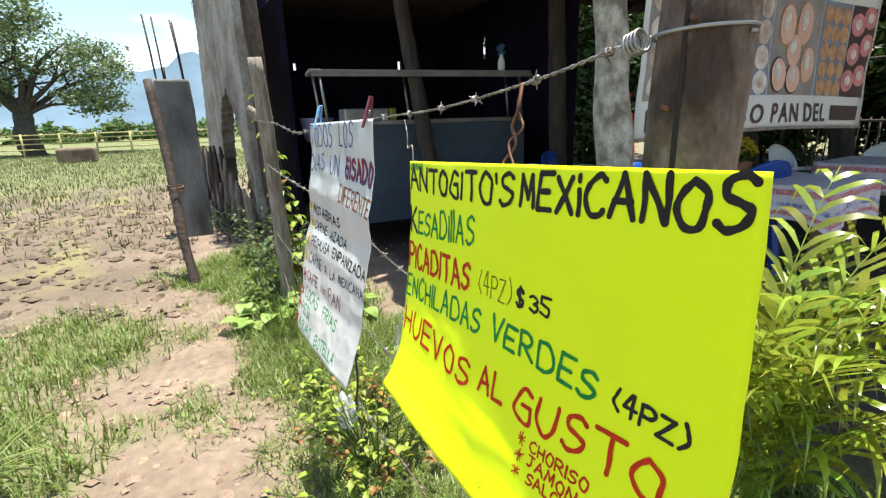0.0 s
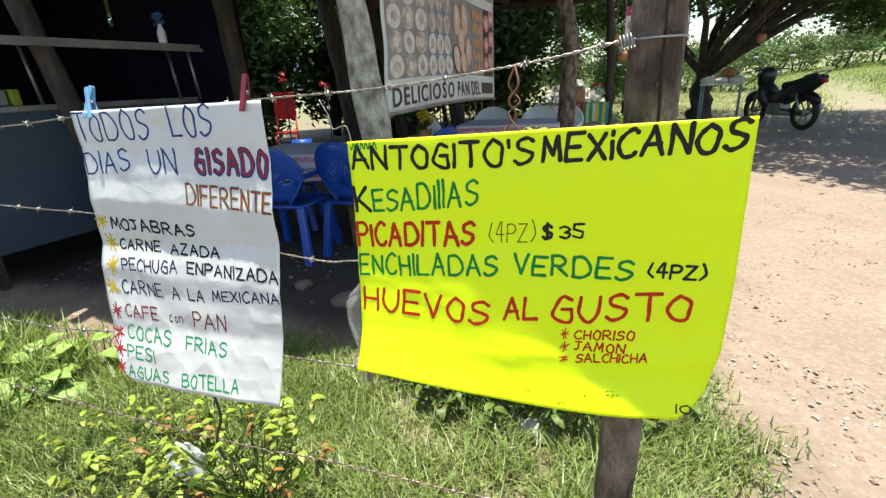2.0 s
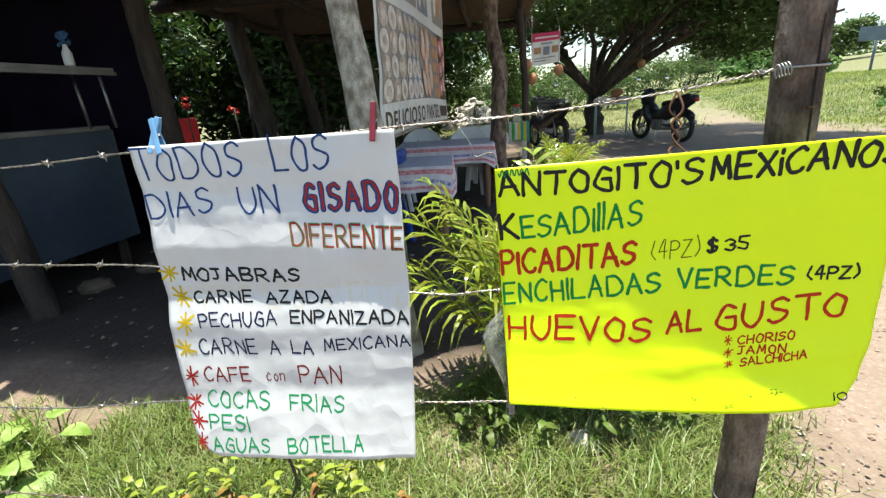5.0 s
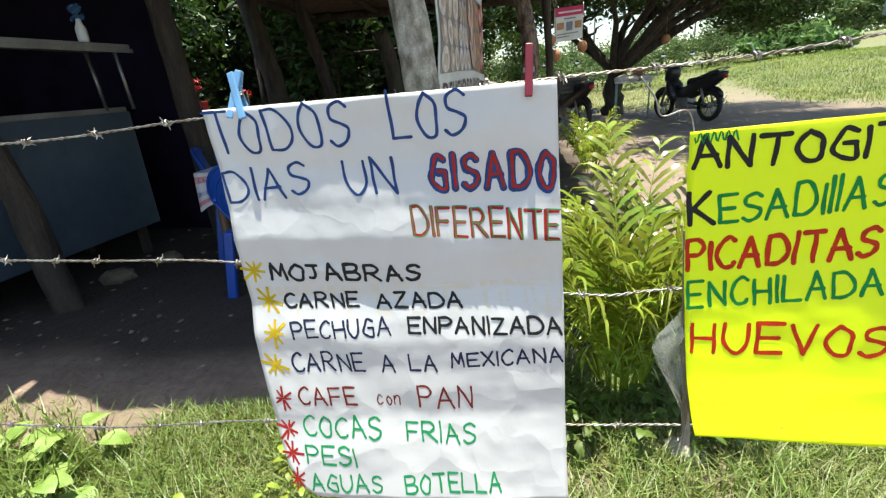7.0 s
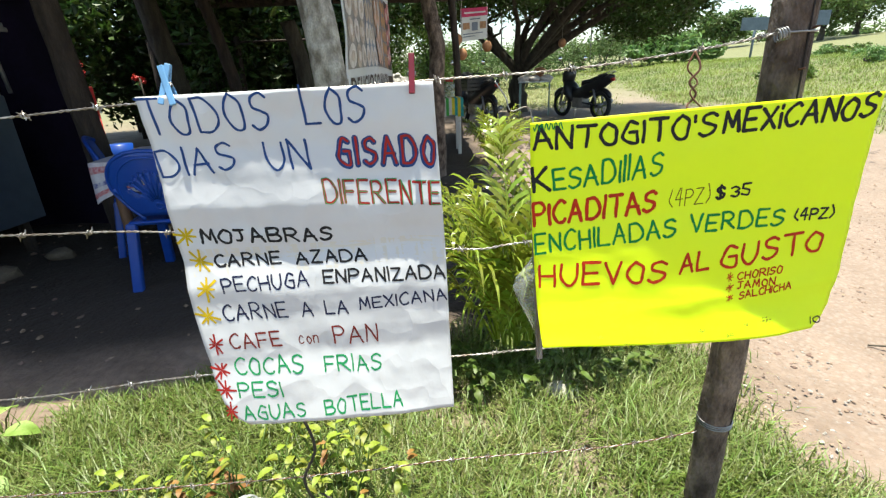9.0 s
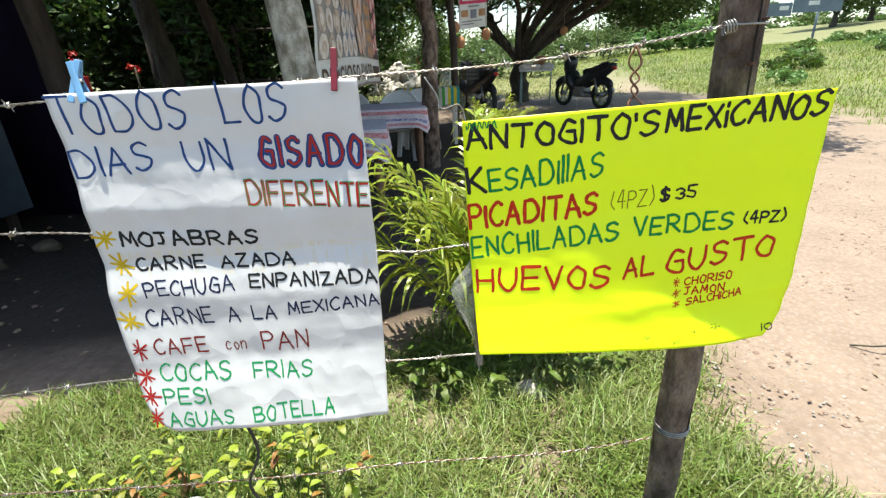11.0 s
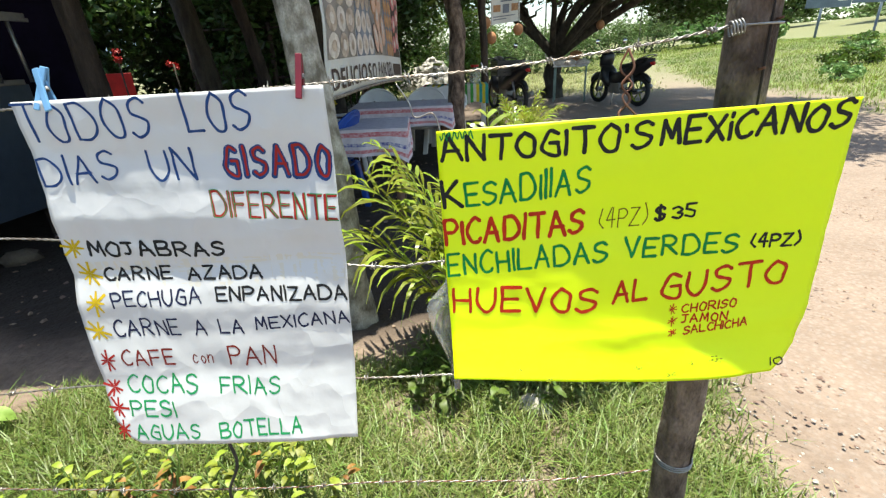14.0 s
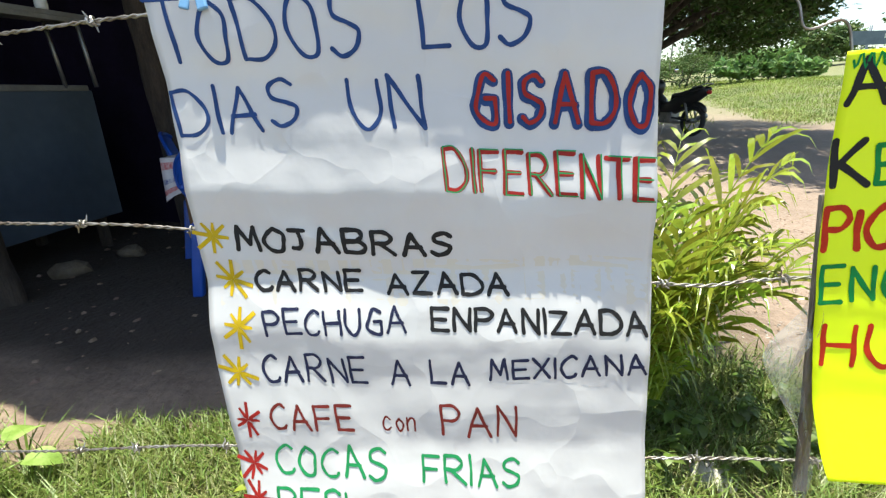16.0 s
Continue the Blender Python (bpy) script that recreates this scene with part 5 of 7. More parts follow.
def printed_oval(s, t, rs, rt, mat, lift=0.004, ring=None):
    k = 14
    v = [on_banner(s, t, lift + 0.0008)] + [on_banner(s + rs * math.cos(6.2832 * i / k), t + rt * math.sin(6.2832 * i / k), lift) for i in range(k)]
    obj("printed_food", v, [(0, 1 + i, 1 + (i + 1) % k) for i in range(k)], mat, banner)
    if ring:
        v2 = [on_banner(s, t, lift + 0.002)] + [on_banner(s + 0.45 * rs * math.cos(6.2832 * i / k), t + 0.45 * rt * math.sin(6.2832 * i / k), lift + 0.0016) for i in range(k)]
        obj("printed_food", v2, [(0, 1 + i, 1 + (i + 1) % k) for i in range(k)], ring, banner)


rnd = random.Random(8)
for i in range(3):
    for j in range(4):
        printed_oval(0.06 + 0.082 * i, 0.215 + 0.108 * j, 0.039, 0.053, BUN if (i + j) % 2 else BUN_SUGAR, ring=BUN_SUGAR if (i + j) % 2 else BUN)
        printed_oval(0.305 + 0.065 * i, 0.215 + 0.108 * j, 0.031, 0.053, BUN_SUGAR if j < 2 else BUN, ring=BUN)
for s, t, a, b in ((0.515, 0.25, 0.033, 0.075), (0.585, 0.235, 0.035, 0.065), (0.535, 0.47, 0.034, 0.085), (0.615, 0.48, 0.035, 0.09), (0.578, 0.36, 0.032, 0.07), (0.652, 0.30, 0.032, 0.08)):
    printed_oval(s, t, a * 1.12, b * 1.1, DARK_PRINT if t < 0.3 else ROLL, 0.004)
    printed_oval(s, t, a, b, EGG, 0.007)
    printed_oval(s - 0.008, t + 0.015, a * 0.45, b * 0.5, BUN_SUGAR, 0.010)
for i in range(3):
    for j in range(5):
        printed_oval(0.735 + 0.045 * i, 0.20 + 0.085 * j, 0.0225, 0.041, ROLL)
for s, t in ((0.885, 0.24), (0.95, 0.27), (0.89, 0.37), (0.955, 0.42), (0.89, 0.51), (0.95, 0.55)):
    printed_oval(s, t, 0.036, 0.055, DONUT, ring=BUN_SUGAR)
for s, t, a, b, mt in ((0.06, 0.78, 0.03, 0.09, BUN_SUGAR), (0.14, 0.80, 0.03, 0.1, BUN), (0.37, 0.80, 0.03, 0.11, BUN_SUGAR), (0.45, 0.82, 0.03, 0.11, BUN), (0.56, 0.80, 0.025, 0.12, BUN_SUGAR),
                       (0.64, 0.82, 0.03, 0.12, BUN), (0.85, 0.8, 0.03, 0.09, BUN_SUGAR), (0.93, 0.82, 0.03, 0.11, ROLL)):
    printed_oval(s, t, a, b, mt)


class BannerForm:
    """Lets the lettering be laid on the banner."""

    def at(self, u, v, lift=0.0):
        return on_banner(u, 1 - v, lift + 0.002)


banner_form = (BannerForm(), banner)
letters(banner_form, "DELICIOSO", 0.03, 0.965, 0.47, 0.965, 0.085, DARK_PRINT, 0.02, 0.002, 0.3)
letters(banner_form, "PAN", 0.51, 0.965, 0.64, 0.965, 0.085, DARK_PRINT, 0.02, 0.002, 0.3)
letters(banner_form, "DEL", 0.67, 0.965, 0.79, 0.965, 0.085, DARK_PRINT, 0.02, 0.002, 0.3)
banner_panel("dark_bar", 0.82, 0.97, 0.04, 0.115, DARK_PRINT, 0.004, n=4)
tube("bottom_rod", [on_banner(s, 0.004, 0.006) for s in np.linspace(0, 1, 12)], 0.008, WOOD_PALE, banner, seg=6)

# ---- furniture ----
def plastic_chair(label, at, turn, mat, group):
    """A one-piece plastic garden chair: broad arched back with a raised rim and a pierced fan, seat, arms and flared legs."""
    c = thing("plastic_chair", label, "chair", at, turn, group)
    v, f = [], []
    nu, nv = 12, 10
    for j in range(nv + 1):
        for i in range(nu + 1):
            x, y = -1 + 2 * i / nu, -1 + 2 * j / nv
            v.append((x * (0.215 + 0.015 * y), y * 0.215, 0.432 - 0.018 * (1 - x * x) * (1 - y * y) - 0.02 * max(0.0, y - 0.7) / 0.3))
    for j in range(nv):
        for i in range(nu):
            a = j * (nu + 1) + i
            f.append((a, a + 1, a + nu + 2, a + nu + 1))
    so = obj("seat", v, f, mat, c, smooth=True).modifiers.new("thickness", "SOLIDIFY")
    so.thickness = 0.012
    tube("seat_rim", [(x, y, 0.422) for x, y in ((-0.2, 0.215), (0.2, 0.215), (0.23, 0.18), (0.205, -0.2), (-0.205, -0.2), (-0.23, 0.18), (-0.2, 0.215))], 0.016, mat, c, seg=7)

    def lean(x, z):
        """A place on the curved, leaning back: x across, z up from the seat."""
        return Vector((x, -0.205 - 0.26 * z + 0.9 * x * x, 0.44 + z))

    def half_at(z):
        return 0.125 + 0.13 * min(1.0, max(0.0, (z - 0.03) / 0.17)) ** 0.7 if z < 0.23 else 0.255 * math.sqrt(max(0.0, 1 - ((z - 0.23) / 0.20) ** 2))

    v, f = [], []
    nu, nv = 20, 14
    for j in range(nv + 1):
        z = 0.03 + 0.395 * j / nv
        for i in range(nu + 1):
            s = -1 + 2 * i / nu
            v.append(lean(s * half_at(z) * 0.97, z))
    for j in range(nv):
        for i in range(nu):
            a = j * (nu + 1) + i
            s, z = -1 + (2 * i + 1) / nu, 0.03 + 0.395 * (j + 0.5) / nv
            r, ang = math.hypot(s * half_at(z), z - 0.10), math.atan2(s * half_at(z), z - 0.10)
            slot = 0.12 < r < 0.19 and abs(ang) < 1.1 and int((ang + 1.1) / 0.157) % 4 == 1
            if not slot:
                f.append((a, a + nu + 1, a + nu + 2, a + 1))
    back = obj("backrest", v, f, mat, c, smooth=True)
    so = back.modifiers.new("thickness", "SOLIDIFY")
    so.thickness = 0.008
    edge = [lean(-half_at(z), z) for z in np.linspace(0.0, 0.42, 22)] + [lean(0, 0.43)] + [lean(half_at(z), z) for z in np.linspace(0.42, 0.0, 22)]
    tube("back_rim", edge, 0.013, mat, back, seg=8)
    tube("inner_rim", [lean(0.205 * math.sin(a), 0.185 + 0.205 * math.cos(a)) + Vector((0, -0.007, 0)) for a in np.linspace(-1.75, 1.75, 26)], 0.006, mat, back, seg=6)
    for k in range(9):
        a = radians(-60 + 15 * k)
        p0, p1 = lean(0.03 * math.sin(a), 0.105 + 0.03 * math.cos(a)), lean(0.155 * math.sin(a), 0.105 + 0.20 * math.cos(a) * (0.8 + 0.2 * math.cos(a)))
        off = Vector((0, -0.008, 0))
        tube("fan_rib", [p0 + off, p0.lerp(p1, 0.6) + off, p1 + off], [0.004, 0.006, 0.011], mat, back, seg=6)
        tube("fan_tip", [p1 + off * 1.6 + Vector((0.013 * math.cos(b), 0, 0.016 * math.sin(b))) for b in np.linspace(0, 6.2832, 11)], 0.003, mat, back, seg=5)
    tube("fan_base", [lean(0.02 * math.cos(b), 0.09 + 0.02 * math.sin(b)) + Vector((0, -0.008, 0)) for b in np.linspace(0, 6.2832, 11)], 0.005, mat, back, seg=6)
    for sx in (-1, 1):
        tube("arm", smooth_path([(sx * 0.225, -0.22, 0.63), (sx * 0.262, -0.10, 0.645), (sx * 0.272, 0.08, 0.64), (sx * 0.262, 0.18, 0.60), (sx * 0.245, 0.205, 0.44)], 5), 0.019, mat, c, seg=8)
        for sy in (-1, 1):
            bm = bmesh.new()
            vs = box(bm, (sx * 0.205, sy * 0.195, 0.21), (0.062, 0.05, 0.43), None, 0.012)
            for w in vs:
                k = (0.42 - w.co.z) / 0.42
                w.co.x += sx * 0.035 * k
                w.co.y += sy * 0.06 * k
            part("leg", bm, mat, c)
    return c


BC, WC = "blue plastic chairs", "white plastic chairs"
plastic_chair("blue plastic chair with a fan-ribbed back at a table", (-2.36, 2.07, 0), 6, BLUE_PLASTIC, BC)
plastic_chair("blue plastic chair at the far corner of the table", (-2.90, 2.74, 0), -66, BLUE_PLASTIC, BC)
plastic_chair("blue plastic chair beside the covered table", (-1.80, 2.26, 0), -8, BLUE_PLASTIC, BC)
plastic_chair("blue plastic chair pushed under the second table", (-1.66, 3.02, 0), 80, BLUE_PLASTIC, BC)
plastic_chair("white plastic chair at the dining table", (-1.85, 4.55, 0), -85, WHITE_PLASTIC, WC)
plastic_chair("white plastic chair at the end of the table", (-0.72, 5.55, 0), 170, WHITE_PLASTIC, WC)
plastic_chair("white plastic chair behind the dining table", (-0.98, 5.35, 0), 175, WHITE_PLASTIC, WC)
plastic_chair("white plastic chair behind the dining table", (-1.6, 5.4, 0), 185, WHITE_PLASTIC, WC)


def covered_table(label, at, turn, sx, sy, h=0.75, drop=0.2, cloth_label="white tablecloth with red and blue printed borders"):
    """A wooden table, and its printed cloth lying on it with a waved drop."""
    t = thing("dining_table", label, "table", at, turn, "dining tables")
    boxed("tabletop", (0, 0, h - 0.02), (sx, sy, 0.035), WOOD_BROWN, t)
    for a in (-1, 1):
        for b in (-1, 1):
            tube("leg", [(a * (sx / 2 - 0.08), b * (sy / 2 - 0.08), z) for z in (0, 0.1, 0.3, 0.5, h - 0.05)], [0.022, 0.03, 0.036, 0.034, 0.04], WOOD_BROWN, t, seg=9)
    for b in (-1, 1):
        boxed("apron", (0, b * (sy / 2 - 0.08), h - 0.085), (sx - 0.2, 0.02, 0.09), WOOD_BROWN, t)
    c = thing("tablecloth", cloth_label, "tablecloth", (at[0], at[1], at[2] + h + 0.004), turn, "tablecloths")
    boxed("cloth_top", (0, 0, 0.0), (sx + 0.02, sy + 0.02, 0.004), CLOTH, c, bevel=0.0015)
    hx, hy = sx / 2 + 0.012, sy / 2 + 0.012
    ring = []
    m = 26
    for k in range(m):
        ring.append((-hx + 2 * hx * k / m, -hy))
    for k in range(m):
        ring.append((hx, -hy + 2 * hy * k / m))
    for k in range(m):
        ring.append((hx - 2 * hx * k / m, hy))
    for k in range(m):
        ring.append((-hx, hy - 2 * hy * k / m))
    bands = ((0.0, 0.02, CLOTH, "cloth_drop"), (0.02, 0.055, CLOTH_RED, "red_border"), (0.055, 0.10, CLOTH, "cloth_drop"), (0.10, 0.125, CLOTH_BLUE, "blue_border"),
             (0.125, 0.15, CLOTH, "cloth_drop"), (0.15, 0.175, CLOTH_RED, "red_border"), (0.175, drop, CLOTH, "cloth_drop"))
    for z0, z1, mt, nm in bands:
        v, f = [], []
        for z in (z0, z1):
            for k, (x, y) in enumerate(ring):
                wv = 0.02 * z / drop * math.sin(k * 0.9) + 0.012 * z / drop
                l = math.hypot(x, y)
                near_corner = max(0.0, 1 - min(abs(abs(x) - hx) + abs(abs(y) - hy), 0.14) / 0.14)
                v.append((x * (1 + wv / l), y * (1 + wv / l), -z * (1 + 0.35 * near_corner)))
        q = len(ring)
        for k in range(q):
            f.append((k, q + k, q + (k + 1) % q, (k + 1) % q))
        obj(nm, v, f, mt, c, smooth=True)
    return t


covered_table("wooden dining table under a printed cloth by blue chairs", (-2.42, 2.56, 0), 6, 1.0, 0.72)
covered_table("wooden dining table under a printed cloth near the trunk", (-1.40, 3.06, 0), 5, 0.9, 0.7)
covered_table("long wooden dining table under a printed cloth", (-1.18, 4.72, 0), 4, 1.1, 0.8)

side_table = thing("side_table", "small table with white legs", "table", (-0.58, 6.3, 0))
boxed("tabletop", (0, 0, 0.84), (0.9, 0.5, 0.03), WOOD_BROWN, side_table)
for a in (-0.4, 0.4):
    for b in (-0.2, 0.2):
        boxed("leg", (a, b, 0.415), (0.05, 0.05, 0.83), WHITE_PLASTIC, side_table)
serape = thing("striped_cloth", "bright striped serape cloth over the side table", "tablecloth", (-0.58, 6.3, 0.861))
for k in range(22):
    x = -0.46 + 0.92 * (k + 0.5) / 22
    mt = STRIPES[(k * 3 + (k // 4)) % 7]
    v = []
    for y, z in ((0.26, 0.0), (-0.26, 0.0), (-0.265, -0.03), (-0.275, -0.24 - 0.015 * math.sin(k))):
        v += [(x - 0.0209, y + 0.006 * math.sin(k * 1.1), z), (x + 0.0209, y + 0.006 * math.sin(k * 1.1 + 1.1), z)]
    obj("stripe", v, [(0, 1, 3, 2), (2, 3, 5, 4), (4, 5, 7, 6)], mt, serape)
for k, (x, y, r, h, mt, cap) in enumerate(((-0.25, 0.0, 0.09, 0.26, CLEAR, LEAF_VINE), (0.02, 0.05, 0.11, 0.20, CLAY, STEEL), (0.28, -0.02, 0.08, 0.22, CLEAR, RED_METAL))):
    jar = thing("jar", "big drink jar with a lid on the striped cloth", "jar", (-0.58 + x, 6.3 + y, 0.865), group="jars")
    tube("body", [(0, 0, 0), (0, 0, 0.02), (0, 0, h * 0.8), (0, 0, h)], [r * 0.9, r, r, r * 0.7], mt, jar, seg=16)
    tube("lid", [(0, 0, h), (0, 0, h + 0.03)], r * 0.72, cap, jar, seg=16)

pot = thing("flower_pot", "small pot with yellow flowers on the table", "flower pot", (-1.56, 2.95, 0.757))
tube("pot", [(0, 0, 0), (0, 0, 0.10)], [0.045, 0.06], CLAY, pot, seg=14)
leaves("flowers", clumps(np.random.default_rng(9), [(0, 0, 0.19, 0.07, 0.07, 0.06)], 120), 0.045, STRIPES[2], pot, kind="")
leaves("foliage", clumps(np.random.default_rng(10), [(0, 0, 0.14, 0.06, 0.06, 0.05)], 90), 0.05, LEAF_HEDGE, pot, kind="")

gate = thing("iron_gate", "dark iron gate and railing behind the dining area", "gate", (-3.9, 8.4, 0))
for k in range(26):
    x = -1.6 + k * 0.125
    tube("bar", [(x, 0, 0), (x, 0, 1.25 if k < 12 else 1.05)], 0.012, IRON, gate, seg=6)
for z in (0.12, 1.0, 1.86):
    tube("rail", [(-1.65, 0, z), (1.6, 0, z)], 0.022, IRON, gate, seg=6)
for x in (-1.65, -0.1, 1.6):
    tube("gate_post", [(x, 0, 0), (x, 0, 1.95)], 0.05, WOOD_DARK, gate, seg=8)
stool = thing("garden_chair", "red metal garden chair under the trees", "chair", (-6.1, 7.0, 0), 30)
boxed("seat", (0, 0, 0.45), (0.4, 0.4, 0.03), RED_METAL, stool)
boxed("backrest", (0, 0.19, 0.95), (0.4, 0.03, 0.5), RED_METAL, stool)
for a in (-0.18, 0.18):
    for b in (-0.18, 0.18):
        tube("leg", [(a, b, 0), (a, b, 0.45 if b < 0 else 0.75)], 0.014, RED_METAL, stool, seg=6)
for x, y, z in ((-5.65, 6.5, 1.44), (-5.1, 7.0, 1.3)):
    bl = thing("red_flowers", "bunch of red flowers among dark leaves", "flowers", (x, y, z), group="red flowers")
    leaves("petals", clumps(np.random.default_rng(int(x * -10)), [(0, 0, 0, 0.09, 0.06, 0.10)], 70), 0.045, RED_METAL, bl, kind="")
    tube("stem", [(0, 0, -z), (0.02, 0, -z * 0.4), (0, 0, 0)], 0.012, BARK, bl, seg=5)
bucket = thing("blue_bucket", "blue plastic bucket on the ground", "bucket", (-5.2, 6.2, 0))
tube("body", [(0, 0, 0), (0, 0, 0.4)], [0.14, 0.18], BLUE_PLASTIC, bucket, seg=16)

sign = thing("hanging_sign", "small pink and white price sign hung from the roof", "sign", (0, 0, 0))
SA, SB = Vector((0.03, 7.9, 1.70)), Vector((0.57, 8.45, 1.78))


def sign_panel(name, s0, s1, t0, t1, mat, lift):
    nrm = Vector((0.71, -0.70, 0)) * lift
    v = [SA.lerp(SB, s) + Vector((0, 0, 0.52 * t)) + nrm for s, t in ((s0, t0), (s1, t0), (s1, t1), (s0, t1))]
    return obj(name, v, [(0, 1, 2, 3)], mat, sign)


so = sign_panel("board", 0, 1, 0, 1, WHITE_PLASTIC, 0).modifiers.new("thickness", "SOLIDIFY")
so.thickness = 0.006
sign_panel("pink_heading", 0, 1, 0.74, 1, PINK, 0.008)
for k, (s0, s1, t0, t1) in enumerate(((0.1, 0.9, 0.83, 0.88), (0.3, 0.7, 0.64, 0.68), (0.06, 0.3, 0.36, 0.56), (0.38, 0.6, 0.3, 0.56), (0.68, 0.92, 0.34, 0.56), (0.06, 0.5, 0.12, 0.15), (0.06, 0.8, 0.2, 0.23))):
    sign_panel("printed_mark", s0, s1, t0, t1, WHITE_PLASTIC if k == 0 else (ROLL if k in (2, 4) else PRINT_BLUE), 0.011)
for p in (SA, SB):
    tube("cord", [p + Vector((0, 0, 0.52)), p + Vector((-0.1, -0.1, 0.85))], 0.004, WIRE, sign, seg=5)
for x, y, z, top in ((0.01, 7.5, 1.49, 2.45), (0.5, 8.0, 1.62, 2.3), (2.43, 10.0, 1.72, 2.6), (-0.1, 7.2, 1.7, 2.45)):
    g = thing("hanging_gourd", "round brown clay ornament hanging on a cord", "ornament", (x, y, z), group="hanging ornaments")
    tube("ball", [(0, 0, -0.095 * math.cos(a)) for a in np.linspace(0.15, 3.0, 9)], [0.085 * math.sin(a) for a in np.linspace(0.15, 3.0, 9)], CLAY, g, seg=14)
    tube("cord", [(0, 0, 0.09), (0, 0, top - z)], 0.004, WIRE, g, seg=4)

# ---- motorcycles ----
def motorcycle(label, at, turn):
    """A small underbone motorcycle on its stand, its front wheel towards +x."""
    m = thing("motorcycle", label, "motorcycle", at, turn, "motorcycles")
    for x in (-0.60, 0.62):
        w = tube("wheel", [(x + 0.245 * math.cos(a), 0, 0.285 + 0.245 * math.sin(a)) for a in np.linspace(0, 6.2832, 29)], 0.045, RUBBER, m, seg=8)
        tube("rim", [(x + 0.205 * math.cos(a), 0, 0.285 + 0.205 * math.sin(a)) for a in np.linspace(0, 6.2832, 25)], 0.016, LIME, w, "lime-yellow rim", seg=6)
        for k in range(6):
            a = k * math.pi / 3
            tube("spoke", [(x, 0, 0.285), (x + 0.2 * math.cos(a), 0, 0.285 + 0.2 * math.sin(a))], 0.011, LIME, w, seg=5)
        tube("hub", [(x, -0.06, 0.285), (x, 0.06, 0.285)], 0.05, STEEL, w, seg=10)
    for s in (-1, 1):
        tube("fork_leg", [(0.62, 0.075 * s, 0.285), (0.50, 0.075 * s, 0.62), (0.42, 0.06 * s, 0.88)], [0.022, 0.026, 0.022], STEEL, m, seg=7)
        tube("swing_arm", [(-0.60, 0.08 * s, 0.285), (-0.15, 0.08 * s, 0.33)], 0.022, BLACK_PLASTIC, m, seg=6)
        tube("shock", [(-0.58, 0.10 * s, 0.30), (-0.46, 0.10 * s, 0.62)], 0.022, STEEL, m, seg=7)
        tube("handlebar", [(0.40, 0, 0.98), (0.36, 0.16 * s, 1.02), (0.30, 0.34 * s, 1.0)], 0.014, BLACK_PLASTIC, m, seg=6)
        mir = tube("mirror_stalk", [(0.34, 0.20 * s, 1.03), (0.36, 0.26 * s, 1.14), (0.34, 0.33 * s, 1.22)], 0.006, BLACK_PLASTIC, m, seg=5)
        tube("mirror", [(0.345, 0.35 * s, 1.24), (0.335, 0.35 * s, 1.24)], [0.055, 0.05], MIRROR, mir, "round rear-view mirror", seg=14)
    def shell(name, pts, radii, flat, mat, label):
        """A rounded plastic shell along pts, narrowed across the machine."""
        vv, ff = tube_data(pts, radii, 12)
        return obj(name, [(p.x, p.y * flat, p.z) for p in vv], ff, mat, m, label, True)

    shell("front_cowl", [(0.50, 0, 0.66), (0.46, 0, 0.76), (0.43, 0, 0.90), (0.38, 0, 1.0), (0.35, 0, 1.04)], [0.05, 0.125, 0.145, 0.115, 0.04], 1.1, BLACK_PLASTIC, "black front cowl")
    shell("leg_shield", [(0.45, 0, 0.80), (0.36, 0, 0.66), (0.26, 0, 0.48), (0.18, 0, 0.36)], [0.06, 0.10, 0.11, 0.07], 2.0, BLACK_PLASTIC, "black leg shield")
    shell("fairing", [(0.34, 0, 0.62), (0.16, 0, 0.50), (-0.05, 0, 0.52), (-0.28, 0, 0.62), (-0.55, 0, 0.72), (-0.80, 0, 0.82), (-0.92, 0, 0.87)], [0.08, 0.13, 0.15, 0.165, 0.13, 0.085, 0.03], 0.95, BLACK_PLASTIC, "black plastic fairing")
    shell("saddle", [(-0.02, 0, 0.68), (-0.10, 0, 0.74), (-0.30, 0, 0.76), (-0.48, 0, 0.81), (-0.68, 0, 0.87), (-0.76, 0, 0.87)], [0.02, 0.055, 0.06, 0.06, 0.05, 0.02], 2.0, RUBBER, "black saddle")
    tube("grab_rail", [(-0.60, 0.13, 0.88), (-0.86, 0.09, 0.95), (-0.90, 0, 0.96), (-0.86, -0.09, 0.95), (-0.60, -0.13, 0.88)], 0.012, STEEL, m, seg=6)
    tube("tail_light", [(-0.86, 0, 0.82), (-0.93, 0, 0.80)], [0.05, 0.03], RED_METAL, m, "red tail light", seg=8)
    bm = bmesh.new()
    box(bm, (0.02, 0, 0.34), (0.36, 0.22, 0.24), None, 0.04)
    part("engine", bm, STEEL, m)
    tube("exhaust", [(0.1, -0.14, 0.22), (-0.3, -0.17, 0.24), (-0.72, -0.18, 0.38)], [0.025, 0.04, 0.05], STEEL, m, seg=9)
    tube("headlight", [(0.47, 0, 0.90), (0.53, 0, 0.89), (0.54, 0, 0.89)], [0.09, 0.075, 0.06], MIRROR, m, seg=14)
    for x, a in ((0.62, (0.5, 2.4)), (-0.60, (0.9, 2.6))):
        tube("mudguard", [(x + 0.31 * math.cos(b), 0, 0.285 + 0.31 * math.sin(b)) for b in np.linspace(*a, 9)], [0.03] + [0.055] * 7 + [0.03], BLACK_PLASTIC, m, seg=6)
    for s in (-1, 1):
        boxed("side_stripe", (-0.28, 0.115 * s, 0.60), (0.3, 0.012, 0.035), LIME, m, "lime stripe", m=pose(0, 0, 0, 0, -14, 0), bevel=0.003)
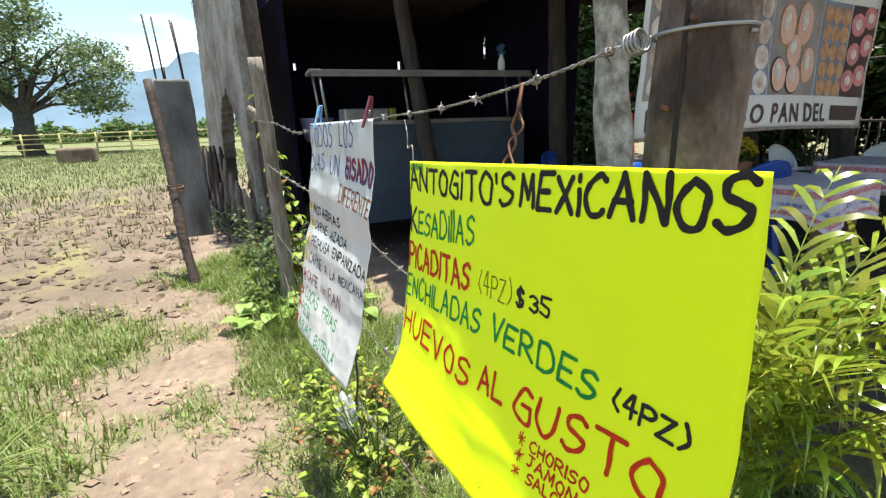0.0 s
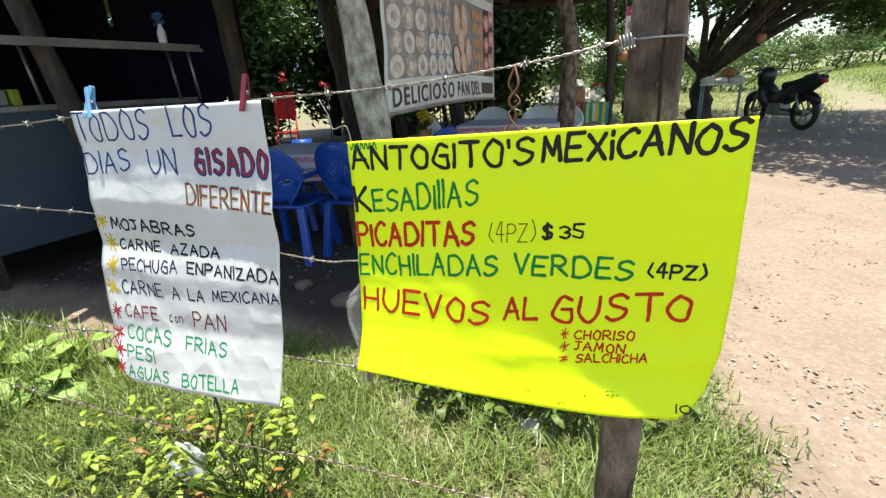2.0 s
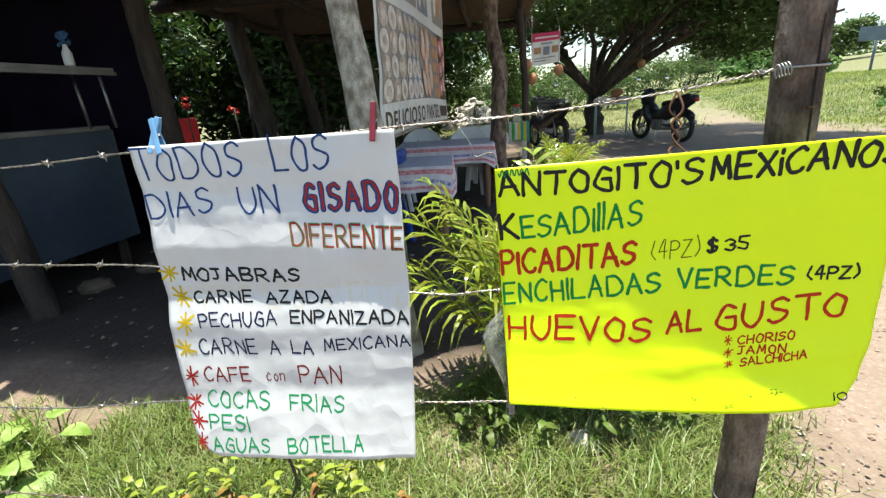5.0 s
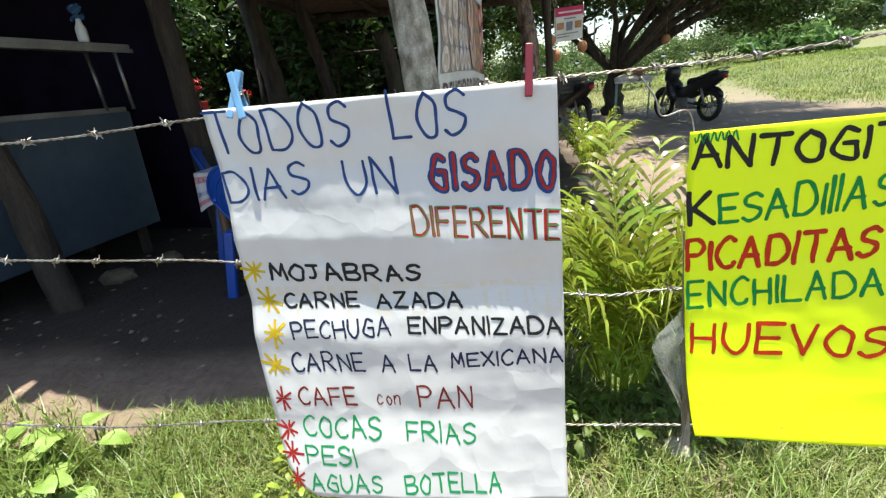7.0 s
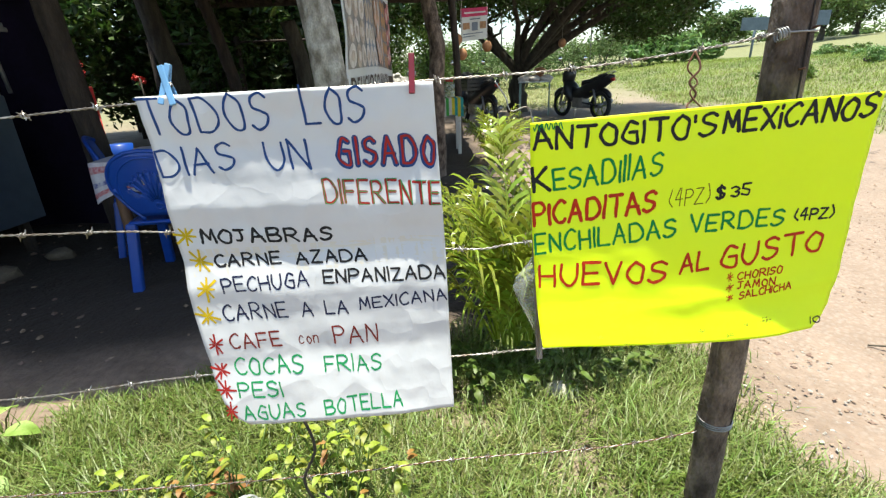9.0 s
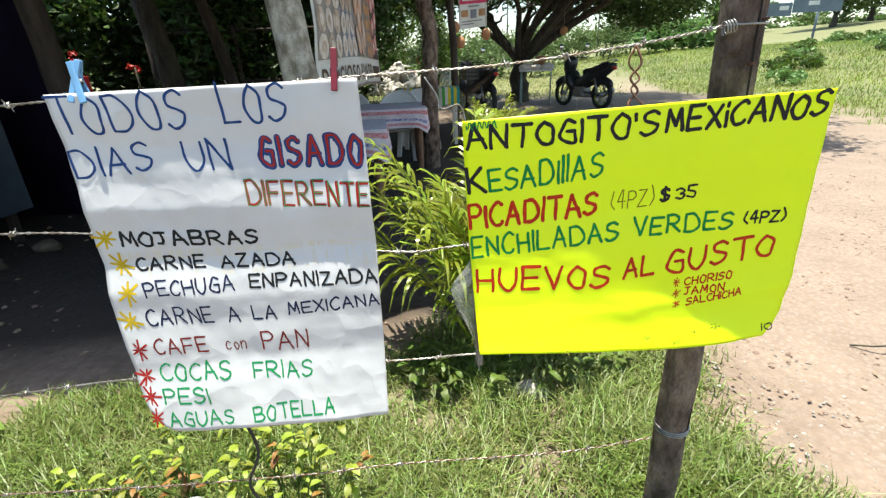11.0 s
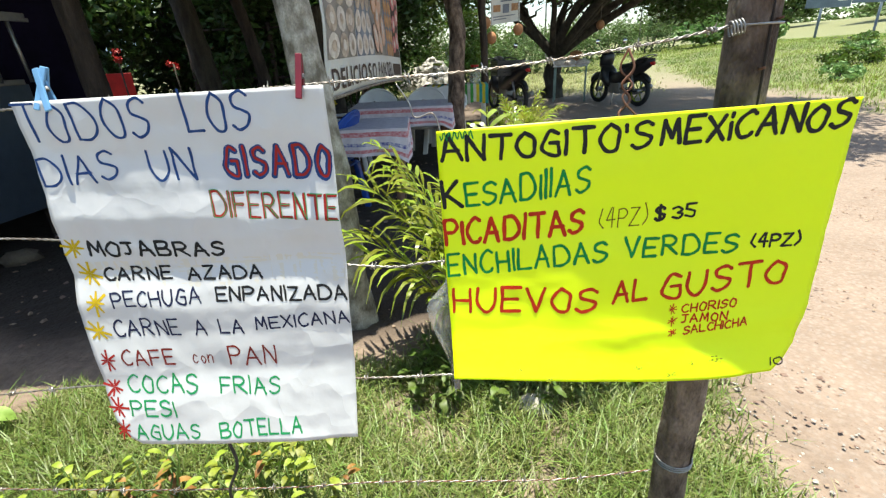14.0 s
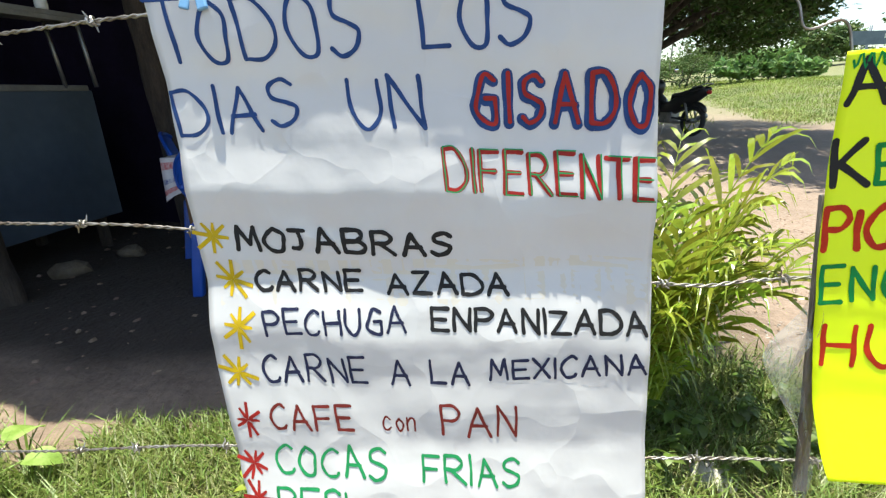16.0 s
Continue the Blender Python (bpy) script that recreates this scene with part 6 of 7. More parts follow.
    tube("side_stand", [(0.0, 0.1, 0.3), (-0.08, 0.24, 0.0)], 0.012, STEEL, m, seg=6)
    return m


MX, MY = 2.80, 9.6
motorcycle("black motorcycle with lime rims parked under the tree", (MX, MY, gz(MX, MY)), 113)
motorcycle("black motorcycle with a crate parked by the shelter", (0.42, 9.1, gz(0.42, 9.1)), 110)
crate = thing("plastic_crate", "black slatted plastic crate on the motorcycle", "crate", (0.40, 8.85, gz(0.4, 8.85) + 0.72), 14)
for z in (0.02, 0.09, 0.16, 0.23):
    for s in (-1, 1):
        boxed("slat", (0, s * 0.20, z), (0.52, 0.015, 0.058), BLACK_PLASTIC, crate, bevel=0.003)
        boxed("slat", (s * 0.26, 0, z), (0.015, 0.39, 0.058), BLACK_PLASTIC, crate, bevel=0.003)
for a in (-1, 1):
    for b in (-1, 1):
        boxed("corner", (a * 0.26, b * 0.2, 0.13), (0.03, 0.03, 0.30), BLACK_PLASTIC, crate)
# solid dark block added so the slat gaps read dark; no load is known
boxed("liner", (0, 0, 0.13), (0.50, 0.38, 0.25), RUBBER, crate, "added dark block filling the gaps between the slats")
boxed("base", (0, 0, 0.0), (0.50, 0.38, 0.015), BLACK_PLASTIC, crate)

stand = thing("market_stand", "small pale green metal table under the tree", "table", (2.0, 10.6, gz(2.0, 10.6)), -15)
boxed("tabletop", (0, 0, 0.76), (0.75, 0.5, 0.03), WHITE_PLASTIC, stand)
for a in (-0.34, 0.34):
    for b in (-0.2, 0.2):
        tube("leg", [(a, b, 0), (a, b, 0.75)], 0.016, material("pale_green_paint", (0.3, 0.42, 0.38), 0.5), stand, seg=6)
for k, (x, y, z, s) in enumerate(((-0.2, 0.0, 0.83, 0.19), (0.06, 0.05, 0.84, 0.20), (0.26, -0.04, 0.83, 0.17), (0.1, 0.0, 1.0, 0.17), (0.0, -0.15, 0.83, 0.15))):
    p = Matrix.Translation((2.0, 10.6, gz(2.0, 10.6))) @ pose(0, 0, 0, 0, 0, -15) @ Vector((x, y, z))
    b = thing("bundle", "wrapped brown bundle lying on the metal table", "bundle", p, 20 * k, "bundles")
    bm = bmesh.new()
    bmesh.ops.create_icosphere(bm, subdivisions=2, radius=s)
    for v in bm.verts:
        v.co = Vector((v.co.x * 1.1, v.co.y * 0.85, v.co.z * 0.5)) * (1 + 0.15 * noise.noise(v.co * 12))
    part("cloth_wrap", bm, CLAY if k % 2 else BUN_SUGAR, b, smooth=True)

# ---- plants by the fence ----
def palm(label, at, fronds, length, seed, lift=1.0, steep=0.0):
    """A clump of feather palm: arching ribs, each with two rows of long drooping leaflets; steep keeps those towards the fence upright."""
    p = thing("areca_palm", label, "palm", at, group="palms")
    rng = random.Random(seed)
    for k in range(fronds):
        az = k * 2.399 + rng.uniform(-0.3, 0.3)
        fence = steep * max(0.0, -math.sin(az))
        el = min(radians(rng.uniform(64, 90)) * lift + radians(12) * fence, radians(90))
        ln = length * rng.uniform(0.72, 1.12) * (1 - 0.25 * fence)
        d = Vector((math.cos(az) * math.cos(el), math.sin(az) * math.cos(el), math.sin(el)))
        pts = []
        q = Vector((math.cos(az) * 0.07, math.sin(az) * 0.07, -0.02))
        for i in range(15):
            pts.append(q.copy())
            q += d * (ln / 14)
            d = (d + Vector((math.cos(az) * 0.03, math.sin(az) * 0.03 * (1 - 0.5 * fence), -0.062 * (0.2 + i / 8)))).normalized()
        rib = tube("frond", pts, [0.0065 - 0.0004 * i for i in range(15)], LEAF_PALM, p, seg=5)
        v, f = [], []
        m = 15
        for j in range(m):
            t = 0.22 + 0.78 * j / m
            i = min(13, int(t * 14))
            c = pts[i].lerp(pts[i + 1], t * 14 - i)
            along = (pts[min(i + 1, 14)] - pts[max(i - 1, 0)]).normalized()
            side0 = along.cross(Vector((0, 0, 1)))
            side0 = side0.normalized() if side0.length > 1e-3 else Vector((1, 0, 0))
            for s in (-1, 1):
                ll = length * 0.33 * math.sin(math.pi * (0.22 + 0.68 * j / m)) * rng.uniform(0.75, 1.2)
                out = (side0 * s * 0.72 + along * 0.95 + Vector((rng.uniform(-0.12, 0.12), rng.uniform(-0.12, 0.12), 0.22 + rng.uniform(-0.15, 0.15)))).normalized()
                w = 0.0100 * rng.uniform(0.8, 1.2)
                up = out.cross(along).normalized()
                wide = up.cross(out).normalized()
                sag = rng.uniform(0.3, 0.85)
                b = len(v)
                for u, ww in ((0, 0.3), (0.25, 1.0), (0.55, 0.95), (0.8, 0.55)):
                    droop = Vector((0, 0, -sag * ll * u * u))
                    for e in (-1, 1):
                        v.append(c + out * ll * u + wide * (w * ww * e) + up * (0.003 * (1 - ww) * e) + droop)
                v.append(c + out * ll + Vector((0, 0, -sag * 1.15 * ll)))
                f += [(b, b + 1, b + 3, b + 2), (b + 2, b + 3, b + 5, b + 4), (b + 4, b + 5, b + 7, b + 6), (b + 6, b + 7, b + 8)]
        obj("feather", v, f, LEAF_PALM, rib, smooth=True)
    return p


palm("bushy yellow-green areca palm behind the yellow poster", (-0.36, 0.92, 0), 36, 1.02, 1, 1.0, 1.0)
palm("young areca palm by the dining shelter", (0.22, 5.2, gz(0.22, 5.2)), 22, 0.78, 3, 1.0)


def leaf_shape(bm, base, d, up, ln, wd, points=7, lobes=0.0):
    """One pointed leaf blade with a folded midrib."""
    s = d.cross(up).normalized()
    n = s.cross(d).normalized()
    mid = [bm.verts.new(base + d * ln * t + n * (0.12 * ln * math.sin(math.pi * t) - 0.18 * ln * t * t)) for t in np.linspace(0, 1, points)]
    for e in (-1, 1):
        edge = []
        for i, t in enumerate(np.linspace(0, 1, points)):
            w = wd * math.sin(math.pi * min(1.0, t * 0.86 + 0.12)) ** 0.8 * (1 + lobes * (-1) ** i)
            edge.append(mid[i] if i == points - 1 else bm.verts.new(mid[i].co + s * e * w + n * 0.16 * w))
        for i in range(points - 1):
            q = (mid[i], mid[i + 1], edge[i + 1], edge[i]) if i < points - 2 else (mid[i], mid[i + 1], edge[i])
            bm.faces.new(q if e > 0 else tuple(reversed(q)))


def broad_plant(label, at, count, spread, height, size, mat, seed, stem_mat=None, lobes=0.0, second=None, category="plant", tilt=0.35):
    """A leafy plant: stems that fan out, each with its own large leaves."""
    p = thing("leafy_plant", label, category, at, group="weeds")
    rng = random.Random(seed)
    for k in range(count):
        a, r = rng.uniform(0, 6.28), spread * math.sqrt(rng.random())
        top = Vector((math.cos(a) * r, math.sin(a) * r, height * rng.uniform(0.35, 1.0)))
        tube("stem", bend((0.2 * top.x, 0.2 * top.y, -0.02), top, 5, -0.02, 0.05, k + seed), 0.0025, stem_mat or mat, p, seg=4)
        bm = bmesh.new()
        for j in range(rng.randint(1, 2) if size > 0.06 else rng.randint(3, 5)):
            b = a + rng.uniform(-1.4, 1.4) + j * 1.3
            d = Vector((math.cos(b), math.sin(b), rng.uniform(-0.3, 0.25))).normalized()
            ln = size * rng.uniform(0.65, 1.2)
            leaf_shape(bm, top - Vector((0, 0, 0.02 * j)), d, Vector((0, 0, 1)), ln, ln * (tilt if size < 0.06 else 0.42), 7, lobes)
        part("leaf", bm, second if second and rng.random() < 0.13 else mat, p, smooth=True)
    return p


broad_plant("broad-leaved pale green weed by the post", (-2.45, 0.2, 0), 30, 0.30, 0.15, 0.105, LEAF_PALE, 3)
broad_plant("broad-leaved pale green weed in front of the post", (-2.62, -0.1, 0), 18, 0.22, 0.14, 0.10, LEAF_PALE, 4)
broad_plant("low leafy weed at the foot of the post", (-2.9, 0.0, 0), 24, 0.26, 0.2, 0.06, LEAF_HEDGE, 5)
broad_plant("straggling vine with yellow and reddish leaves", (-1.28, 0.06, 0), 30, 0.30, 0.22, 0.041, LEAF_VINE, 6, LEAF_HEDGE, 0.06, LEAF_RED, tilt=0.24)
broad_plant("straggling vine with yellow and reddish leaves", (-1.02, 0.02, 0), 30, 0.22, 0.34, 0.041, LEAF_VINE, 7, LEAF_HEDGE, 0.06, LEAF_RED, tilt=0.24)
broad_plant("yellowing creeper low in the grass", (-1.6, 0.02, 0), 22, 0.28, 0.16, 0.04, LEAF_VINE, 8, LEAF_HEDGE, 0.06, LEAF_RED, tilt=0.24)
broad_plant("yellowing creeper low in the grass", (-0.98, -0.16, 0), 18, 0.2, 0.18, 0.04, LEAF_VINE, 12, LEAF_HEDGE, 0.06, LEAF_RED, tilt=0.24)
vine = thing("climbing_vine", "vine with yellow and red leaves climbing the post", "vine", (-2.95, 0.12, 0))
rng = random.Random(21)
for k in range(6):
    pts = bend((0.08 * k - 0.1, 0.02, 0), (0.22 - 0.08 * k, -0.05, 0.8 + 0.12 * k), 9, 0, 0.25, k)
    tube("stem", pts, 0.004, BARK, vine, seg=5)
    for i in range(2, 10):
        bm = bmesh.new()
        for j in range(4):
            a = rng.uniform(0, 6.28)
            leaf_shape(bm, pts[i], Vector((math.cos(a), math.sin(a), -0.35)).normalized(), Vector((0, 0, 1)), rng.uniform(0.05, 0.09), 0.022, 6, 0.1)
        part("leaf", bm, LEAF_RED if rng.random() < 0.132 else LEAF_VINE, vine, smooth=True)
weed = thing("long_grass_clump", "arching clump of long grass blades on bare soil", "grass", (-1.62, -1.28, 0))
for k in range(60):
    a, r = rng.uniform(0, 6.28), rng.uniform(0.02, 0.12)
    b0 = Vector((math.cos(a) * r, math.sin(a) * r, -0.02))
    ln = rng.uniform(0.18, 0.42)
    v, f = [], []
    for i in range(6):
        t = i / 5
        c = b0 + Vector((math.cos(a), math.sin(a), 0)) * ln * 0.75 * t * t + Vector((0, 0, ln * (t - 0.45 * t * t)))
        w = 0.006 * (1 - t) + 0.0008
        v += [c + Vector((-math.sin(a), math.cos(a), 0)) * w, c - Vector((-math.sin(a), math.cos(a), 0)) * w]
    f = [(2 * i, 2 * i + 1, 2 * i + 3, 2 * i + 2) for i in range(5)]
    obj("blade", v, f, GRASS if k % 5 else GRASS_DRY, weed)
twig = thing("dead_twig", "bare curled twig caught on the lowest wire", "twig", (-1.06, -0.01, 0.0))
tube("branch", smooth_path([(0.02, 0, 0.0), (0.0, 0.0, 0.12), (-0.03, -0.01, 0.25), (0.01, -0.01, 0.36), (-0.02, 0, 0.48)]), 0.004, BARK, twig, seg=5)
tube("branch", smooth_path([(0.0, 0, 0.2), (0.05, -0.02, 0.17), (0.03, -0.02, 0.10), (-0.05, -0.02, 0.12)]), 0.003, BARK, twig, seg=5)
bag = thing("plastic_bag", "crumpled white plastic bag snagged in the weeds", "plastic bag", (-1.24, -0.02, 0.13))
bm = bmesh.new()
bmesh.ops.create_icosphere(bm, subdivisions=4, radius=0.043)
for v in bm.verts:
    k = 1 + 0.55 * noise.noise(v.co * 26) + 0.35 * noise.noise(v.co * 60)
    v.co = Vector((v.co.x * 1.2, v.co.y * 0.8, v.co.z * 1.15 + 0.35 * max(0, v.co.z))) * k
part("film", bm, BAG, bag)
tube("stalk", [(0, 0, -0.14), (0, 0, -0.03)], 0.004, BARK, bag, seg=5)
for x, y, s in ((-0.24, 0.56, 0.05), (-3.68, 2.1, 0.10), (-3.55, 2.5, 0.08), (-1.9, 1.5, 0.05), (-1.5, 1.35, 0.07)):
    st = thing("stone", "rough grey stone lying on the earth", "stone", (x, y, s * 0.25), group="loose stones")
    bm = bmesh.new()
    bmesh.ops.create_icosphere(bm, subdivisions=2, radius=s)
    for v in bm.verts:
        v.co = Vector((v.co.x * 1.3, v.co.y, v.co.z * 0.7)) * (1 + 0.35 * noise.noise(v.co * (4 / s) * 0.25 + Vector((x, y, 0))))
    part("rock", bm, STONE if y < 1 else MUD_CLOD, st)
stick = thing("dry_stick", "thin dry stick lying on the dirt track", "stick", (1.2, 0.75, 0.01), group="sticks")
tube("branch", bend((0, 0, 0), (0.22, -0.12, 0.01), 7, -0.01, 0.06, 2), 0.004, BARK, stick, seg=5)
stick2 = thing("dry_stick", "thin dry stick lying on the dirt track", "stick", (1.5, 0.62, 0.01), group="sticks")
tube("branch", bend((0, 0, 0), (0.16, 0.02, 0.01), 7, -0.01, 0.05, 4), 0.004, BARK, stick2, seg=5)

for k, (x, y, h) in enumerate(((-5.2, 0.05, 0.34), (-4.55, 0.12, 0.42), (-4.0, 0.2, 0.36), (-3.5, 0.22, 0.30), (-6.2, 0.0, 0.30), (-3.15, 0.16, 0.42))):
    broad_plant("dark leafy weeds along the foot of the wall", (x, y, 0), 34, 0.34, h, 0.058, LEAF_TREE, 30 + k, BARK, tilt=0.3)
for k, (x, y) in enumerate(((-0.12, 0.7), (-0.62, 0.72), (0.12, 0.82), (-0.45, 0.66))):
    broad_plant("low green undergrowth in the shade of the palm", (x, y, 0), 16, 0.2, 0.14, 0.05, LEAF_HEDGE, 50 + k, tilt=0.3)

# ---- trees and far surroundings ----
def tree(label, at, trunk_h, trunk_r, limbs, blobs, per, leaf, leaf_mat, seed, bark=BARK, name="tree", group="trees", lean=(0, 0)):
    """A tapered trunk that forks into limbs, under a crown of many small leaves in uneven clumps."""
    t = thing(name, label, "tree", at, group=group)
    rng = random.Random(seed)
    fork = Vector((lean[0], lean[1], trunk_h))
    trunk = tube("trunk", bend((0, 0, -0.2), fork, 8, 0, 0.12 * trunk_h, seed), [trunk_r * (1.35 - 0.45 * i / 8) for i in range(9)], bark, t, seg=12, wob=0.5)
    for k in range(limbs):
        b = blobs[k % len(blobs)]
        tip = Vector((b[0], b[1], b[2])) + Vector((rng.uniform(-0.5, 0.5) * b[3], rng.uniform(-0.5, 0.5) * b[4], rng.uniform(-0.3, 0.3) * b[5]))
        pts = bend(fork - Vector((0, 0, trunk_h * 0.08)), tip, 8, -0.06 * tip.length, 0.3, k + seed)
        r0 = trunk_r * rng.uniform(0.35, 0.62)
        limb = tube("limb", pts, [r0 * (1 - 0.1 * i) for i in range(9)], bark, trunk, seg=7, wob=0.3)
        for j in range(3):
            q = pts[3 + j]
            e = q + Vector((rng.uniform(-1, 1), rng.uniform(-1, 1), rng.uniform(0.2, 0.9))) * (0.28 * tip.length)
            tube("twig", bend(q, e, 5, 0, 0.2, k * 7 + j), [r0 * 0.4 * (1 - 0.15 * i) for i in range(6)], bark, limb, seg=5)
    leaves("crown", clumps(np.random.default_rng(seed), blobs, per), leaf, leaf_mat, t, rng=np.random.default_rng(seed + 1))
    return t


TX, TY = 1.8, 11.6
tree("broad dark shade tree with a forking trunk beside the track", (TX, TY, gz(TX, TY)), 1.0, 0.19, 16,
     [(-1.7, -0.6, 2.75, 1.5, 1.5, 0.62), (0.2, -1.0, 3.0, 1.9, 1.6, 0.8), (1.9, -0.4, 2.65, 1.7, 1.6, 0.7), (3.3, 0.2, 2.25, 1.3, 1.5, 0.6), (0.0, 1.2, 3.4, 2.4, 1.6, 1.1), (-2.4, 0.9, 3.0, 1.5, 1.4, 0.8), (2.4, -2.4, 2.6, 1.3, 1.2, 0.55), (-0.4, -2.6, 2.9, 1.7, 1.2, 0.6), (1.2, -3.4, 2.95, 1.6, 1.0, 0.5), (0.6, -4.7, 3.9, 1.6, 1.0, 0.5), (2.6, -4.3, 3.7, 1.6, 1.1, 0.5), (3.9, -2.6, 3.3, 1.2, 1.2, 0.5), (1.7, -5.9, 4.1, 1.5, 0.9, 0.45)],
     5600, 0.13, LEAF_TREE, 3)
tree("pale feathery mesquite tree at the field's edge", (-32, -7.6, 0), 2.2, 0.42, 10,
     [(-1, -2.5, 5.2, 2.0, 2.6, 1.8), (0, 1.2, 5.4, 2.0, 2.2, 1.6), (0, 3.6, 4.6, 1.8, 1.7, 1.3), (0, 0.0, 7.0, 1.8, 2.0, 1.2), (0, -4.5, 6.2, 2.0, 2.2, 1.6), (0, 3.0, 2.8, 1.5, 1.8, 0.8), (0, -1.5, 3.6, 1.6, 1.8, 0.8)],
     2200, 0.22, LEAF_MESQUITE, 5)


def bush(label, at, blobs, per, leaf, mat, seed, name="bush", group="bushes"):
    b = thing(name, label, "bush", at, group=group)
    rng = random.Random(seed)
    for k, q in enumerate(blobs):
        tube("stem", bend((q[0] * 0.3, q[1] * 0.3, -0.1), (q[0], q[1], q[2]), 6, 0, 0.2, k + seed), [0.06, 0.05, 0.045, 0.04, 0.03, 0.025, 0.02], BARK, b, seg=6)
    leaves("foliage", clumps(np.random.default_rng(seed), blobs, per, 0.35), leaf, mat, b, rng=np.random.default_rng(seed + 1))
    return b


for k, (x, y, s) in enumerate(((-8.6, 9.0, 1.0), (-6.9, 10.2, 1.15), (-5.3, 9.6, 1.0), (-3.9, 10.8, 1.1), (-2.5, 10.2, 0.95), (-10.5, 7.6, 1.1), (-7.6, 7.6, 0.8), (-8.0, 12.0, 1.3), (-5.8, 12.4, 1.3), (-3.2, 12.6, 1.2), (-4.6, 8.9, 0.75))):
    bush("dense dark garden tree behind the dining area", (x, y, gz(x, y)), [(0, 0, 1.3 * s, 1.1, 1.0, 1.1), (0.5, 0.3, 2.7 * s, 1.2, 1.1, 1.1), (-0.6, 0.2, 3.6 * s, 1.1, 1.0, 1.0), (0.1, -0.3, 4.3 * s, 1.2, 1.0, 0.9)], 3200, 0.17, LEAF_TREE, 40 + k, "garden_tree", "garden trees")
for k, (x, y, s) in enumerate(((-3.9, 13.6, 1.0), (-0.2, 18.6, 0.95), (-3.4, 15.2, 1.1), (-2.0, 18.2, 1.1))):
    bush("bright green bush behind the stone heap", (x, y, gz(x, y)), [(0, 0, 0.9 * s, 0.9, 0.8, 0.8), (0.3, 0.2, 1.9 * s, 0.9, 0.8, 0.8), (-0.3, 0, 2.8 * s, 0.8, 0.8, 0.8)], 1900, 0.13, LEAF_HEDGE, 60 + k)
for k, (x, y) in enumerate(((0.6, 20), (-0.6, 22), (3.2, 26), (1.8, 30), (6.5, 38), (9.5, 33), (12, 42), (4.5, 24.5), (0.4, 25.5), (2.8, 29.0), (5.2, 31.0), (7.6, 32.0), (10.8, 30.5), (13.2, 33.0), (-1.6, 24.0))):
    s = 0.8 + 0.12 * (k % 4) + (0.55 if k > 7 else 0.0)
    bush("rounded green bush across the meadow", (x, y, gz(x, y)), [(0, 0, 0.8 * s, 1.3 * s, 1.1, 0.9 * s), (0.9, 0.3, 1.3 * s, 1.1 * s, 1.0, 0.8 * s)], 900, 0.17, LEAF_FAR, 80 + k)
bush("big-leaved castor bush on the bank", (15.2, 29.5, gz(15.2, 29.5)), [(-1.6, 0, 0.7, 1.3, 1.0, 0.7), (0.2, 0, 1.0, 1.6, 1.1, 0.8), (1.8, 0, 0.6, 1.2, 1.0, 0.6)], 900, 0.42, LEAF_CASTOR, 95, "castor_bush")
for k, (x, y, s) in enumerate(((38, 46, 1.15), (45, 50, 1.3), (34, 55, 0.9), (52, 44, 1.3), (60, 50, 1.4), (27, 62, 0.8), (48, 40, 0.9))):
    tree("green roadside tree on the low hill", (x, y, gz(x, y) - 0.3), 1.2 * s, 0.25, 5, [(0, 0, 2.6 * s, 2.6 * s, 2.2 * s, 1.5 * s), (2.0 * s, 0, 3.4 * s, 2.0 * s, 1.8 * s, 1.4 * s), (-1.8 * s, 0, 3.2 * s, 2.0 * s, 1.8 * s, 1.2 * s)], 1300, 0.42, LEAF_FAR, 110 + k, name="far_tree", group="far trees")
rng_far = np.random.default_rng(77)
blobs = [(x, y, 1.2 + ground_z(x, y), rng_far.uniform(4, 9), 3.0, rng_far.uniform(1.2, 2.8)) for x, y in zip(np.linspace(-60, 110, 38), 78 + 10 * rng_far.random(38))]
far_wood = leaves("far_woods", clumps(rng_far, blobs, 420, 0.3), 0.9, LEAF_FAR, rng=rng_far)
tagged(far_wood, "distant line of green scrub along the meadow", "woods", kind="stuff")
blobs = [(-60 - 8 * rng_far.random(), y, 0.8, 2.5, rng_far.uniform(3, 6), rng_far.uniform(0.8, 1.7)) for y in np.linspace(-60, 30, 26)]
far_hedge = leaves("far_woods", clumps(rng_far, blobs, 380, 0.3), 0.7, LEAF_FAR, rng=rng_far)
tagged(far_hedge, "distant hedge behind the field", "woods", kind="stuff")

rail_fence = thing("field_fence", "low fence of yellow bamboo rails across the field", "fence", (-30, 0, 0))
for y in np.arange(-18, 3.1, 1.5):
    tube("fence_stake", [(0, y, -0.1), (0.05, y + 0.05, 1.15)], 0.05, RAIL, rail_fence, seg=6)
for z in (0.35, 0.62, 0.86, 1.06):
    for y in np.arange(-18, 2.9, 4.2):
        tube("rail", bend((0.06, y, z), (0.06, y + 4.25, z + 0.04), 6, 0, 0.1, y + z), 0.032, RAIL, rail_fence, seg=6)
stump = thing("stone_trough", "low dark stone block in the field", "stone block", (-23.4, -4.3, 0))
boxed("block", (0, 0, 0.28), (0.8, 1.25, 0.58), ADOBE, stump, bevel=0.08)

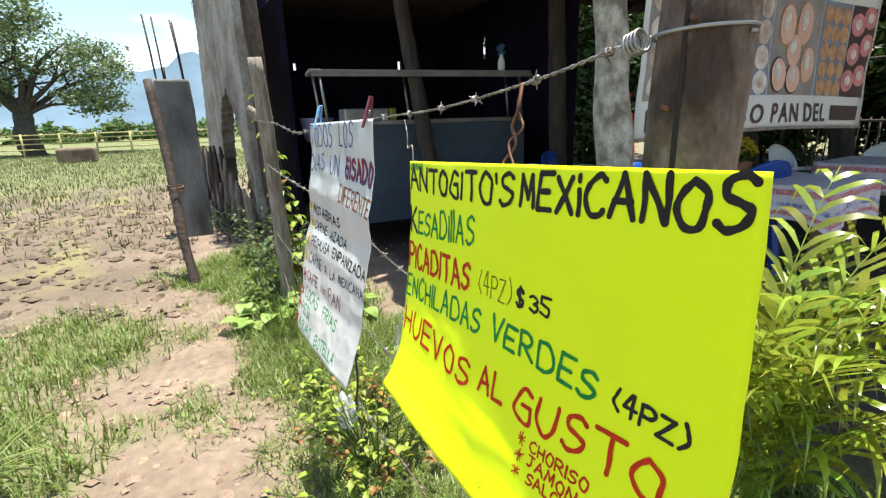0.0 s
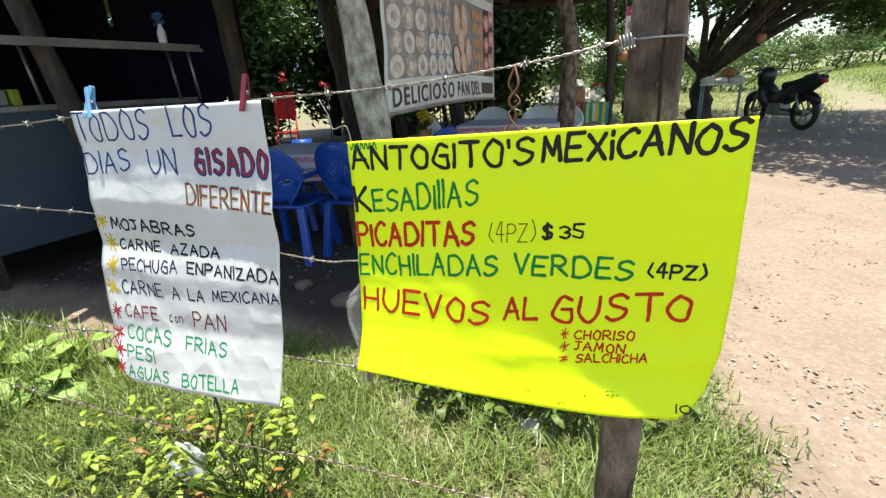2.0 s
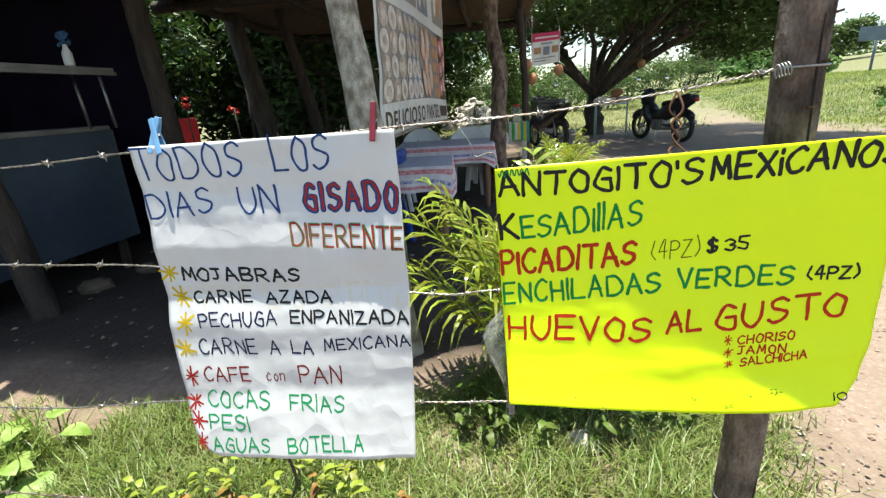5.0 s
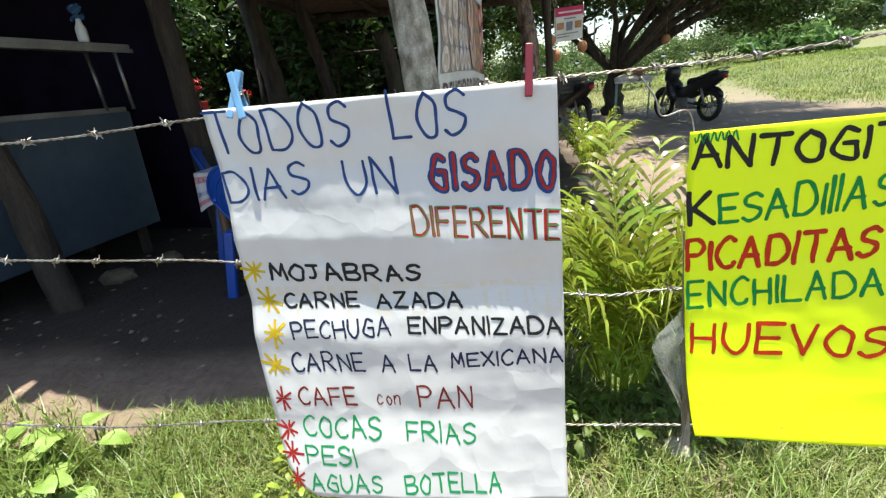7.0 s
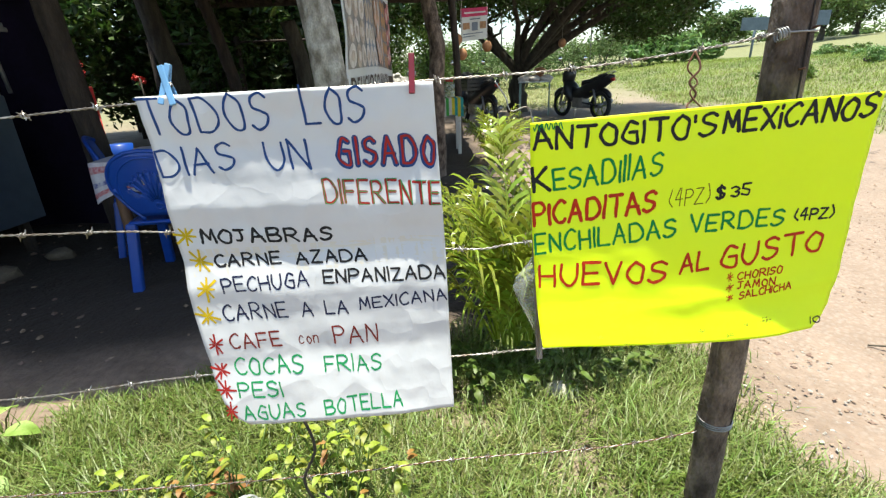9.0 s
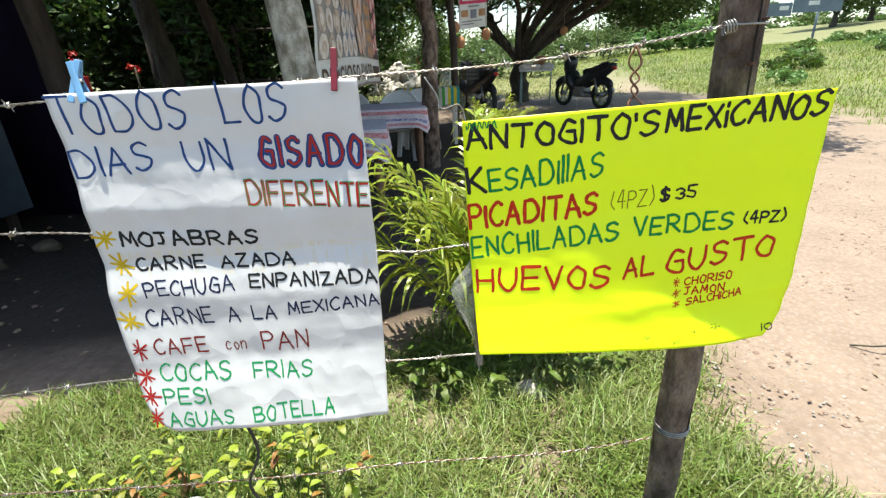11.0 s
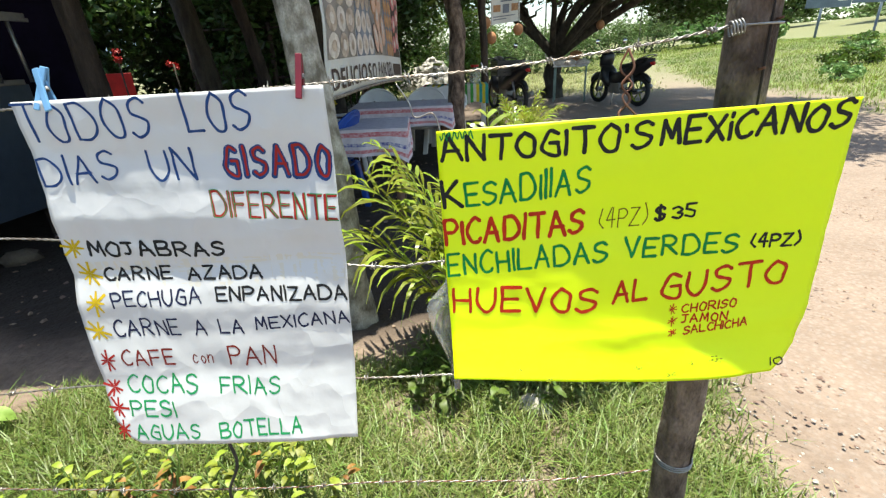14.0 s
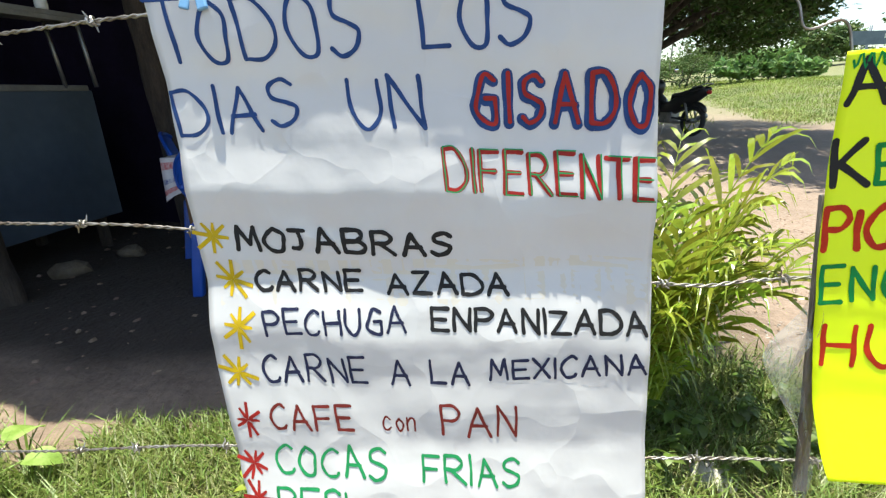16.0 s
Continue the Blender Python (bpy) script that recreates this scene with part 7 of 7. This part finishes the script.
pile = thing("stone_heap", "heap of pale rough stones beside the meadow", "stone heap", (-1.5, 16.0, gz(-1.5, 16)))
rock_meshes = []
for k in range(6):
    bm = bmesh.new()
    bmesh.ops.create_icosphere(bm, subdivisions=1, radius=0.16)
    for v in bm.verts:
        v.co = Vector((v.co.x * 1.3, v.co.y, v.co.z * 0.75)) * (1 + 0.5 * noise.noise(v.co * 9 + Vector((k * 5, 0, 0))))
    me = bpy.data.meshes.new("rock")
    bm.to_mesh(me)
    bm.free()
    me.materials.append(STONE)
    rock_meshes.append(me)
rng = random.Random(5)
for k in range(150):
    a, r = rng.uniform(0, 6.28), rng.random() ** 0.6
    ob = new("rock", rock_meshes[k % 6])
    ob.parent = pile
    ob.matrix_local = pose(1.15 * r * math.cos(a), 0.9 * r * math.sin(a), max(0.03, 0.95 * (1 - r) + rng.uniform(-0.08, 0.1)), rng.uniform(0, 360), rng.uniform(0, 360), rng.uniform(0, 360))

for k in range(16):
    x, y = 9.5 + 0.95 * k + random.uniform(-0.6, 0.6), 10.5 + 0.9 * k + random.uniform(-1.5, 4.0)
    s = random.uniform(0.35, 0.7)
    bush("low weedy bush on the grassy bank", (x, y, gz(x, y)), [(0, 0, 0.4 * s, 1.1 * s, 0.9 * s, 0.5 * s), (0.7 * s, 0.2, 0.55 * s, 0.8 * s, 0.7 * s, 0.45 * s)], 420, 0.13, LEAF_CASTOR if k % 3 == 0 else LEAF_HEDGE, 200 + k, "weed_bush", "bank bushes")
road_sign = thing("road_sign", "back of a wide grey road sign on two posts", "sign", (18.9, 25.6, gz(18.9, 25.6)), 2)
boxed("panel", (-1.25, 0, 1.75), (2.2, 0.05, 0.62), SIGN_GREY, road_sign)
boxed("panel", (1.25, 0, 1.95), (2.7, 0.05, 0.72), SIGN_GREY, road_sign)
boxed("pale_patch", (-0.6, -0.032, 1.82), (0.5, 0.012, 0.2), WHITE_PLASTIC, road_sign)
boxed("pale_patch", (1.0, -0.032, 2.02), (0.6, 0.012, 0.2), WHITE_PLASTIC, road_sign)
for x in (-1.5, 1.4):
    tube("sign_post", [(x, 0.05, -0.6), (x, 0.05, 2.3)], 0.06, SIGN_GREY, road_sign, seg=7)
v = []
for k in range(14):
    x = 18 + 5.5 * k
    y = 24.5 - 0.35 * (x - 18) + 0.03 * (x - 18) ** 1.3
    for dy in (0, 3.2):
        v.append((x, y + dy, gz(x, y + dy) + 0.09))
road = obj("road", v, [(2 * k, 2 * k + 2, 2 * k + 3, 2 * k + 1) for k in range(13)], ASPHALT)
so = road.modifiers.new("thickness", "SOLIDIFY")
so.thickness = 0.2
tagged(road, "grey paved road beyond the grassy bank", "road", kind="structure")
for k, (x, y) in enumerate(((5.5, 48), (9.5, 60), (24, 70))):
    pole = thing("utility_pole", "slim utility pole in the distance", "pole", (x, y, gz(x, y)), group="utility poles")
    tube("shaft", [(0, 0, 0), (0, 0, 6.5)], [0.12, 0.09], CONCRETE, pole, seg=7)
    boxed("crossarm", (0, 0, 6.1), (1.4, 0.08, 0.1), WOOD_DARK, pole)
hut = thing("distant_hut", "small low hut across the meadow", "hut", (-0.2, 38, gz(-0.2, 38)))
boxed("wall", (0, 0, 0.9), (3.0, 2.0, 1.8), CONCRETE, hut)
boxed("roof", (0, 0, 1.9), (3.4, 2.4, 0.14), SHELF_TOP, hut)
boxed("door", (-0.7, -1.01, 0.7), (0.7, 0.04, 1.4), RED_METAL, hut)

v, f = [], []
n = 90
for i in range(n + 1):
    a = radians(112 + 110 * i / n)
    r = 1500
    x, y = r * math.cos(a), r * math.sin(a)
    h = 120 + 70 * noise.noise(Vector((i * 0.09, 4.2, 0))) + 42 * noise.noise(Vector((i * 0.27, 9.1, 0))) + 14 * noise.noise(Vector((i * 0.8, 2.0, 0)))
    h += 75 * math.exp(-((i - 54) / 5.0) ** 2)
    for t in (0.0, 0.35, 0.7, 1.0):
        k = 1 - 0.25 * t
        v.append((x * (1 - 0.22 * (1 - t)), y * (1 - 0.22 * (1 - t)), -10 + h * t ** 1.3 + 12 * t * noise.noise(Vector((i * 0.5, t * 6, 1)))))
for i in range(n):
    for j in range(3):
        a = i * 4 + j
        f.append((a, a + 4, a + 5, a + 1))
tagged(obj("mountains", v, f, MOUNTAIN, smooth=True), "hazy blue mountain range on the horizon", "mountains", kind="structure")
